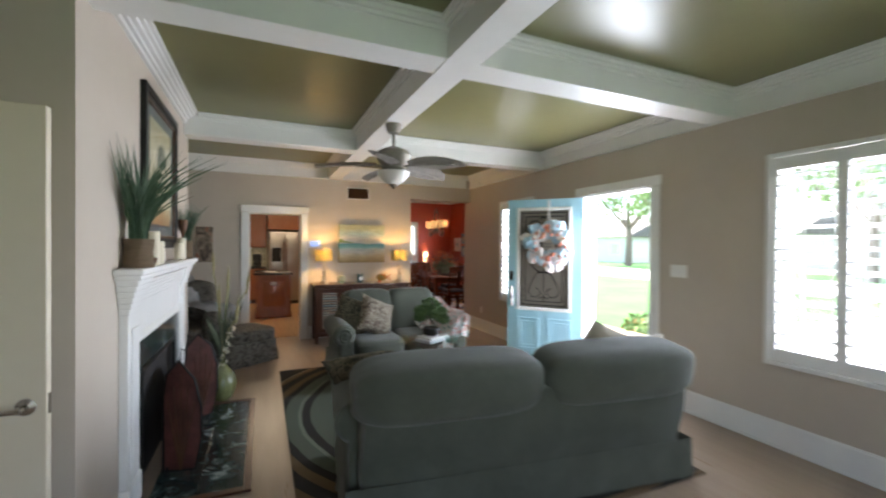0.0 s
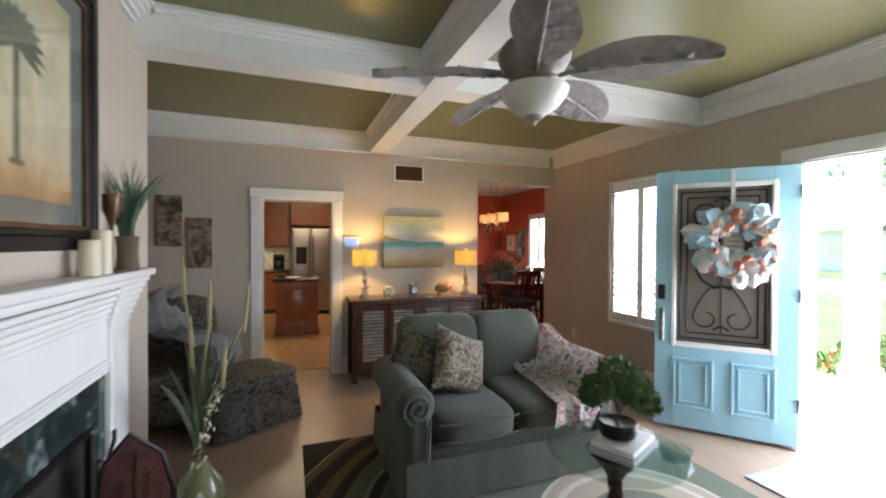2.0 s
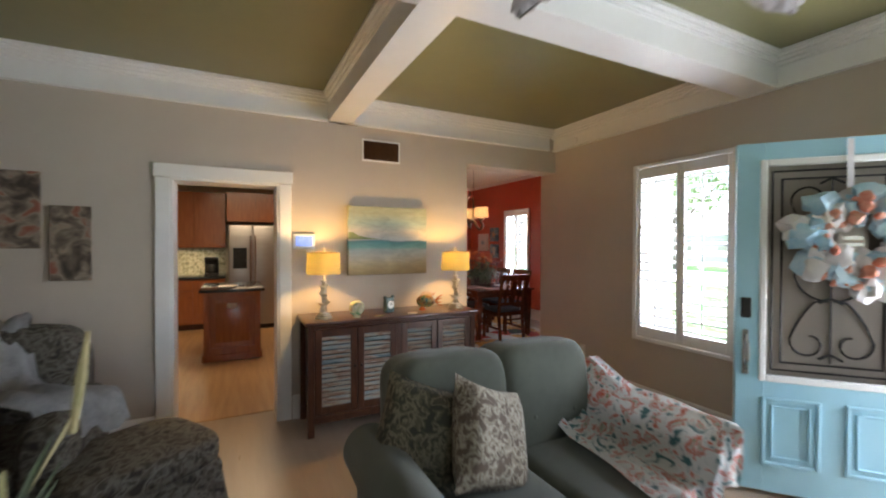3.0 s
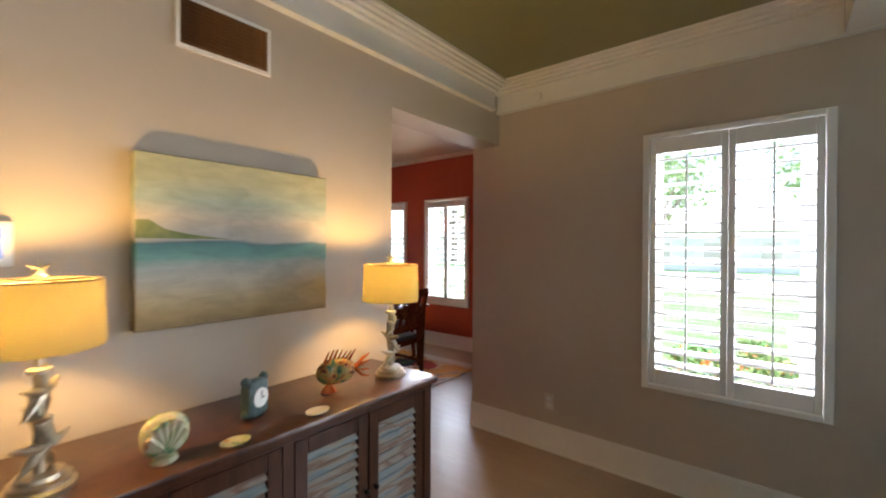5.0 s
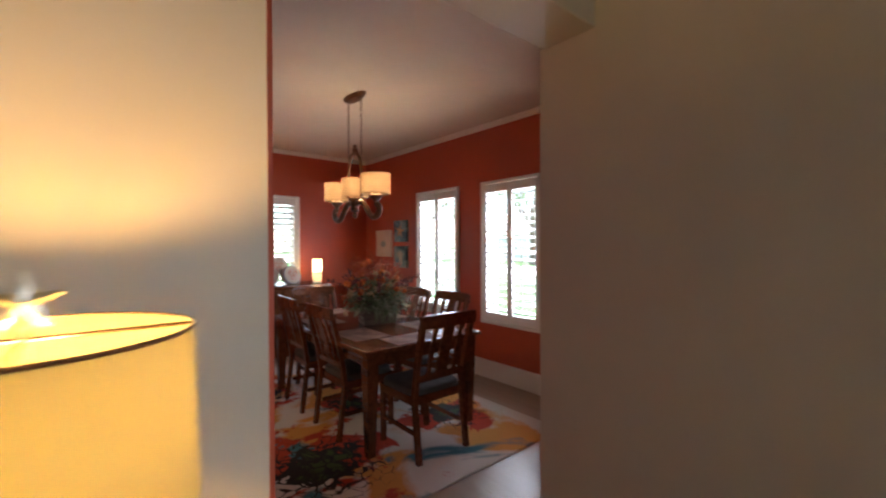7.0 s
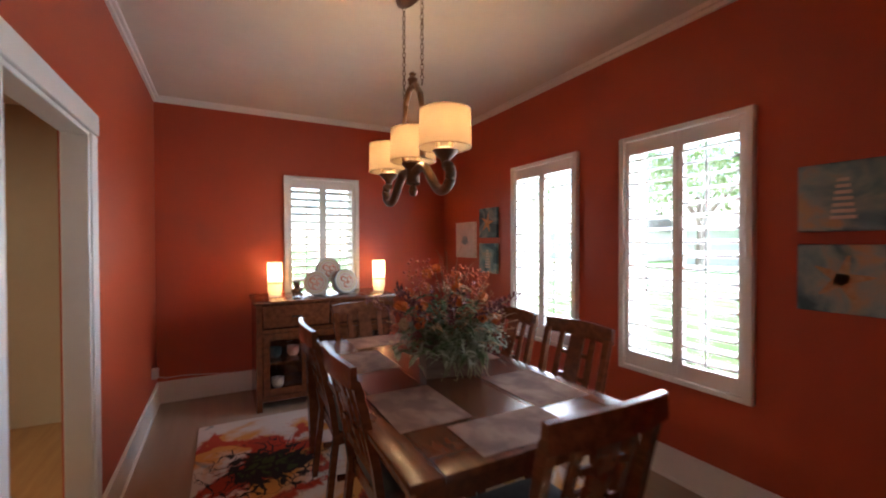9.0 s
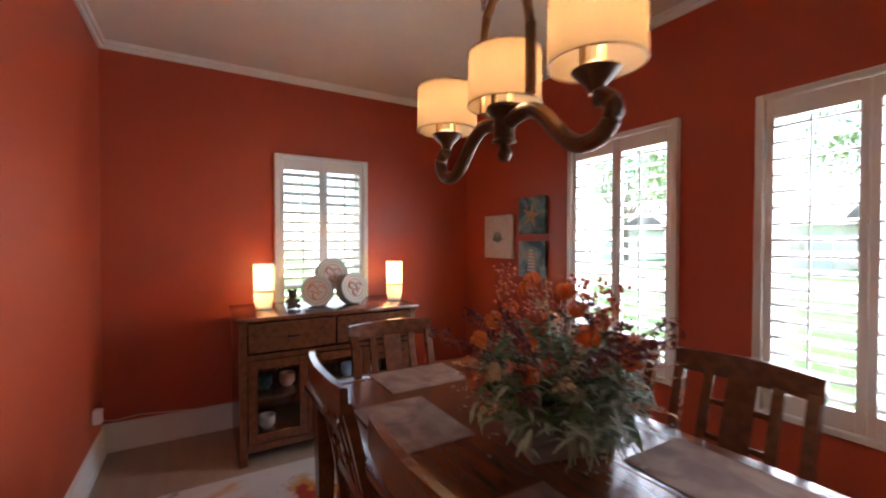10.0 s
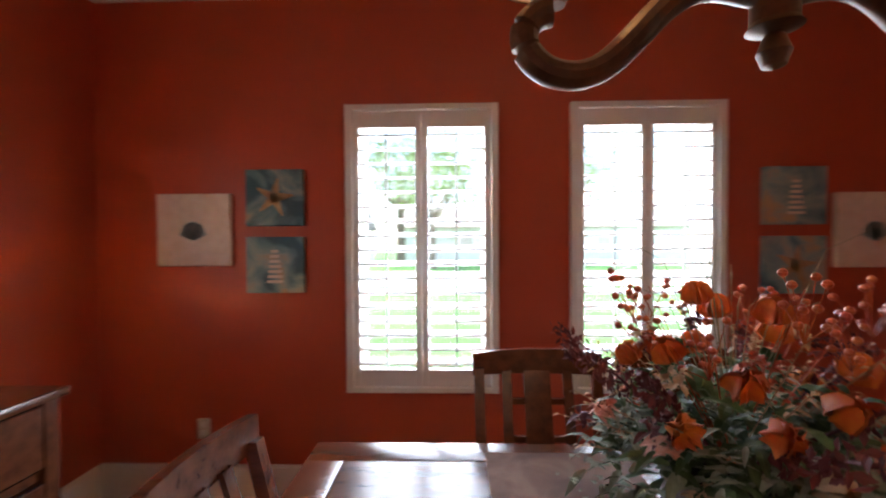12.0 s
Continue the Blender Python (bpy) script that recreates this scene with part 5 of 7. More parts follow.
for k in range(3):
    b.box(-0.66, 0.66, 0, 0.036 + 0.004 * k, 0.905 + 0.022 * k, 0.92 + 0.022 * k, 0.003, 1)
for k in range(5):
    b.box(-0.66, 0.66, 0, 0.040 + 0.014 * k, 1.145 + 0.028 * k, 1.167 + 0.028 * k, 0.004, 1)
part("frieze", b, M_TRIM, fp)
part("mantel_shelf", B().box(-0.98, 0.98, 0.0, 0.135, 1.318, 1.355, 0.010, 3).box(-0.95, 0.95, 0, 0.115, 1.29, 1.318, 0.006, 2), M_TRIM, fp)
for xa, xb, za, zb in ((-0.66, -0.52, 0.0, 0.72), (0.52, 0.66, 0.0, 0.72), (-0.66, -0.002, 0.722, 0.90), (0.002, 0.66, 0.722, 0.90)):
    part("marble_slab", B().box(xa, xb, 0.0, 0.022, za, zb, 0.002, 1), M_MARBLE, fp, "dark green veined marble", 0)
# no recess is cut; a flat black sheet stands for the dark opening
part("firebox", B().box(-0.52, 0.52, 0.001, 0.006, 0.0, 0.72), M_DARKFILL, fp, "flat black sheet in place of a firebox recess", 0)
b = B().box(-0.52, -0.50, 0.006, 0.028, 0, 0.72).box(0.50, 0.52, 0.006, 0.028, 0, 0.72).box(-0.50, 0.50, 0.006, 0.028, 0.69, 0.72)
part("firebox_frame", b, M_BLACK, fp)
he = thing("hearth", pose(-0.66, 3.60, 0), "dark green marble hearth slab with a wooden border", "hearth")
tile = finish("marble_tile", B().box(-0.124, 0.124, -0.1235, 0.1235, 0, 0.014, 0.002, 1), M_MARBLE, 0)
for i in range(2):
    for j in range(6):
        share("marble_tile", tile, he, pose(0.20 + 0.25 * i, -0.625 + 0.25 * j, 0))
b = B().box(0.578, 0.62, -0.81, 0.81, 0, 0.018, 0.003, 1).box(0.07, 0.578, 0.755, 0.81, 0, 0.018, 0.003, 1).box(0.07, 0.578, -0.81, -0.755, 0, 0.018, 0.003, 1)
part("wood_border", b, M_WALNUT, he)

# folding leaf screen
M_COPPER = mat("mottled_copper_mesh", (0.20, 0.075, 0.060), 0.4, 0.15, colour2=(0.085, 0.036, 0.032), scale=9, bump=0.3, bscale=40)
fs = thing("fire_screen", pose(-0.43, 3.55, 0.015), "copper leaf-shaped folding fire screen on the hearth", "fire screen")
ARCH = [(-0.37, 0.02), (0.37, 0.02), (0.37, 0.36), (0.30, 0.47), (0.19, 0.55), (0.0, 0.60), (-0.19, 0.55), (-0.30, 0.47), (-0.37, 0.36)]
WING = [(-0.12, 0.02), (0.09, 0.05), (0.135, 0.25), (0.13, 0.45), (0.085, 0.62), (-0.02, 0.73), (-0.10, 0.64), (-0.125, 0.45)]
for y0, x0, yaw, out in ((0.0, -0.13, 90, ARCH), (0.43, -0.02, 28, WING), (-0.43, -0.02, -28, WING)):
    mm = pose(x0, y0, 0, 0, 0, yaw)
    b = B()
    vs = [b.m.verts.new(mm @ Vector((x, 0, z))) for x, z in out]
    b.m.faces.new(vs)
    bmesh.ops.solidify(b.m, geom=b.m.faces[:], thickness=0.006)
    pn = part("leaf_panel", b, M_COPPER, fs, smooth=0)
    b = B().tube([mm @ Vector((x, 0, z)) for x, z in out + out[:1]], 0.008, 6)
    part("rim", b, M_BLACK, pn, "black iron rim")
    for s in (-1, 1):
        b = B()
        wd, hh = (0.33, 0.5) if out is ARCH else (0.11, 0.66)
        for k in range(5):
            u = (k - 2) / 2.4
            b.tube([mm @ Vector((0, s * 0.008, 0.04)), mm @ Vector((u * wd * 0.6, s * 0.008, hh * 0.45)), mm @ Vector((u * wd, s * 0.008, hh * (0.98 - 0.3 * abs(u))))], [0.005, 0.005, 0.003], 5)
        part("vein", b, M_BRONZE, pn, "bronze leaf veins")
    b = B()
    for x, _ in (out[0], out[1]):
        b.tube([mm @ Vector((x * 0.8, 0, 0.05)), mm @ Vector((x * 0.8, 0.0, 0.0))], 0.008, 6)
    part("foot", b, M_BLACK, fs)
tools = thing("fire_tools", pose(-0.56, 4.05, 0.015), "black iron fire tool stand beside the screen", "fire tools")
part("base", B().lathe([(0.07, 0), (0.07, 0.01), (0.012, 0.02), (0.01, 0.03)], seg=18), M_BLACK, tools)
b = B().tube([(0, 0, 0.01), (0, 0, 0.62), (0.01, 0.02, 0.68), (0.0, 0.05, 0.70)], 0.008, 8)
part("post", b, M_BLACK, tools)
for an in (0.5, 2.6, 4.7):
    b = B().tube([(0, 0, 0.58), (0.05 * math.cos(an), 0.05 * math.sin(an), 0.60), (0.055 * math.cos(an), 0.055 * math.sin(an), 0.55), (0.055 * math.cos(an), 0.055 * math.sin(an), 0.10)], 0.005, 6)
    part("tool", b, M_BLACK, tools)

# framed palm print on the chimney breast
fr = thing("framed_print", pose(XF, 3.70, 1.985, 0, 0, -90), "large dark-framed palm print above the mantel", "picture")
w_, h_ = 0.52, 0.53
b = B()
for e0, e1, dd in ((0, 0.05, 0.035), (0.05, 0.075, 0.028)):
    b.box(-w_ + e0, -w_ + e1, 0, dd, -h_ + e0, h_ - e0, 0.004, 1).box(w_ - e1, w_ - e0, 0, dd, -h_ + e0, h_ - e0, 0.004, 1)
    b.box(-w_ + e1, w_ - e1, 0, dd, -h_ + e0, -h_ + e1, 0.004, 1).box(-w_ + e1, w_ - e1, 0, dd, h_ - e1, h_ - e0, 0.004, 1)
part("frame", b, M_BLACK, fr, "black and bronze wooden frame")
b = B()
for x0, x1, z0, z1 in ((-w_ + 0.075, -w_ + 0.092, -h_ + 0.075, h_ - 0.075), (w_ - 0.092, w_ - 0.075, -h_ + 0.075, h_ - 0.075), (-w_ + 0.092, w_ - 0.092, -h_ + 0.075, -h_ + 0.092), (-w_ + 0.092, w_ - 0.092, h_ - 0.092, h_ - 0.075)):
    b.box(x0, x1, 0, 0.024, z0, z1)
part("bronze_fillet", b, M_BRONZE, fr)
M_MATB = mat("slate_green_mount", (0.11, 0.125, 0.115), 0.9, colour2=(0.13, 0.145, 0.13), scale=20)
M_PARCH = art_mat("aged_parchment_print", [(0.05, (0.30, 0.16, 0.06)), (0.18, (0.45, 0.30, 0.14)), (0.30, (0.55, 0.48, 0.30)), (0.85, (0.56, 0.52, 0.36)), (1.0, (0.42, 0.36, 0.2))], (3, 1, 3), 0.15)
part("mount", B().box(-w_ + 0.09, w_ - 0.09, 0.002, 0.010, -h_ + 0.09, h_ - 0.09), M_MATB, fr, "slate mount")
part("print", B().box(-w_ + 0.19, w_ - 0.19, 0.009, 0.013, -h_ + 0.17, h_ - 0.17), M_PARCH, fr, "cream parchment print")
M_PALM = mat("printed_palm_grey", (0.10, 0.115, 0.075), 0.8, colour2=(0.16, 0.17, 0.11), scale=25)
b = B().box(-0.012, 0.012, 0.012, 0.0155, -0.25, 0.12).box(-0.035, 0.035, 0.012, 0.0155, -0.262, -0.245)
for k in range(13):
    an = -0.5 + k * (math.pi + 1.0) / 12
    b.blade([(0, 0.0145, 0.12), (0.06 * math.cos(an), 0.0148, 0.13 + 0.06 * math.sin(an)), (0.15 * math.cos(an), 0.015, 0.11 + 0.12 * math.sin(an))], [0.02, 0.05, 0.01], Vector((0, 1, 0)), 0.0)
part("printed_palm", b, M_PALM, fr, "grey printed palm tree", 0)
gl = part("pane", B().box(-w_ + 0.075, w_ - 0.075, 0.018, 0.020, -h_ + 0.075, h_ - 0.075), M_GLASS, fr)

# mantel ornaments
M_ROPE = mat("rope_wrapped_pot", (0.28, 0.20, 0.12), 0.9, colour2=(0.20, 0.135, 0.08), scale=6, stretch=(2, 2, 60), bump=0.8, bscale=30)
M_GRASS = mat("silk_grass_blades", (0.045, 0.095, 0.05), 0.6, colour2=(0.10, 0.165, 0.095), scale=5, stretch=(3, 3, 1))
M_WAX = mat("ivory_candle_wax", (0.62, 0.55, 0.40), 0.5, colour2=(0.67, 0.60, 0.45), scale=9)


def grass_pot(m, rp, hp, hg, n, spread):
    root = thing("potted_grass", m, "artificial green grass in a rope-wrapped pot", "plant", "mantel grasses")
    prof = [(rp * 0.85, 0)]
    for k in range(14):
        z = hp * k / 14
        prof += [(rp * (0.88 + 0.12 * abs(k / 7 - 1)) + 0.004, z + hp * 0.02), (rp * (0.88 + 0.12 * abs(k / 7 - 1)), z + hp * 0.065)]
    prof += [(rp * 0.98, hp), (rp * 0.85, hp), (rp * 0.8, hp - 0.02), (0, hp - 0.02)]
    part("pot", B().lathe(prof, seg=26), M_ROPE, root, "rope-wrapped pot")
    b = B()
    for _ in range(n):
        an, le = random.uniform(0, 6.28), random.uniform(0.55, 1.0) * hg
        bend = random.uniform(0.05, spread) * le
        p0 = Vector((random.uniform(-0.5, 0.5) * rp, random.uniform(-0.5, 0.5) * rp, hp - 0.03))
        d = Vector((math.cos(an), math.sin(an), 0))
        pts = [p0 + d * bend * (t_ ** 2) + Vector((0, 0, le * (t_ - 0.25 * (bend / le) * t_ * t_))) for t_ in (0, 0.25, 0.5, 0.75, 1)]
        b.blade([(max(q.x, -0.062), q.y, q.z) for q in pts], [0.007, 0.010, 0.009, 0.006, 0.001], Vector((math.sin(an), -math.cos(an), 0.3)))
    tagged(part("grass_blades", b, M_GRASS, root, smooth=0), kind="stuff")


grass_pot(pose(-0.612, 2.84, 1.355), 0.072, 0.16, 0.62, 150, 0.75)
grass_pot(pose(-0.612, 4.42, 1.355), 0.045, 0.16, 0.42, 80, 0.5)
for y, r_, hh in ((3.15, 0.038, 0.21), (3.31, 0.032, 0.15), (4.02, 0.034, 0.14), (4.13, 0.034, 0.18)):
    cd = thing("pillar_candle", pose(-0.61, y, 1.355), "ivory pillar candle on the mantel", "candle", "mantel candles")
    part("wax", B().lathe([(r_, 0), (r_, hh - 0.004), (r_ - 0.004, hh), (r_ - 0.01, hh - 0.004), (0, hh - 0.008)], seg=22), M_WAX, cd)
    part("wick", B().tube([(0, 0, hh - 0.01), (0.002, 0, hh + 0.008)], 0.0015, 5), M_BLACK, cd)
vs_ = thing("goblet", pose(-0.62, 4.26, 1.355), "bronze and gold goblet candle holder", "candle holder")
part("cup", B().lathe([(0.03, 0), (0.008, 0.02), (0.007, 0.20), (0.02, 0.24), (0.034, 0.27), (0.036, 0.34), (0.030, 0.34), (0.0, 0.28)], seg=20), M_BRONZE, vs_)
solo("tea_light_bowl", B().lathe([(0.02, 0), (0.045, 0.02), (0.05, 0.05), (0.043, 0.05), (0.03, 0.02), (0, 0.012)], seg=20), M_BRONZE, "small dark bronze bowl on the mantel", "bowl", pose(-0.61, 3.02, 1.355))

# floor vase with reeds
M_GLAZE = mat("olive_ceramic_glaze", (0.19, 0.20, 0.085), 0.25, colour2=(0.13, 0.14, 0.055), scale=5, stretch=(12, 12, 0.6), coat=0.4)
fv = thing("floor_vase", pose(-0.33, 4.52, 0.0), "round olive ceramic vase with reeds and grasses", "vase")
part("vase", B().lathe([(0.06, 0), (0.085, 0.02), (0.118, 0.10), (0.125, 0.17), (0.105, 0.24), (0.055, 0.30), (0.032, 0.34), (0.036, 0.365), (0.028, 0.365), (0.022, 0.33), (0.0, 0.32)], seg=36), M_GLAZE, fv)
M_REED = mat("dried_reed", (0.38, 0.31, 0.16), 0.8, colour2=(0.24, 0.22, 0.09), scale=10)
M_DARKLEAF = mat("dark_strap_leaf", (0.055, 0.06, 0.045), 0.6, colour2=(0.10, 0.13, 0.06), scale=6)
for i, (dx, dy, zt) in enumerate(((-0.08, 0.06, 1.42), (0.04, 0.02, 1.28), (0.20, 0.08, 1.25), (-0.02, -0.08, 1.12), (0.12, -0.1, 1.0))):
    b = B().tube([(0, 0, 0.33), (dx * 0.4, dy * 0.4, 0.33 + (zt - 0.33) * 0.5), (dx, dy, zt - 0.22)], 0.006, 6).tube([(dx, dy, zt - 0.26), (dx * 1.08, dy * 1.08, zt - 0.12), (dx * 1.15, dy * 1.15, zt)], [0.009, 0.013, 0.004], 7)
    part("reed", b, M_REED, fv, "dried tan reed")
b = B()
for k in range(26):
    an, le = random.uniform(0, 6.28), random.uniform(0.4, 0.8)
    rr = random.uniform(0.05, 0.26)
    d = Vector((math.cos(an), math.sin(an), 0))
    b.blade([Vector((0, 0, 0.33)) + d * rr * (t_ ** 1.5) + Vector((0, 0, le * t_ * (1 - 0.2 * t_ * rr * 3))) for t_ in (0, 0.3, 0.6, 0.85, 1)], [0.010, 0.022, 0.024, 0.014, 0.002], Vector((math.sin(an), -math.cos(an), 0.2)))
tagged(part("strap_leaves", b, M_DARKLEAF, fv, "dark strap leaves", 0), kind="stuff")
b = B()
for k in range(16):
    t_ = k / 16
    leaf_cloud(b, (0.10 * t_ + 0.02 * math.sin(k * 2), -0.05 - 0.04 * math.cos(k), 0.36 + 0.40 * t_), (0.02, 0.02, 0.02), 5, 0.016)
tagged(part("white_blossoms", b, M_WAX, fv, "small white blossoms", 0), kind="stuff")

# ---------------- pedestal table with bonsai ----------------
gt = thing("pedestal_table", pose(1.34, 3.36, 0.012), "round glass table on a twisted dark pedestal", "table")
part("glass_top", B().lathe([(0.26, 0.650), (0.266, 0.655), (0.266, 0.660), (0.26, 0.665)], seg=48), M_TABLEGLASS, gt)
b = B().lathe([(0.15, 0), (0.15, 0.015), (0.10, 0.03), (0.035, 0.06), (0.028, 0.09)], seg=24)
part("foot", b, M_BRONZE, gt)
b = B()
for k in range(3):
    b.tube([(0.017 * math.cos(k * 2.09 + z * 24), 0.017 * math.sin(k * 2.09 + z * 24), 0.08 + z) for z in [i * 0.47 / 40 for i in range(41)]], 0.015, 7)
part("twisted_column", b, M_BRONZE, gt)
part("capital", B().lathe([(0.026, 0.54), (0.05, 0.58), (0.10, 0.635), (0.11, 0.648), (0.0, 0.649)], seg=24), M_BRONZE, gt)
bk = thing("stack_of_books", pose(1.36, 3.34, 0.677, 0, 0, 25), "two pale books lying on the glass table", "books")
M_BOOK = mat("pale_book_cover", (0.42, 0.43, 0.45), 0.5, colour2=(0.5, 0.5, 0.52), scale=6)
part("book", B().box(-0.13, 0.13, -0.09, 0.09, 0, 0.022, 0.003, 1), M_BOOK, bk)
part("book", B().box(-0.11, 0.12, -0.08, 0.085, 0.0225, 0.042, 0.003, 1), M_TRIM, bk)
bo = thing("bonsai", pose(1.35, 3.36, 0.719), "small dark green bonsai pine in a black pot", "plant")
part("pot", B().lathe([(0.045, 0), (0.065, 0.01), (0.075, 0.05), (0.07, 0.065), (0.06, 0.06), (0, 0.055)], seg=26), M_BLACK, bo, "round black pot")
part("trunk", B().tube([(0, 0, 0.05), (0.02, 0.01, 0.10), (-0.02, 0, 0.16), (0.015, 0.01, 0.22)], [0.014, 0.012, 0.009, 0.006], 8).tube([(0.01, 0, 0.11), (0.07, 0.02, 0.15)], 0.006, 6).tube([(-0.01, 0, 0.14), (-0.07, -0.02, 0.18)], 0.006, 6), M_BARK, bo)
M_PINE = mat("bonsai_needles", (0.035, 0.085, 0.018), 0.6, colour2=(0.09, 0.16, 0.035), scale=18)
b = B()
for cx, cy, cz, r_ in ((0, 0, 0.24, 0.085), (0.085, 0.02, 0.17, 0.07), (-0.085, -0.02, 0.20, 0.065), (0.02, -0.08, 0.17, 0.07), (-0.03, 0.08, 0.16, 0.07), (0.09, -0.06, 0.12, 0.05), (-0.08, 0.06, 0.13, 0.05)):
    leaf_cloud(b, (cx, cy, cz + 0.02), (r_ * 1.15, r_ * 1.15, r_ * 0.75), 420, 0.014)
tagged(part("needles", b, M_PINE, bo, smooth=0), kind="stuff")
bw = solo("glass_bowl", B().lathe([(0.03, 0), (0.05, 0.01), (0.06, 0.05), (0.057, 0.05), (0.046, 0.014), (0, 0.008)], seg=26), M_TABLEGLASS, "small clear glass bowl on the table", "bowl", pose(1.47, 3.20, 0.678))

# ---------------- ceiling fan ----------------
cf = thing("ceiling_fan", pose(1.06, 3.54, HB - 0.004), "leaf-blade ceiling fan with frosted bowl light", "ceiling fan")
part("canopy", B().lathe([(0.025, -0.085), (0.05, -0.075), (0.068, -0.04), (0.072, 0.0)], seg=26), M_PEWTER, cf)
part("downrod", B().lathe([(0.013, -0.20), (0.013, -0.08)], seg=14), M_PEWTER, cf)
part("motor_housing", B().lathe([(0.03, -0.41), (0.09, -0.405), (0.105, -0.385), (0.10, -0.37), (0.115, -0.35), (0.145, -0.30), (0.15, -0.27), (0.13, -0.235), (0.075, -0.21), (0.03, -0.195), (0.0, -0.19)], seg=36), M_PEWTER, cf)
part("light_bowl", B().lathe([(0.0, -0.525), (0.045, -0.52), (0.10, -0.485), (0.135, -0.44), (0.142, -0.415), (0.135, -0.412), (0.0, -0.412)], seg=36), M_FROST, cf, "frosted white glass bowl")
part("finial", B().lathe([(0.0, -0.565), (0.008, -0.56), (0.012, -0.545), (0.035, -0.535), (0.038, -0.52), (0.0, -0.515)], seg=18), M_PEWTER, cf)
def fan_blade():
    b = B()
    n, k_ = 22, 8
    g_ = []
    for i in range(n + 1):
        t_ = i / n
        L = 0.17 + 0.49 * t_
        wd = 0.118 * (math.sin(math.pi * min(1, t_ * 0.93 + 0.05)) ** 0.6)
        row = []
        for j in range(k_ + 1):
            v = 2 * j / k_ - 1
            rib = 0.019 * math.sin((t_ * 9 - abs(v) * 1.4) * 2 * math.pi) * (1 - abs(v) ** 3)
            row.append(b.m.verts.new((L - 0.03 * abs(v) * (1 - t_), v * wd, 0.012 * abs(v) + rib - 0.035 * t_ * t_)))
        g_.append(row)
    for i in range(n):
        for j in range(k_):
            b.m.faces.new((g_[i][j], g_[i + 1][j], g_[i + 1][j + 1], g_[i][j + 1]))
    bmesh.ops.solidify(b.m, geom=b.m.faces[:], thickness=0.008)
    b.tube([(0.17, 0, -0.004), (0.4, 0, -0.014), (0.65, 0, -0.044)], [0.008, 0.006, 0.003], 6)
    return finish("blade", b, M_FANWOOD, 70)
fbm = fan_blade()
arm_mesh = finish("blade_arm", B().tube([(0.09, 0, -0.01), (0.14, 0, 0.0), (0.22, 0, -0.008)], [0.012, 0.012, 0.007], 8, 0.6), M_PEWTER, 40)
for k in range(5):
    an = -46 + 72 * k
    bl = share("blade", fbm, cf, pose(0, 0, -0.365, 0, 0, an) @ pose(0, 0, 0, -17, 0, 0))
    share("blade_arm", arm_mesh, bl, pose(0, 0, 0))

# cream hall door beside the chimney breast
hd = thing("hall_door", pose(-0.735, 2.13, 0.012, 0, 0, 180), "cream painted hall door with nickel lever", "door")
part("leaf", B().box(0, 0.78, -0.02, 0.02, 0, 2.0, 0.003, 1), M_CREAM, hd)
b = B().lathe([(0.03, 0), (0.032, 0.006), (0.012, 0.012), (0.010, 0.05)], m=pose(0.06, 0.02, 0.86, -90), seg=18)
b.tube([(0.06, 0.07, 0.86), (0.10, 0.072, 0.86), (0.17, 0.065, 0.855)], [0.011, 0.010, 0.007], 8)
part("lever_handle", b, M_CHROME, hd, "nickel lever handle")
part("latch_plate", B().box(-0.002, 0.0, -0.012, 0.012, 0.82, 0.90), M_CHROME, hd)


# ---------------- kitchen, seen through the doorway ----------------
def cabinet(name, x0, x1, y0, y1, z0, z1, cols, rows, label, group):
    """Cabinet with raised-panel fronts facing -y."""
    root = thing(name, pose(x0, y0, z0), label, "cabinet", group)
    w, d, h = x1 - x0, y1 - y0, z1 - z0
    part("body", B().box(0, w, 0.02, d, 0, h, 0.003, 1), M_OAK, root)
    zz = 0.0
    for rh in rows:
        for c in range(cols):
            xa, xb = w * c / cols + 0.006, w * (c + 1) / cols - 0.006
            za, zb = zz + 0.008, zz + rh * h - 0.008
            b = B().box(xa, xb, 0.0, 0.02, za, zb, 0.004, 1)
            if zb - za > 0.2:
                b.box(xa, xa + 0.055, -0.008, 0.0, za, zb, 0.002, 1).box(xb - 0.055, xb, -0.008, 0, za, zb, 0.002, 1).box(xa + 0.055, xb - 0.055, -0.008, 0, za, za + 0.055, 0.002, 1).box(xa + 0.055, xb - 0.055, -0.008, 0, zb - 0.055, zb, 0.002, 1)
            dr = part("door" if zb - za > 0.2 else "drawer", b, M_OAK, root)
            part("handle", B().lathe([(0.005, 0), (0.005, 0.012), (0.012, 0.018), (0, 0.026)], m=pose(xb - 0.03 if zb - za > 0.2 else (xa + xb) / 2, -0.008, (zb - 0.1) if z0 < 1 and zb - za > 0.2 else (za + 0.05 if zb - za > 0.2 else (za + zb) / 2), 90), seg=10), M_BRONZE, dr)
        zz += rh * h
    return root


cabinet("base_cabinet", -1.35, 0.10, 11.33, 11.94, 0.10, 0.87, 3, (0.75, 0.25), "maple base cabinet with drawers under the counter", "kitchen cabinets")
cabinet("wall_cabinet", -1.35, 0.10, 11.60, 11.94, 1.40, 2.38, 3, (1.0,), "maple wall cabinet above the counter", "kitchen cabinets")
cabinet("wall_cabinet", 0.12, 1.02, 11.30, 11.94, 1.86, 2.38, 2, (1.0,), "maple wall cabinet above the fridge", "kitchen cabinets")
solo("counter_plinth", B().box(-1.35, 0.10, 11.38, 11.94, 0.006, 0.10), M_WALNUT, "dark recessed cabinet plinth", "plinth")
solo("worktop", B().box(-1.37, 0.105, 11.30, 11.94, 0.872, 0.91, 0.006, 2), M_GRANITE, "polished black granite worktop on the cabinets", "worktop")
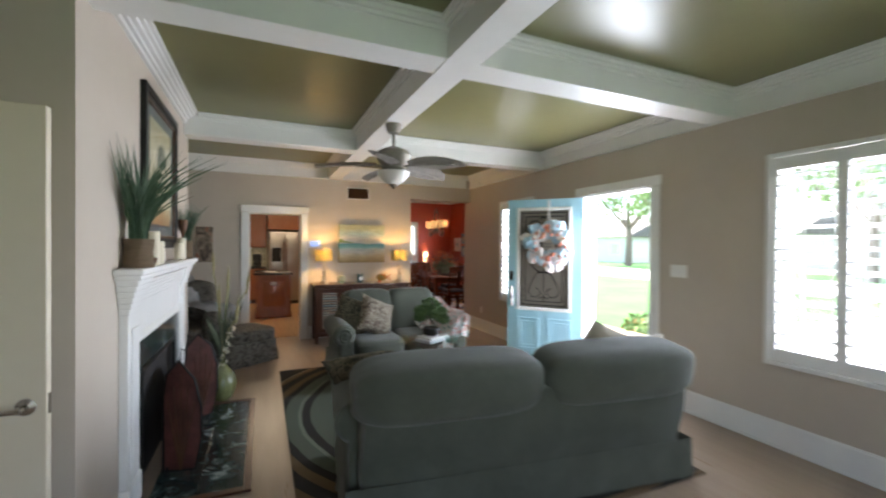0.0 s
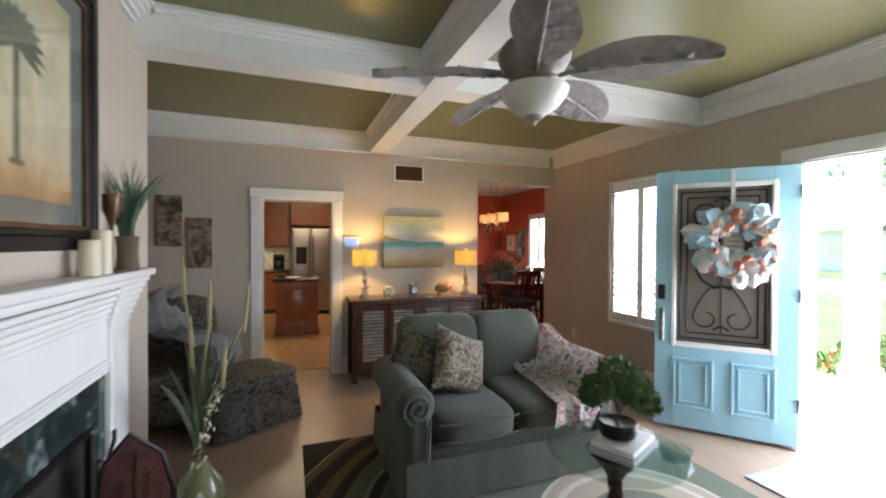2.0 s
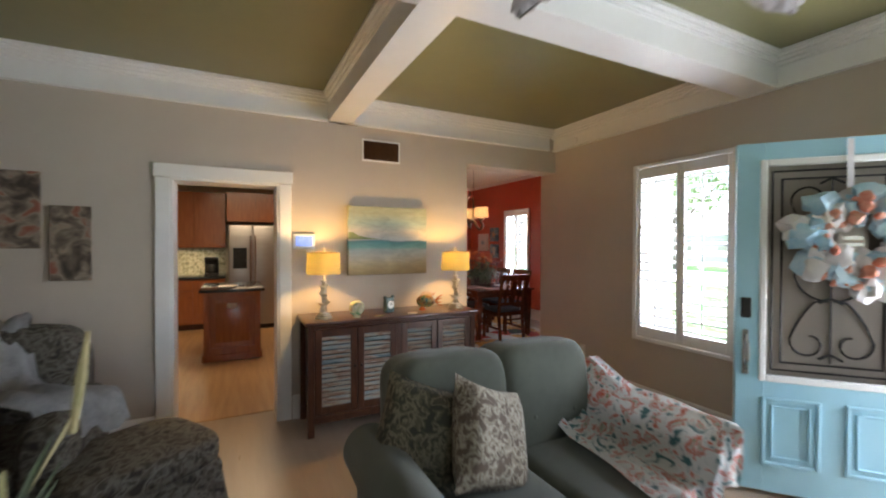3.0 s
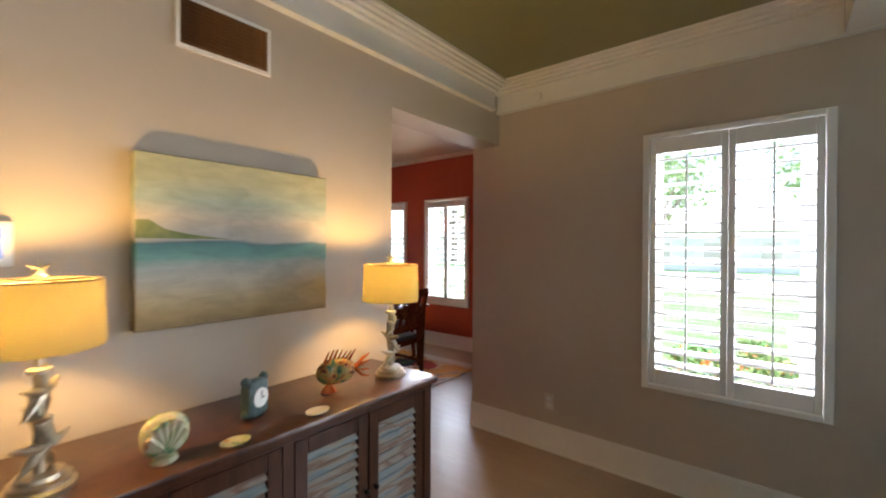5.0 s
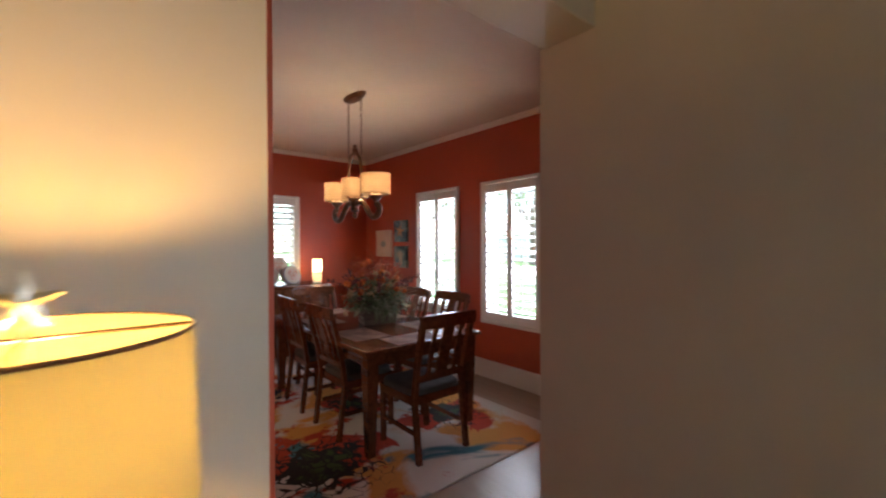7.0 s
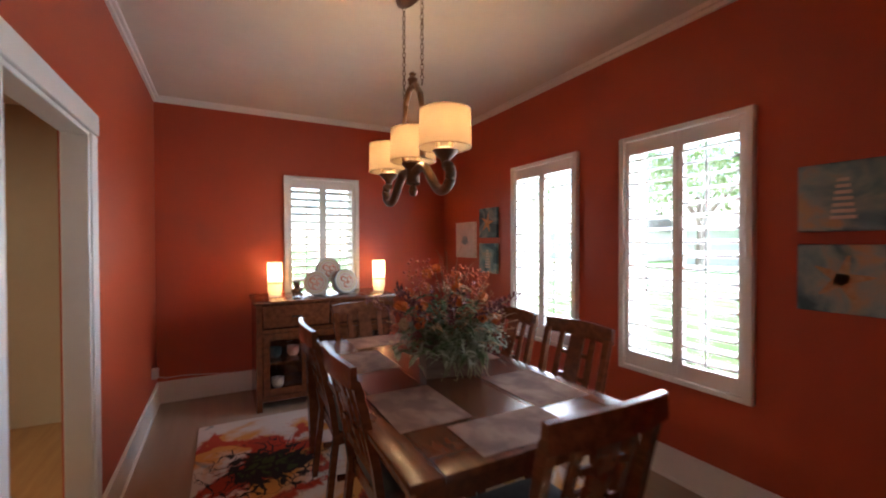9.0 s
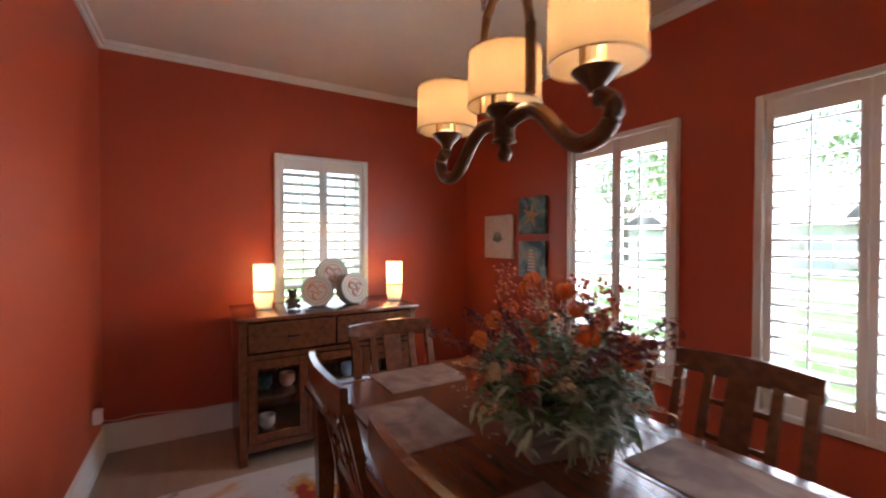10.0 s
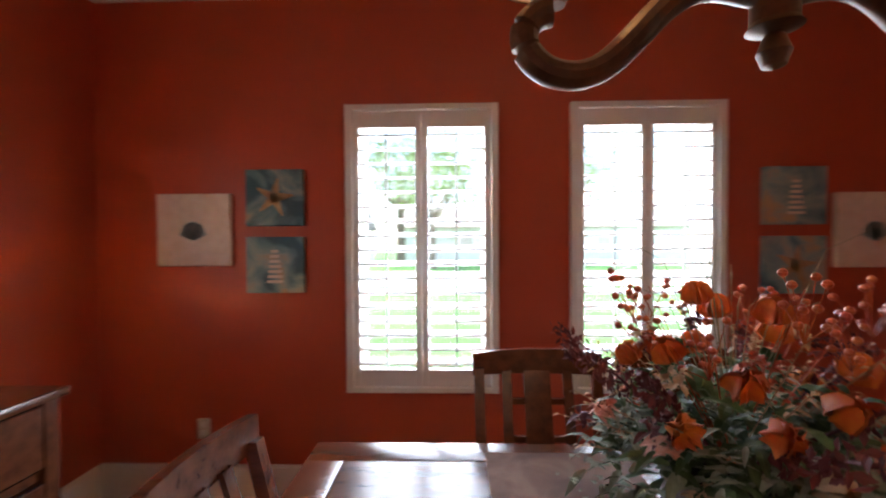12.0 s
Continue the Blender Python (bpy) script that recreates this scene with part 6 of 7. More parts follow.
M_SPLASH = ramp_mat("mosaic_backsplash", [(0.40, (0.22, 0.20, 0.13)), (0.50, (0.42, 0.38, 0.26)), (0.60, (0.55, 0.50, 0.36))], scale=24, detail=1, rough=0.3)
spl = thing("backsplash", pose(-1.35, 11.935, 0.912), "cream and olive mosaic tile backsplash", "tiles")
tm = finish("tile", B().box(0.002, 0.070, -0.006, 0.004, 0.002, 0.078, 0.002, 1), M_SPLASH, 0)
for i in range(20):
    for j in range(6):
        share("tile", tm, spl, pose(0.0725 * i, 0, 0.08 * j))
fg = thing("refrigerator", pose(0.15, 11.02, 0.006), "stainless steel side-by-side refrigerator", "refrigerator")
part("body", B().box(0, 0.84, 0.04, 0.88, 0.03, 1.78, 0.008, 2), M_STEEL, fg)
for x0, x1 in ((0.0, 0.37), (0.376, 0.84)):
    part("door", B().box(x0, x1, -0.02, 0.04, 0.08, 1.785, 0.015, 3), M_STEEL, fg)
for x in (0.335, 0.41):
    part("handle", B().tube([(x, -0.02, 0.55), (x, -0.065, 0.60), (x, -0.065, 1.55), (x, -0.02, 1.60)], 0.011, 8), M_CHROME, fg)
part("dispenser", B().box(0.07, 0.28, -0.026, -0.018, 1.05, 1.40, 0.004, 1), M_BLACK, fg, "black water dispenser")
part("kick_plate", B().box(0.02, 0.82, 0.02, 0.04, 0.0, 0.075), M_BLACK, fg)
isl = thing("kitchen_island", pose(-0.12, 9.05, 0.006), "maple kitchen island with a raised panel end", "island")
b = B().box(0.02, 0.66, 0.02, 1.0, 0.09, 0.86, 0.003, 1)
for xa, xb, za, zb in ((0.02, 0.09, 0.09, 0.86), (0.59, 0.66, 0.09, 0.86), (0.09, 0.59, 0.09, 0.17), (0.09, 0.59, 0.78, 0.86)):
    b.box(xa, xb, 0.004, 0.02, za, zb, 0.003, 1)
b.box(0.15, 0.53, 0.008, 0.02, 0.23, 0.72, 0.006, 2)
part("body", b, M_OAK, isl)
part("plinth", B().box(0.0, 0.68, 0.0, 1.0, 0.0, 0.09, 0.006, 1), M_OAK, isl)
part("worktop", B().box(-0.03, 0.71, -0.03, 1.05, 0.862, 0.90, 0.008, 2), M_GRANITE, isl, "black granite worktop")
part("outlet", B().box(0.28, 0.39, 0.0, 0.008, 0.66, 0.72, 0.002, 1), M_SHELL, isl)
cm = thing("coffee_maker", pose(-0.12, 11.55, 0.912), "black coffee maker on the worktop", "coffee maker")
part("body", B().box(-0.11, 0.11, 0.06, 0.2, 0, 0.33, 0.02, 2).box(-0.11, 0.11, -0.12, 0.06, 0.24, 0.33, 0.02, 2).box(-0.11, 0.11, -0.12, 0.06, 0, 0.04, 0.01, 2), M_BLACK, cm)
part("carafe", B().lathe([(0.05, 0.04), (0.075, 0.09), (0.07, 0.16), (0.05, 0.2)], (0, -0.04, 0), 20), M_GRANITE, cm)
cl = thing("ceiling_light", pose(0.4, 9.6, 2.6), "round kitchen ceiling light", "ceiling light")
part("rim", B().lathe([(0.2, -0.03), (0.21, 0.0)], seg=30), M_CHROME, cl)
kp = thing("serving_plate", pose(0.16, 9.3, 0.908), "pale plate on the island", "plate")
part("plate", B().lathe([(0.06, 0), (0.12, 0.015), (0.122, 0.018), (0.06, 0.006), (0, 0.005)], seg=26), M_SHELL, kp)

# ---------------- dining room ----------------
def rug_dining():
    m = bpy.data.materials.new("splashed_colour_rug")
    m.use_nodes = True
    nt = m.node_tree
    bs = nt.nodes["Principled BSDF"]
    bs.inputs["Roughness"].default_value = 0.95
    co = nt.nodes.new("ShaderNodeTexCoord")

    def noise_(scale, detail, dist, off):
        mp, n = nt.nodes.new("ShaderNodeMapping"), nt.nodes.new("ShaderNodeTexNoise")
        mp.inputs["Location"].default_value = off
        n.inputs["Scale"].default_value, n.inputs["Detail"].default_value, n.inputs["Distortion"].default_value = scale, detail, dist
        nt.links.new(co.outputs["Object"], mp.inputs["Vector"])
        nt.links.new(mp.outputs["Vector"], n.inputs["Vector"])
        return n.outputs["Fac"]

    def over(base, colour, fac, lo, hi):
        r, mx = nt.nodes.new("ShaderNodeMapRange"), nt.nodes.new("ShaderNodeMix")
        r.inputs["From Min"].default_value, r.inputs["From Max"].default_value = lo, hi
        nt.links.new(fac, r.inputs["Value"])
        mx.data_type = 'RGBA'
        if isinstance(base, tuple):
            mx.inputs["A"].default_value = (*base, 1)
        else:
            nt.links.new(base, mx.inputs["A"])
        mx.inputs["B"].default_value = (*colour, 1)
        nt.links.new(r.outputs["Result"], mx.inputs["Factor"])
        return mx.outputs["Result"]

    def math_(op, a, b):
        n = nt.nodes.new("ShaderNodeMath")
        n.operation = op
        for k, v in enumerate((a, b)):
            if isinstance(v, (int, float)):
                n.inputs[k].default_value = v
            else:
                nt.links.new(v, n.inputs[k])
        return n.outputs[0]

    # painted bursts round several centres
    burst = None
    for cx, cy, size in ((3.27, 10.38, 1.0), (3.28, 8.72, 1.1), (4.5, 8.85, 0.8), (4.45, 10.2, 1.0), (3.95, 9.6, 0.7)):
        sub, ln = nt.nodes.new("ShaderNodeVectorMath"), nt.nodes.new("ShaderNodeVectorMath")
        sub.operation, ln.operation = 'SUBTRACT', 'LENGTH'
        sub.inputs[1].default_value = (cx, cy, 0.01)
        nt.links.new(co.outputs["Object"], sub.inputs[0])
        nt.links.new(sub.outputs[0], ln.inputs[0])
        one = math_('SUBTRACT', 0.66, math_('MULTIPLY', ln.outputs["Value"], 0.52 / size))
        burst = one if burst is None else math_('MAXIMUM', burst, one)
    rough_ = math_('ADD', burst, math_('MULTIPLY', math_('SUBTRACT', noise_(7, 8, 1.5, (2, 5, 0)), 0.5), 0.34))
    c = over((0.60, 0.57, 0.53), (0.58, 0.27, 0.06), noise_(1.5, 7, 0.6, (3, 1, 0)), 0.50, 0.56)
    c = over(c, (0.05, 0.17, 0.22), noise_(1.2, 6, 0.8, (5, 8.3, 0)), 0.57, 0.61)
    c = over(c, (0.40, 0.04, 0.015), math_('ADD', math_('MULTIPLY', rough_, 0.6), math_('MULTIPLY', noise_(2.2, 6, 0.8, (9, 4, 0)), 0.8)), 0.68, 0.71)
    c = over(c, (0.014, 0.014, 0.012), rough_, 0.53, 0.545)
    c = over(c, (0.045, 0.075, 0.02), rough_, 0.585, 0.62)
    # thin black branching splashes
    w = nt.nodes.new("ShaderNodeTexVoronoi")
    w.feature = 'DISTANCE_TO_EDGE'
    w.inputs["Scale"].default_value = 9
    mpw, nw, ad = nt.nodes.new("ShaderNodeMapping"), nt.nodes.new("ShaderNodeTexNoise"), nt.nodes.new("ShaderNodeVectorMath")
    nw.inputs["Scale"].default_value = 5
    nt.links.new(co.outputs["Object"], nw.inputs["Vector"])
    ad.operation = 'MULTIPLY_ADD'
    ad.inputs[1].default_value = (0.25, 0.25, 0)
    nt.links.new(nw.outputs["Color"], ad.inputs[0])
    nt.links.new(co.outputs["Object"], ad.inputs[2])
    nt.links.new(ad.outputs[0], w.inputs["Vector"])
    near = nt.nodes.new("ShaderNodeMath")
    near.operation = 'MULTIPLY_ADD'
    near.inputs[1].default_value = -2.6
    nt.links.new(w.outputs["Distance"], near.inputs[0])
    nt.links.new(burst, near.inputs[2])
    c = over(c, (0.015, 0.013, 0.012), near.outputs[0], 0.40, 0.42)
    nt.links.new(c, bs.inputs["Base Color"])
    pile, bp = nt.nodes.new("ShaderNodeTexNoise"), nt.nodes.new("ShaderNodeBump")
    pile.inputs["Scale"].default_value = 220
    nt.links.new(co.outputs["Object"], pile.inputs["Vector"])
    bp.inputs["Strength"].default_value = 0.5
    nt.links.new(pile.outputs["Fac"], bp.inputs["Height"])
    nt.links.new(bp.outputs["Normal"], bs.inputs["Normal"])
    return m


solo("area_rug", B().box(2.84, 4.98, 8.0, 11.24, 0.001, 0.012, 0.005, 1), rug_dining(), "white rug with splashes of orange, teal and black", "rug")

# table
TX0, TX1, TY0, TY1, TZ = 3.50, 4.60, 8.53, 10.50, 0.77
dt = thing("dining_table", pose(0, 0, 0.012), "polished cherry wood dining table with plank top", "table")
zt = TZ - 0.012
for k, (xa, xb) in enumerate(((3.62, 3.905), (3.907, 4.193), (4.195, 4.48))):
    part("plank", B().box(xa, xb, TY0 + 0.122, TY1 - 0.122, zt - 0.028, zt, 0.0025, 1), M_CHERRY, dt)
for xa, xb in ((TX0, 3.618), (4.482, TX1)):
    part("edge_board", B().box(xa, xb, TY0, TY1, zt - 0.030, zt, 0.004, 2), M_CHERRY, dt)
for ya, yb in ((TY0, TY0 + 0.12), (TY1 - 0.12, TY1)):
    part("breadboard_end", B().box(3.62, 4.48, ya, yb, zt - 0.030, zt, 0.003, 2), M_CHERRY, dt)
b = B().box(TX0 + 0.05, TX1 - 0.05, TY0 + 0.05, TY0 + 0.075, zt - 0.12, zt - 0.03).box(TX0 + 0.05, TX1 - 0.05, TY1 - 0.075, TY1 - 0.05, zt - 0.12, zt - 0.03)
b.box(TX0 + 0.05, TX0 + 0.075, TY0 + 0.075, TY1 - 0.075, zt - 0.12, zt - 0.03).box(TX1 - 0.075, TX1 - 0.05, TY0 + 0.075, TY1 - 0.075, zt - 0.12, zt - 0.03)
part("apron", b, M_CHERRY, dt)
for lx in (TX0 + 0.08, TX1 - 0.08):
    for ly in (TY0 + 0.08, TY1 - 0.08):
        b = B()
        vs = []
        for z, r_ in ((0, 0.028), (0.5, 0.042), (zt - 0.03, 0.045)):
            vs.append([b.m.verts.new((lx + a_ * r_, ly + c_ * r_, z)) for a_, c_ in ((-1, -1), (1, -1), (1, 1), (-1, 1))])
        for r0, r1 in zip(vs, vs[1:]):
            for i in range(4):
                b.m.faces.new((r0[i], r0[(i + 1) % 4], r1[(i + 1) % 4], r1[i]))
        b.m.faces.new(vs[0][::-1]), b.m.faces.new(vs[-1])
        part("leg", b, M_CHERRY, dt)


def dining_chair(m):
    """Local y points to the front; seat at 0.47."""
    root = thing("dining_chair", m, "cherry wood slat-back dining chair with dark seat", "chair", "dining chairs")
    M_SEAT = mat("grey_brown_seat_cloth", (0.05, 0.047, 0.045), 0.8, colour2=(0.08, 0.075, 0.07), scale=12, bump=0.3, bscale=120)
    part("seat", B().soft(-0.225, 0.225, -0.20, 0.235, 0.425, 0.49, 6, 8), M_SEAT, root, "dark grey padded seat")
    part("seat_frame", B().box(-0.225, 0.225, -0.205, -0.18, 0.38, 0.44).box(-0.225, 0.225, 0.205, 0.23, 0.38, 0.44).box(-0.225, -0.20, -0.18, 0.205, 0.38, 0.44).box(0.20, 0.225, -0.18, 0.205, 0.38, 0.44), M_CHERRY, root)
    def at(z):
        return -0.205 - 0.13 * max(0, (z - 0.44) / 0.6) ** 1.25
    for s in (-1, 1):
        b = B()
        prev = None
        for z in (0, 0.2, 0.42, 0.6, 0.8, 0.955):
            y = at(z) - (0.05 * (0.42 - z) / 0.42 if z < 0.42 else 0)
            w_ = 0.019
            ring = [b.m.verts.new((s * (0.215 + 0.012 * max(0, z - 0.42)) + a_ * w_, y + c_ * 0.017, z)) for a_, c_ in ((-1, -1), (1, -1), (1, 1), (-1, 1))]
            if prev:
                for i in range(4):
                    b.m.faces.new((prev[i], prev[(i + 1) % 4], ring[(i + 1) % 4], ring[i]))
            else:
                b.m.faces.new(ring[::-1])
            prev = ring
        b.m.faces.new(prev)
        part("back_post", b, M_CHERRY, root)
        part("front_leg", B().box(s * 0.205 - 0.019, s * 0.205 + 0.019, 0.192, 0.230, 0, 0.40, 0.003, 1), M_CHERRY, root)
        part("stretcher", B().box(s * 0.205 - 0.010, s * 0.205 + 0.010, -0.20, 0.20, 0.17, 0.20, 0.002, 1), M_CHERRY, root)
    # bowed top rail
    b = B()
    prev = None
    for i in range(11):
        u = i / 10 * 2 - 1
        y = at(0.985) - 0.028 * (1 - u * u)
        zt_ = 1.008 + 0.010 * (1 - u * u)
        ring = [b.m.verts.new(q) for q in ((u * 0.245, y - 0.014, 0.925), (u * 0.245, y + 0.014, 0.925), (u * 0.245, y + 0.010, zt_), (u * 0.245, y - 0.014, zt_))]
        if prev:
            for k in range(4):
                b.m.faces.new((prev[k], prev[(k + 1) % 4], ring[(k + 1) % 4], ring[k]))
        else:
            b.m.faces.new(ring[::-1])
        prev = ring
    b.m.faces.new(prev)
    part("top_rail", b, M_CHERRY, root)
    part("lower_rail", B().box(-0.2, 0.2, at(0.56) - 0.012, at(0.56) + 0.012, 0.54, 0.585, 0.003, 1), M_CHERRY, root)
    for x, w_ in ((-0.115, 0.018), (0.0, 0.050), (0.115, 0.018)):
        b = B()
        prev = None
        for z in (0.57, 0.7, 0.82, 0.94):
            y = at(z) - 0.022 * (1 - (x / 0.22) ** 2) * (z - 0.57) / 0.41
            ring = [b.m.verts.new((x + a_ * w_, y + c_ * 0.007, z)) for a_, c_ in ((-1, -1), (1, -1), (1, 1), (-1, 1))]
            if prev:
                for i in range(4):
                    b.m.faces.new((prev[i], prev[(i + 1) % 4], ring[(i + 1) % 4], ring[i]))
            prev = ring
        part("back_slat", b, M_CHERRY, root)
    for s in (-1, 1):
        for z in (0.70, 0.83):
            part("cross_piece", B().box(min(s * 0.05, s * 0.10), max(s * 0.05, s * 0.10), at(z) - 0.026, at(z) - 0.012, z - 0.012, z + 0.012, 0.002, 1), M_CHERRY, root)
    return root


c0 = dining_chair(pose(3.99, 8.555, 0.012))
for m in (pose(3.77, 9.175, 0.012, 0, 0, -90), pose(3.77, 9.875, 0.012, 0, 0, -92), pose(4.51, 9.16, 0.012, 0, 0, 91), pose(4.48, 9.72, 0.012, 0, 0, 90), pose(3.985, 10.215, 0.012, 0, 0, 180)):
    copy_thing(c0, m)

M_PLACE = ramp_mat("woven_brown_placemat", [(0.38, (0.13, 0.060, 0.036)), (0.5, (0.19, 0.098, 0.060)), (0.62, (0.25, 0.145, 0.095))], scale=9, detail=6, distort=0.6, rough=0.8)
for x0, x1, y0, y1 in ((3.60, 3.92, 8.85, 9.28), (3.60, 3.92, 9.62, 10.05), (4.22, 4.53, 8.80, 9.24), (4.22, 4.53, 9.50, 9.94), (3.82, 4.26, 10.14, 10.45), (3.78, 4.22, 8.56, 8.82)):
    solo("placemat", B().box(x0, x1, y0, y1, TZ + 0.0005, TZ + 0.004, 0.001, 1), M_PLACE, "mottled brown placemat on the table", "placemat", group="placemats")

# flower centrepiece
fc = thing("flower_arrangement", pose(4.13, 9.43, TZ + 0.001, 0, 0, -15), "autumn silk flower arrangement in a wooden box", "flowers")
M_CRATE = mat("greyed_crate_wood", (0.20, 0.15, 0.13), 0.7, colour2=(0.12, 0.085, 0.07), scale=6, stretch=(1, 1, 6), bump=0.2)
for xa, xb, ya, yb in ((-0.15, 0.15, -0.11, -0.095), (-0.15, 0.15, 0.095, 0.11), (-0.15, -0.135, -0.095, 0.095), (0.135, 0.15, -0.095, 0.095)):
    part("crate_side", B().box(xa, xb, ya, yb, 0, 0.175, 0.002, 1), M_CRATE, fc)
part("crate_base", B().box(-0.134, 0.134, -0.094, 0.094, 0.002, 0.12), M_DARKFILL, fc)
M_LEAFD = mat("silk_leaf_green", (0.035, 0.075, 0.025), 0.6, colour2=(0.10, 0.16, 0.055), scale=9)
M_FERN = mat("pale_sage_fern", (0.20, 0.24, 0.15), 0.7, colour2=(0.32, 0.36, 0.24), scale=10)
M_ORANGE = mat("orange_silk_petal", (0.58, 0.085, 0.010), 0.55, colour2=(0.66, 0.20, 0.02), scale=14)
M_BURG = mat("burgundy_sprig", (0.085, 0.016, 0.018), 0.6, colour2=(0.16, 0.03, 0.03), scale=14)
M_BERRY = mat("red_orange_berry", (0.30, 0.03, 0.012), 0.5, colour2=(0.55, 0.14, 0.03), scale=20)
M_TAN = mat("tan_silk_petal", (0.42, 0.27, 0.14), 0.65, colour2=(0.52, 0.38, 0.22), scale=14)


def blob_leaf(b, p, d, L, w):
    up = Vector((random.uniform(-0.4, 0.4), random.uniform(-0.4, 0.4), 1))
    b.blade([p, p + d * L * 0.35, p + d * L * 0.7 - Vector((0, 0, 0.15 * L)), p + d * L - Vector((0, 0, 0.35 * L))], [w * 0.3, w, w * 0.75, 0.002], up, 0.12)


def rdir(zmin=-0.1, zmax=0.9):
    an, z = random.uniform(0, 6.283), random.uniform(zmin, zmax)
    r_ = math.sqrt(max(0, 1 - z * z))
    return Vector((r_ * math.cos(an), r_ * math.sin(an), z))


C0 = Vector((0, 0, 0.18))
b = B()
for _ in range(560):
    d = rdir(-0.2, 0.95)
    blob_leaf(b, C0 + Vector((d.x * 0.27, d.y * 0.27, d.z * 0.27)) * random.uniform(0.4, 1.0), rdir(-0.3, 0.8), random.uniform(0.05, 0.10), random.uniform(0.018, 0.036))
tagged(part("green_leaves", b, M_LEAFD, fc, "dark green leaves", 0), kind="stuff")
M_SAGE = mat("dusty_sage_leaf", (0.19, 0.23, 0.16), 0.75, colour2=(0.33, 0.37, 0.28), scale=9)
b = B()
for _ in range(420):
    d = rdir(-0.35, 0.75)
    blob_leaf(b, C0 + Vector((d.x * 0.31, d.y * 0.31, d.z * 0.24)) * random.uniform(0.7, 1.0), rdir(-0.5, 0.5), random.uniform(0.035, 0.075), random.uniform(0.010, 0.022))
tagged(part("sage_leaves", b, M_SAGE, fc, "dusty sage leaves", 0), kind="stuff")
b = B()
for _ in range(46):
    d = rdir(0.0, 0.9)
    tip = C0 + Vector((d.x * 0.36, d.y * 0.36, d.z * 0.36)) * random.uniform(0.85, 1.1)
    b.tube([C0 + d * 0.12, tip], 0.0012, 4)
    for i in range(12):
        blob_leaf(b, (C0 + d * 0.2).lerp(tip, i / 11), rdir(-0.2, 0.9), 0.022, 0.008)
tagged(part("seed_sprays", b, M_TAN, fc, "dried tan seed sprays", 0), kind="stuff")
for k in range(26):
    d = rdir(0.15, 0.95)
    p = C0 + Vector((d.x * 0.31, d.y * 0.31, d.z * 0.33))
    b = B()
    for _ in range(22):
        blob_leaf(b, p + rdir(-1, 1) * 0.018, rdir(-0.4, 1), 0.028, 0.016)
    part("small_bloom", b, (M_CORAL, M_BURG, M_TAN, M_BERRY)[k % 4], fc, "small crumpled silk bloom", 0)
b = B()
for k in range(44):
    d = rdir(-0.1, 0.5)
    tip = C0 + Vector((d.x, d.y, max(-0.12, d.z * 0.6))) * random.uniform(0.30, 0.44)
    base = C0 + d * 0.1
    for i in range(9):
        t_ = i / 8
        p = base.lerp(tip, t_) + Vector((0, 0, 0.10 * math.sin(t_ * 3.14) - 0.10 * t_))
        for s in (-1, 1):
            side = Vector((-d.y, d.x, 0.2)) * s
            b.blade([p, p + (side * 0.6 + d * 0.5) * 0.075 * (1.1 - t_)], [0.014, 0.001], Vector((0, 0, 1)), 0.1)
tagged(part("fern_fronds", b, M_FERN, fc, "pale sage fern fronds", 0), kind="stuff")
for (x, y, z, r_) in ((-0.16, -0.10, 0.30, 0.048), (-0.02, -0.19, 0.33, 0.052), (0.12, -0.18, 0.26, 0.05), (-0.20, 0.05, 0.34, 0.048), (-0.10, 0.14, 0.36, 0.046), (0.04, 0.02, 0.42, 0.05), (-0.12, -0.02, 0.44, 0.045), (0.18, 0.02, 0.32, 0.05), (0.08, 0.18, 0.31, 0.048), (-0.24, -0.05, 0.22, 0.044), (0.02, -0.08, 0.38, 0.046), (-0.22, 0.14, 0.27, 0.044), (-0.18, -0.16, 0.24, 0.046), (-0.05, 0.08, 0.46, 0.042), (0.2, -0.12, 0.24, 0.044), (-0.26, 0.02, 0.29, 0.044)):
    b = B()
    z = z * 1.12 + 0.03
    ax = (Vector((x, y, z)) - C0).normalized()
    q = ax.to_track_quat('Z', 'Y').to_matrix().to_4x4()
    mm = Matrix.Translation((x, y, z)) @ q
    r_ = r_ * 0.50
    for ring, n, tilt_, L in ((0, 3, 0.08, 1.0), (1, 4, 0.22, 1.1), (2, 5, 0.42, 1.15)):
        for k in range(n):
            an = k * 2 * math.pi / n + ring * 0.6
            o = Vector((math.cos(an), math.sin(an), 0))
            b.blade([mm @ (o * r_ * (0.15 + 0.2 * ring)), mm @ (o * r_ * (0.55 + 0.25 * ring) + Vector((0, 0, r_ * 0.6 * L))), mm @ (o * r_ * (0.35 + tilt_) + Vector((0, 0, r_ * 1.5 * L))), mm @ (o * r_ * (0.1 + tilt_) + Vector((0, 0, r_ * 1.9 * L)))], [r_ * 0.6, r_ * 1.5, r_ * 1.3, r_ * 0.3], mm.to_3x3() @ -o, -0.22)
    part("orange_flower", b, M_ORANGE if random.random() > 0.15 else M_TAN, fc, "orange silk bloom", 60)
for k in range(9):
    an = k * 0.7 + 0.3
    d = Vector((math.cos(an), math.sin(an), random.uniform(0.45, 0.8)))
    tip = C0 + d * random.uniform(0.34, 0.46)
    b = B().tube([C0 + d * 0.1, C0 + d * 0.24 + Vector((0, 0, 0.02)), tip], [0.004, 0.003, 0.002], 5)
    for i in range(16):
        t_ = i / 15
        leaf_cloud(b, (C0 + d * 0.22).lerp(tip, t_), (0.026, 0.026, 0.026), 5, 0.014)
    part("burgundy_sprig", b, M_BURG, fc, "burgundy sprig", 0)
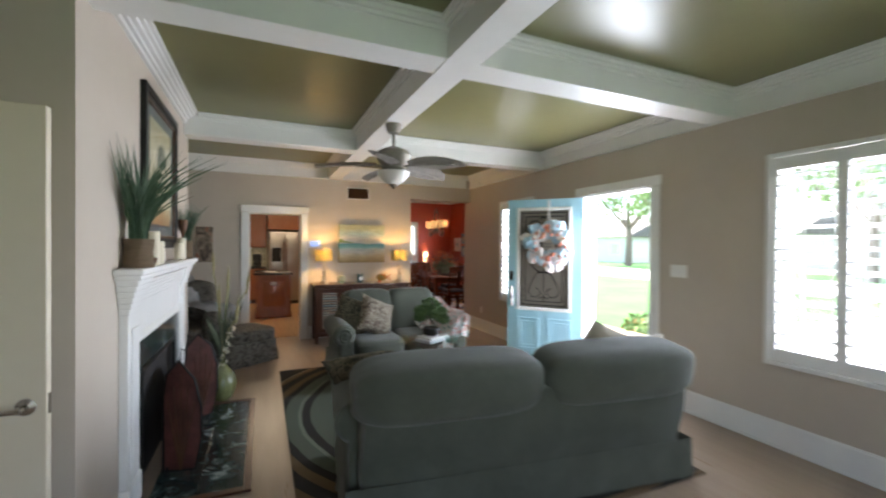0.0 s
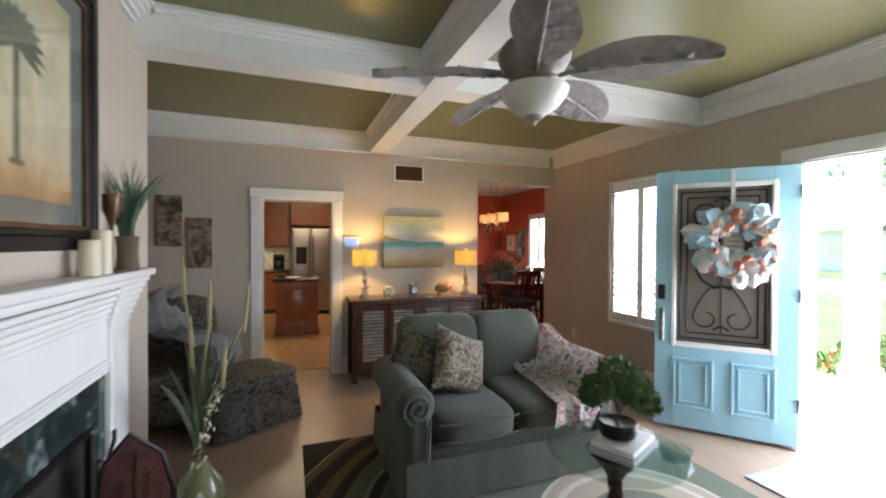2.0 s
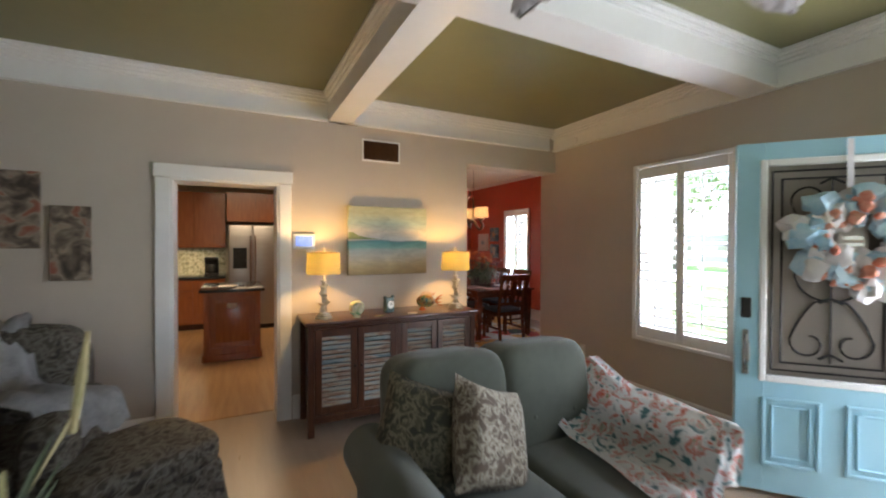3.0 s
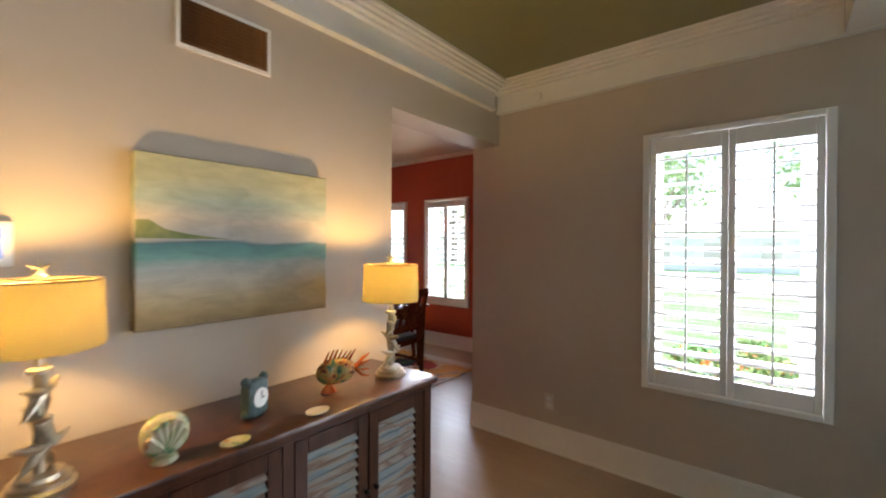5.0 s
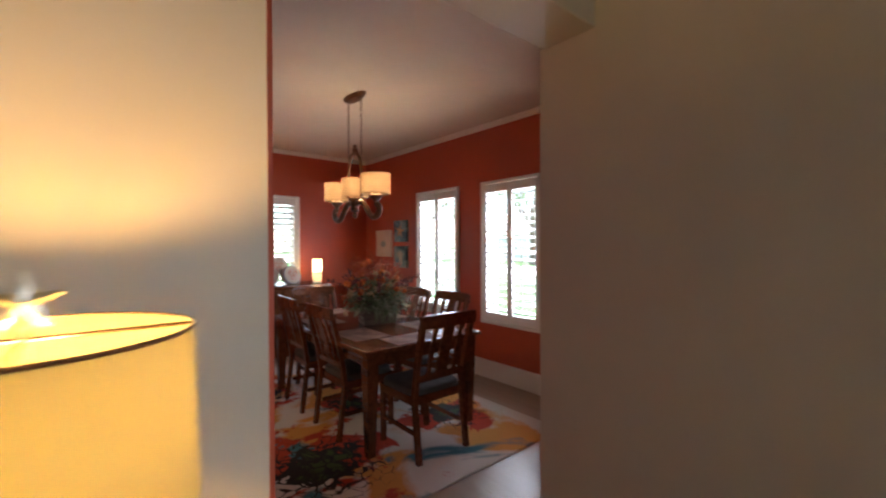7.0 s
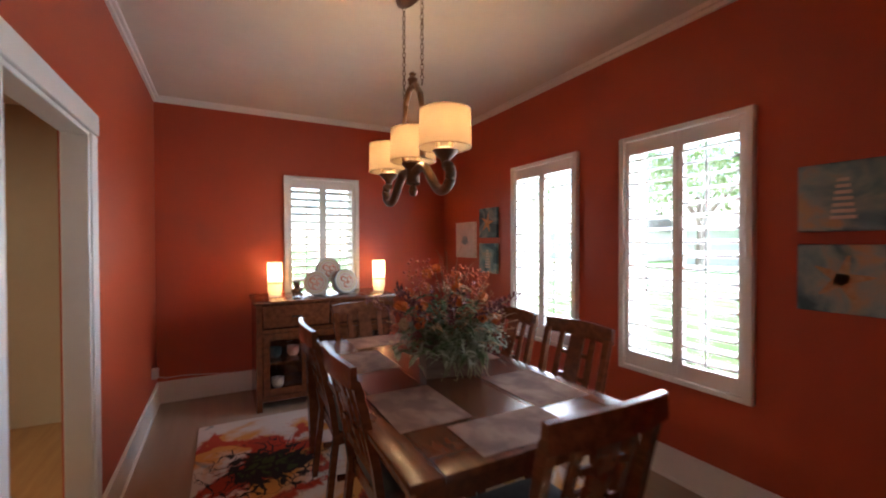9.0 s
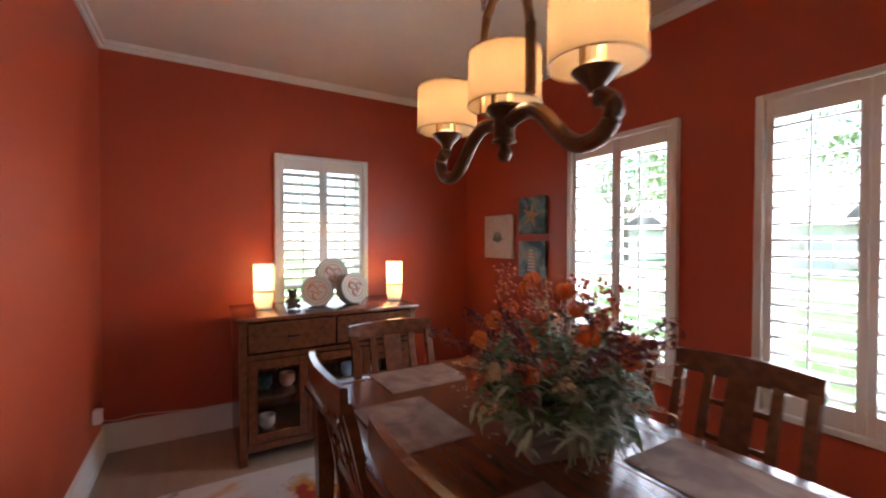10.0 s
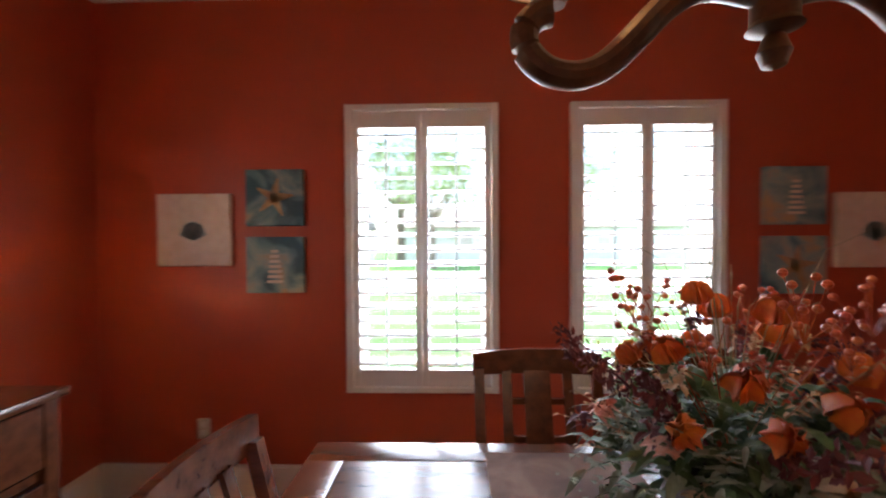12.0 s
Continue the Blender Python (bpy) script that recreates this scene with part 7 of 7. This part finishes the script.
for k in range(10):
    an = k * 0.63 + 0.1
    d = Vector((0.55 * math.cos(an), 0.55 * math.sin(an), 1))
    tip = C0 + d * random.uniform(0.28, 0.42)
    b = B().tube([C0, C0.lerp(tip, 0.6), tip], [0.002, 0.0014, 0.001], 5)
    for i in range(10):
        p = tip + Vector((random.uniform(-0.05, 0.05), random.uniform(-0.05, 0.05), random.uniform(-0.08, 0.03)))
        b.tube([tip - Vector((0, 0, 0.09)), p], 0.001, 3)
        b.lathe([(0, -0.008), (0.006, -0.005), (0.0085, 0), (0.006, 0.005), (0, 0.008)], p, 7)
    part("berry_sprig", b, M_BERRY, fc, "red berry sprig")
b = B()
for k in range(14):
    an = random.uniform(0, 6.28)
    d = Vector((random.uniform(0.1, 0.4) * math.cos(an), random.uniform(0.1, 0.4) * math.sin(an), 1))
    L = random.uniform(0.40, 0.60)
    b.tube([C0, C0 + d * L * 0.5, C0 + d * L * 0.85 + Vector((d.x, d.y, 0)) * 0.05, C0 + d * L * 0.95 + Vector((d.x, d.y, -0.1)) * 0.2], [0.0013, 0.0012, 0.001, 0.0006], 4)
tagged(part("wispy_grass", b, M_FERN, fc, "thin pale wispy grass stems", 0), kind="stuff")
b = B()
for k in range(44):
    bx, by = 0.02 + random.uniform(-0.1, 0.12), -0.14 + random.uniform(-0.03, 0.02)
    le = random.uniform(0.14, 0.23)
    b.tube([(bx, by, 0.24), (bx + 0.01, by - 0.03, 0.2), (bx + random.uniform(-0.02, 0.02), by - 0.05, 0.24 - le * 0.7), (bx + random.uniform(-0.03, 0.03), by - 0.05, max(0.006, 0.24 - le))], [0.003, 0.004, 0.004, 0.002], 5)
part("trailing_amaranth", b, M_FERN, fc, "pale trailing tassels", 0)

# buffet
bf = thing("buffet", pose(3.27, 11.34, 0), "cherry wood buffet with glass doors", "buffet")
w_, d_, h_ = 1.27, 0.66, 0.975
part("top", B().box(-0.02, w_ + 0.02, -0.02, d_, h_ - 0.03, h_, 0.006, 2), M_CHERRY, bf)
for nm, bx in (("side_panel", (0.0, 0.05, 0, d_, 0.0, h_ - 0.03)), ("side_panel", (w_ - 0.05, w_, 0, d_, 0.0, h_ - 0.03)), ("back_panel", (0.05, w_ - 0.05, d_ - 0.02, d_, 0.1, h_ - 0.03)),
               ("bottom_board", (0.05, w_ - 0.05, 0.02, d_ - 0.02, 0.10, 0.13)), ("drawer_rail", (0.05, w_ - 0.05, 0.02, d_ - 0.02, 0.69, 0.72)), ("shelf", (0.05, w_ - 0.05, 0.05, d_ - 0.02, 0.40, 0.415)),
               ("plinth", (0.05, w_ - 0.05, 0.01, 0.018, 0.08, 0.13)), ("divider", (0.435, 0.465, 0.0, 0.05, 0.13, 0.69)), ("divider", (0.805, 0.835, 0.0, 0.05, 0.13, 0.69))):
    part(nm, B().box(*bx, 0.002, 1), M_CHERRY, bf)
for k in range(2):
    xa, xb = 0.056 + k * (w_ / 2 - 0.05), w_ / 2 - 0.006 + k * (w_ / 2 - 0.05)
    dr = part("drawer", B().box(xa, xb, -0.004, 0.03, 0.735, h_ - 0.04, 0.004, 1), M_CHERRY, bf)
    part("handle", B().tube([((xa + xb) / 2 - 0.04, -0.004, 0.83), ((xa + xb) / 2 - 0.03, -0.02, 0.83), ((xa + xb) / 2 + 0.03, -0.02, 0.83), ((xa + xb) / 2 + 0.04, -0.004, 0.83)], 0.006, 8), M_BLACK, dr)
for k, (xa2, xb2) in enumerate(((0.055, 0.432), (0.468, 0.802), (0.838, 1.215))):
    b = B().box(xa2, xa2 + 0.055, -0.002, 0.018, 0.135, 0.685, 0.003, 1).box(xb2 - 0.055, xb2, -0.002, 0.018, 0.135, 0.685, 0.003, 1).box(xa2 + 0.055, xb2 - 0.055, -0.002, 0.018, 0.135, 0.20, 0.003, 1).box(xa2 + 0.055, xb2 - 0.055, -0.002, 0.018, 0.625, 0.685, 0.003, 1)
    dd = part("door", b, M_CHERRY, bf)
    part("pane", B().box(xa2 + 0.055, xb2 - 0.055, 0.006, 0.009, 0.20, 0.625), M_GLASS, dd)
    part("knob", B().lathe([(0.004, 0), (0.004, 0.01), (0.012, 0.018), (0, 0.026)], m=pose(xb2 - 0.028 if k == 0 else xa2 + 0.028, -0.002, 0.42, 90), seg=12), M_BLACK, dd)
for i, (x, z, mm, lb) in enumerate(((0.20, 0.13, M_SHELL, "small cream box"), (0.34, 0.415, M_CORAL, "small coral cup"), (0.18, 0.415, M_TEAL, "small teal bowl"), (0.95, 0.13, M_BOOK, "pale dish"), (0.80, 0.415, M_MESH1, "blue glass jar"), (1.02, 0.415, M_SHELL, "cream cup"))):
    solo("crockery", B().lathe([(0.035, 0), (0.055, 0.03), (0.055, 0.09), (0.05, 0.09), (0.045, 0.02), (0, 0.015)], seg=18), mm, lb + " inside the buffet", "crockery", pose(3.27 + x, 11.60, z), "buffet crockery")


def glow_lamp(m):
    root = thing("accent_lamp", m, "lit opal cylinder lamp on the buffet", "lamp", "pair of buffet lamps")
    b = B()
    b.lathe([(0.055, 0.02), (0.066, 0.06), (0.066, 0.125)], seg=30)
    bmesh.ops.delete(b.m, geom=[f for f in b.m.faces if len(f.verts) > 4], context='FACES')
    part("lower_glass", b, M_SHADE3, root, "glowing opal base", 60)
    b = B()
    b.lathe([(0.066, 0.142), (0.068, 0.33)], seg=30)
    bmesh.ops.delete(b.m, geom=[f for f in b.m.faces if len(f.verts) > 4], context='FACES')
    part("shade", b, M_SHADE3, root, "glowing opal cylinder shade", 60)
    part("band", B().tube([(0.067 * math.cos(i * 6.2832 / 30), 0.067 * math.sin(i * 6.2832 / 30), 0.133) for i in range(31)], 0.008, 6), M_TAN, root, "tan band")
    part("foot", B().lathe([(0.05, 0), (0.058, 0.008), (0.055, 0.022), (0.0, 0.024)], seg=26), M_FROST, root)
    return root


g0 = glow_lamp(pose(3.46, 11.67, h_))
copy_thing(g0, pose(4.50, 11.67, h_))
# round boxes with red letters
M_HATBOX = mat("cream_striped_box", (0.40, 0.31, 0.23), 0.7, colour2=(0.52, 0.43, 0.34), scale=2, stretch=(1, 1, 22))
M_LID = bpy.data.materials.new("ringed_cream_lid")
M_LID.use_nodes = True
lt = M_LID.node_tree
lt.nodes["Principled BSDF"].inputs["Roughness"].default_value = 0.65
lc, lm, ll, lr = (lt.nodes.new(k) for k in ("ShaderNodeTexCoord", "ShaderNodeMapping", "ShaderNodeVectorMath", "ShaderNodeValToRGB"))
lm.inputs["Scale"].default_value = (7.5, 7.5, 0.0)
ll.operation = 'LENGTH'
lr.color_ramp.interpolation = 'CONSTANT'
rings = [(0.0, (0.62, 0.56, 0.47)), (0.50, (0.55, 0.30, 0.24)), (0.56, (0.60, 0.55, 0.47)), (0.68, (0.52, 0.42, 0.20)), (0.74, (0.60, 0.56, 0.49)), (0.86, (0.34, 0.36, 0.37))]
while len(lr.color_ramp.elements) < len(rings):
    lr.color_ramp.elements.new(0.5)
for e, (p, c) in zip(lr.color_ramp.elements, rings):
    e.position, e.color = p, (*c, 1)
lt.links.new(lc.outputs["Object"], lm.inputs["Vector"])
lt.links.new(lm.outputs["Vector"], ll.inputs[0])
lt.links.new(ll.outputs["Value"], lr.inputs["Fac"])
lt.links.new(lr.outputs["Color"], lt.nodes["Principled BSDF"].inputs["Base Color"])
for x, y, z, rx, ry, rz, r_ in ((3.84, 11.62, 0.115, 78, 0, -22, 0.115), (4.11, 11.62, 0.120, 76, 0, 14, 0.12), (3.97, 11.72, 0.235, 80, 0, 0, 0.12)):
    hb = thing("round_box", pose(x, y, h_ + z, rx, ry, rz), "round cream gift box with red lettering bars", "box", "round boxes")
    part("drum", B().lathe([(r_ - 0.004, -0.05), (r_, -0.046), (r_, 0.03)], seg=36), M_HATBOX, hb)
    part("lid", B().lathe([(r_ + 0.004, 0.02), (r_ + 0.004, 0.046), (r_ - 0.002, 0.05), (0, 0.05)], seg=36), M_LID, hb, "cream lid with coloured rings")
    b = B()
    for k in range(3):
        an = k * 2.09 + 0.4
        b.tube([(0.036 * math.cos(an) + 0.024 * math.cos(q * 0.63), 0.036 * math.sin(an) + 0.024 * math.sin(q * 0.63), 0.052) for q in range(9)], 0.007, 5)
    part("red_lettering", b, M_CORAL, hb, "red lettering bars")
M_PLUSH = mat("brown_plush", (0.10, 0.055, 0.030), 0.95, colour2=(0.16, 0.09, 0.05), scale=30, bump=0.8, bscale=150)
b = B()
for x, y, z, r_ in ((0, 0, 0.045, 0.042), (0, -0.008, 0.110, 0.032), (-0.024, 0, 0.138, 0.012), (0.024, 0, 0.138, 0.012), (-0.035, -0.03, 0.02, 0.018), (0.035, -0.03, 0.02, 0.018), (-0.042, -0.012, 0.06, 0.015), (0.042, -0.012, 0.06, 0.015), (0, -0.038, 0.104, 0.014)):
    b.lathe([(r_ * math.sin(k * math.pi / 8), -r_ * math.cos(k * math.pi / 8)) for k in range(9)], (x, y, z + 0.002), 14)
solo("teddy_bear", b, M_PLUSH, "small sitting brown plush toy bear", "toy", pose(3.64, 11.56, h_, 0, 0, 15))

# pictures on the red wall
M_BLUEART = ramp_mat("blue_starfish_painting", [(0.38, (0.06, 0.13, 0.17)), (0.48, (0.15, 0.28, 0.32)), (0.57, (0.30, 0.40, 0.40)), (0.66, (0.48, 0.36, 0.22))], scale=5, detail=4, distort=1.0)
M_SHELLART = mat("pale_teal_watercolour", (0.26, 0.37, 0.39), 0.8, colour2=(0.42, 0.47, 0.46), scale=40)
M_STARART = mat("painted_sand_orange", (0.45, 0.25, 0.10), 0.7, colour2=(0.55, 0.42, 0.28), scale=30)
for y0, y1, z0, z1, kind in ((11.27, 11.68, 1.32, 1.72, 0), (10.86, 11.18, 1.54, 1.85, 1), (10.86, 11.18, 1.17, 1.48, 2), (8.05, 8.38, 1.53, 1.84, 2), (8.05, 8.38, 1.16, 1.47, 1), (7.60, 8.00, 1.30, 1.70, 0)):
    hw, hh = (y1 - y0) / 2, (z1 - z0) / 2
    root = thing("canvas_picture", pose(XD, (y0 + y1) / 2, (z0 + z1) / 2, 0, 0, 90), "cream canvas with a small blue shell" if kind == 0 else "blue canvas painting of a sea creature", "picture", "beach pictures")
    part("canvas", B().box(-hw, hw, 0.003, 0.035, -hh, hh, 0.003, 1), M_SHELL if kind == 0 else M_BLUEART, root)
    b = B()
    if kind == 0:
        for k in range(9):
            an = 0.4 + k * 0.29
            b.blade([(0, 0.0365, -0.06), (0.075 * math.cos(an), 0.0365, -0.05 + 0.095 * math.sin(an))], [0.006, 0.035], Vector((0, 1, 0)), 0.0)
    elif kind == 1:
        for k in range(5):
            an = math.pi / 2 + 0.2 + k * 2 * math.pi / 5
            b.blade([(0, 0.0365, 0), (0.05 * math.cos(an), 0.0365, 0.05 * math.sin(an)), (0.11 * math.cos(an), 0.0365, 0.11 * math.sin(an))], [0.05, 0.035, 0.006], Vector((0, 1, 0)), 0.0)
    else:
        for k in range(7):
            b.box(-0.045 + 0.004 * k, 0.045 - 0.004 * k, 0.0352, 0.0368, -0.10 + 0.028 * k, -0.085 + 0.028 * k)
    part("painted_motif", b, M_SHELLART if kind == 0 else (M_STARART if kind == 1 else M_SHELL), root, "painted motif", 0)

# chandelier
chd = thing("chandelier", pose(3.94, 9.49, 0), "bronze chandelier with three cream drum shades", "chandelier")
part("ceiling_plate", B().lathe([(0.02, HD - 0.04), (0.05, HD - 0.035), (0.065, HD - 0.015), (0.07, HD)], seg=26, sx=0.9, sy=2.6), M_BRONZE, chd)
for s in (-1, 1):
    b = B()
    za, zb = 2.30, HD - 0.03
    n = 20
    for k in range(n):
        z = za + (zb - za) * (k + 0.5) / n
        h2 = (zb - za) / n * 0.62
        pts = [(0.009 * math.cos(q * 0.785) * (1 if k % 2 else 0), s * 0.12 + 0.009 * math.cos(q * 0.785) * (0 if k % 2 else 1), z + h2 * math.sin(q * 0.785)) for q in range(9)]
        b.tube(pts, 0.0025, 5)
    part("chain", b, M_BRONZE, chd)
b = B().tube([(0, -0.125, 1.93), (0, -0.125, 2.14), (0, -0.10, 2.26), (0, -0.04, 2.33), (0, 0.04, 2.33), (0, 0.10, 2.26), (0, 0.125, 2.14), (0, 0.125, 1.93)], 0.017, 10)
part("arch", b, M_BRONZE, chd)
part("arch_finial", B().lathe([(0.012, 2.32), (0.022, 2.34), (0.028, 2.37), (0.014, 2.385), (0.020, 2.40), (0.0, 2.415)], seg=18), M_BRONZE, chd)
for s in (-1, 1):
    pts = []
    keys = [(0.03, 1.885), (0.09, 1.90), (0.14, 1.895), (0.19, 1.86), (0.235, 1.81), (0.28, 1.765), (0.33, 1.745), (0.385, 1.755), (0.42, 1.79), (0.425, 1.83), (0.40, 1.855), (0.37, 1.86)]
    for k in range(len(keys) - 1):
        for q in range(4):
            t_ = q / 4
            pts.append((0, s * (keys[k][0] * (1 - t_) + keys[k + 1][0] * t_), keys[k][1] * (1 - t_) + keys[k + 1][1] * t_))
    pts = [Vector(p) - Vector((0, 0, 0.018)) for p in pts]
    for _ in range(4):
        pts = [pts[0]] + [(pts[i - 1] + pts[i] * 2 + pts[i + 1]) / 4 for i in range(1, len(pts) - 1)] + [pts[-1]]
    part("scroll_arm", B().tube(pts, 0.025, 12, 1.0), M_BRONZE, chd)
part("centre_column", B().lathe([(0.0, 1.735), (0.018, 1.742), (0.026, 1.765), (0.018, 1.788), (0.014, 1.795), (0.042, 1.805), (0.036, 1.815), (0.036, 1.885), (0.058, 1.905), (0.06, 1.92), (0.0, 1.922)], seg=24), M_BRONZE, chd)
for y in (-0.37, 0.0, 0.37):
    part("cup", B().lathe([(0.018, 1.85), (0.024, 1.87), (0.05, 1.895), (0.062, 1.91), (0.035, 1.925), (0.0, 1.93)], (0, y, 0), 22), M_BRONZE, chd)
    b = B()
    rr = 0.122
    b.lathe([(rr, 1.925), (rr - 0.002, 2.095)], (0, y, 0), 40)
    bmesh.ops.delete(b.m, geom=[f for f in b.m.faces if len(f.verts) > 4], context='FACES')
    sh = part("shade", b, M_SHADE2, chd, "cream pleated drum shade", 60)
    b = B()
    for z in (1.925, 2.095):
        b.tube([(rr * math.cos(i * 6.2832 / 40), y + rr * math.sin(i * 6.2832 / 40), z) for i in range(41)], 0.0025, 5)
    part("shade_rim", b, M_BRONZE, sh)
    for s in (-1, 1):
        part("candle_sleeve", B().lathe([(0.011, 1.925), (0.011, 1.985), (0.0, 1.987)], (0.035 * s, y + 0.01, 0), 12), M_TAN, chd)
sd = thing("smoke_detector", pose(2.68, 9.53, HD), "small white ceiling smoke detector", "smoke detector")
part("case", B().lathe([(0.05, -0.03), (0.065, -0.02), (0.068, 0.0)], seg=26), M_TRIM, sd)
pl = thing("plug", pose(XD0 + 0.012, 11.75, 0.36), "white plug with a cord to the buffet", "plug")
part("body", B().box(-0.012, 0.035, -0.03, 0.03, -0.045, 0.045, 0.008, 2), M_TRIM, pl)
part("cord", B().tube([(0.03, 0.0, -0.03), (0.08, 0.10, -0.08), (0.2, 0.20, -0.10), (0.78, 0.22, -0.16)], 0.003, 6), M_TRIM, pl)
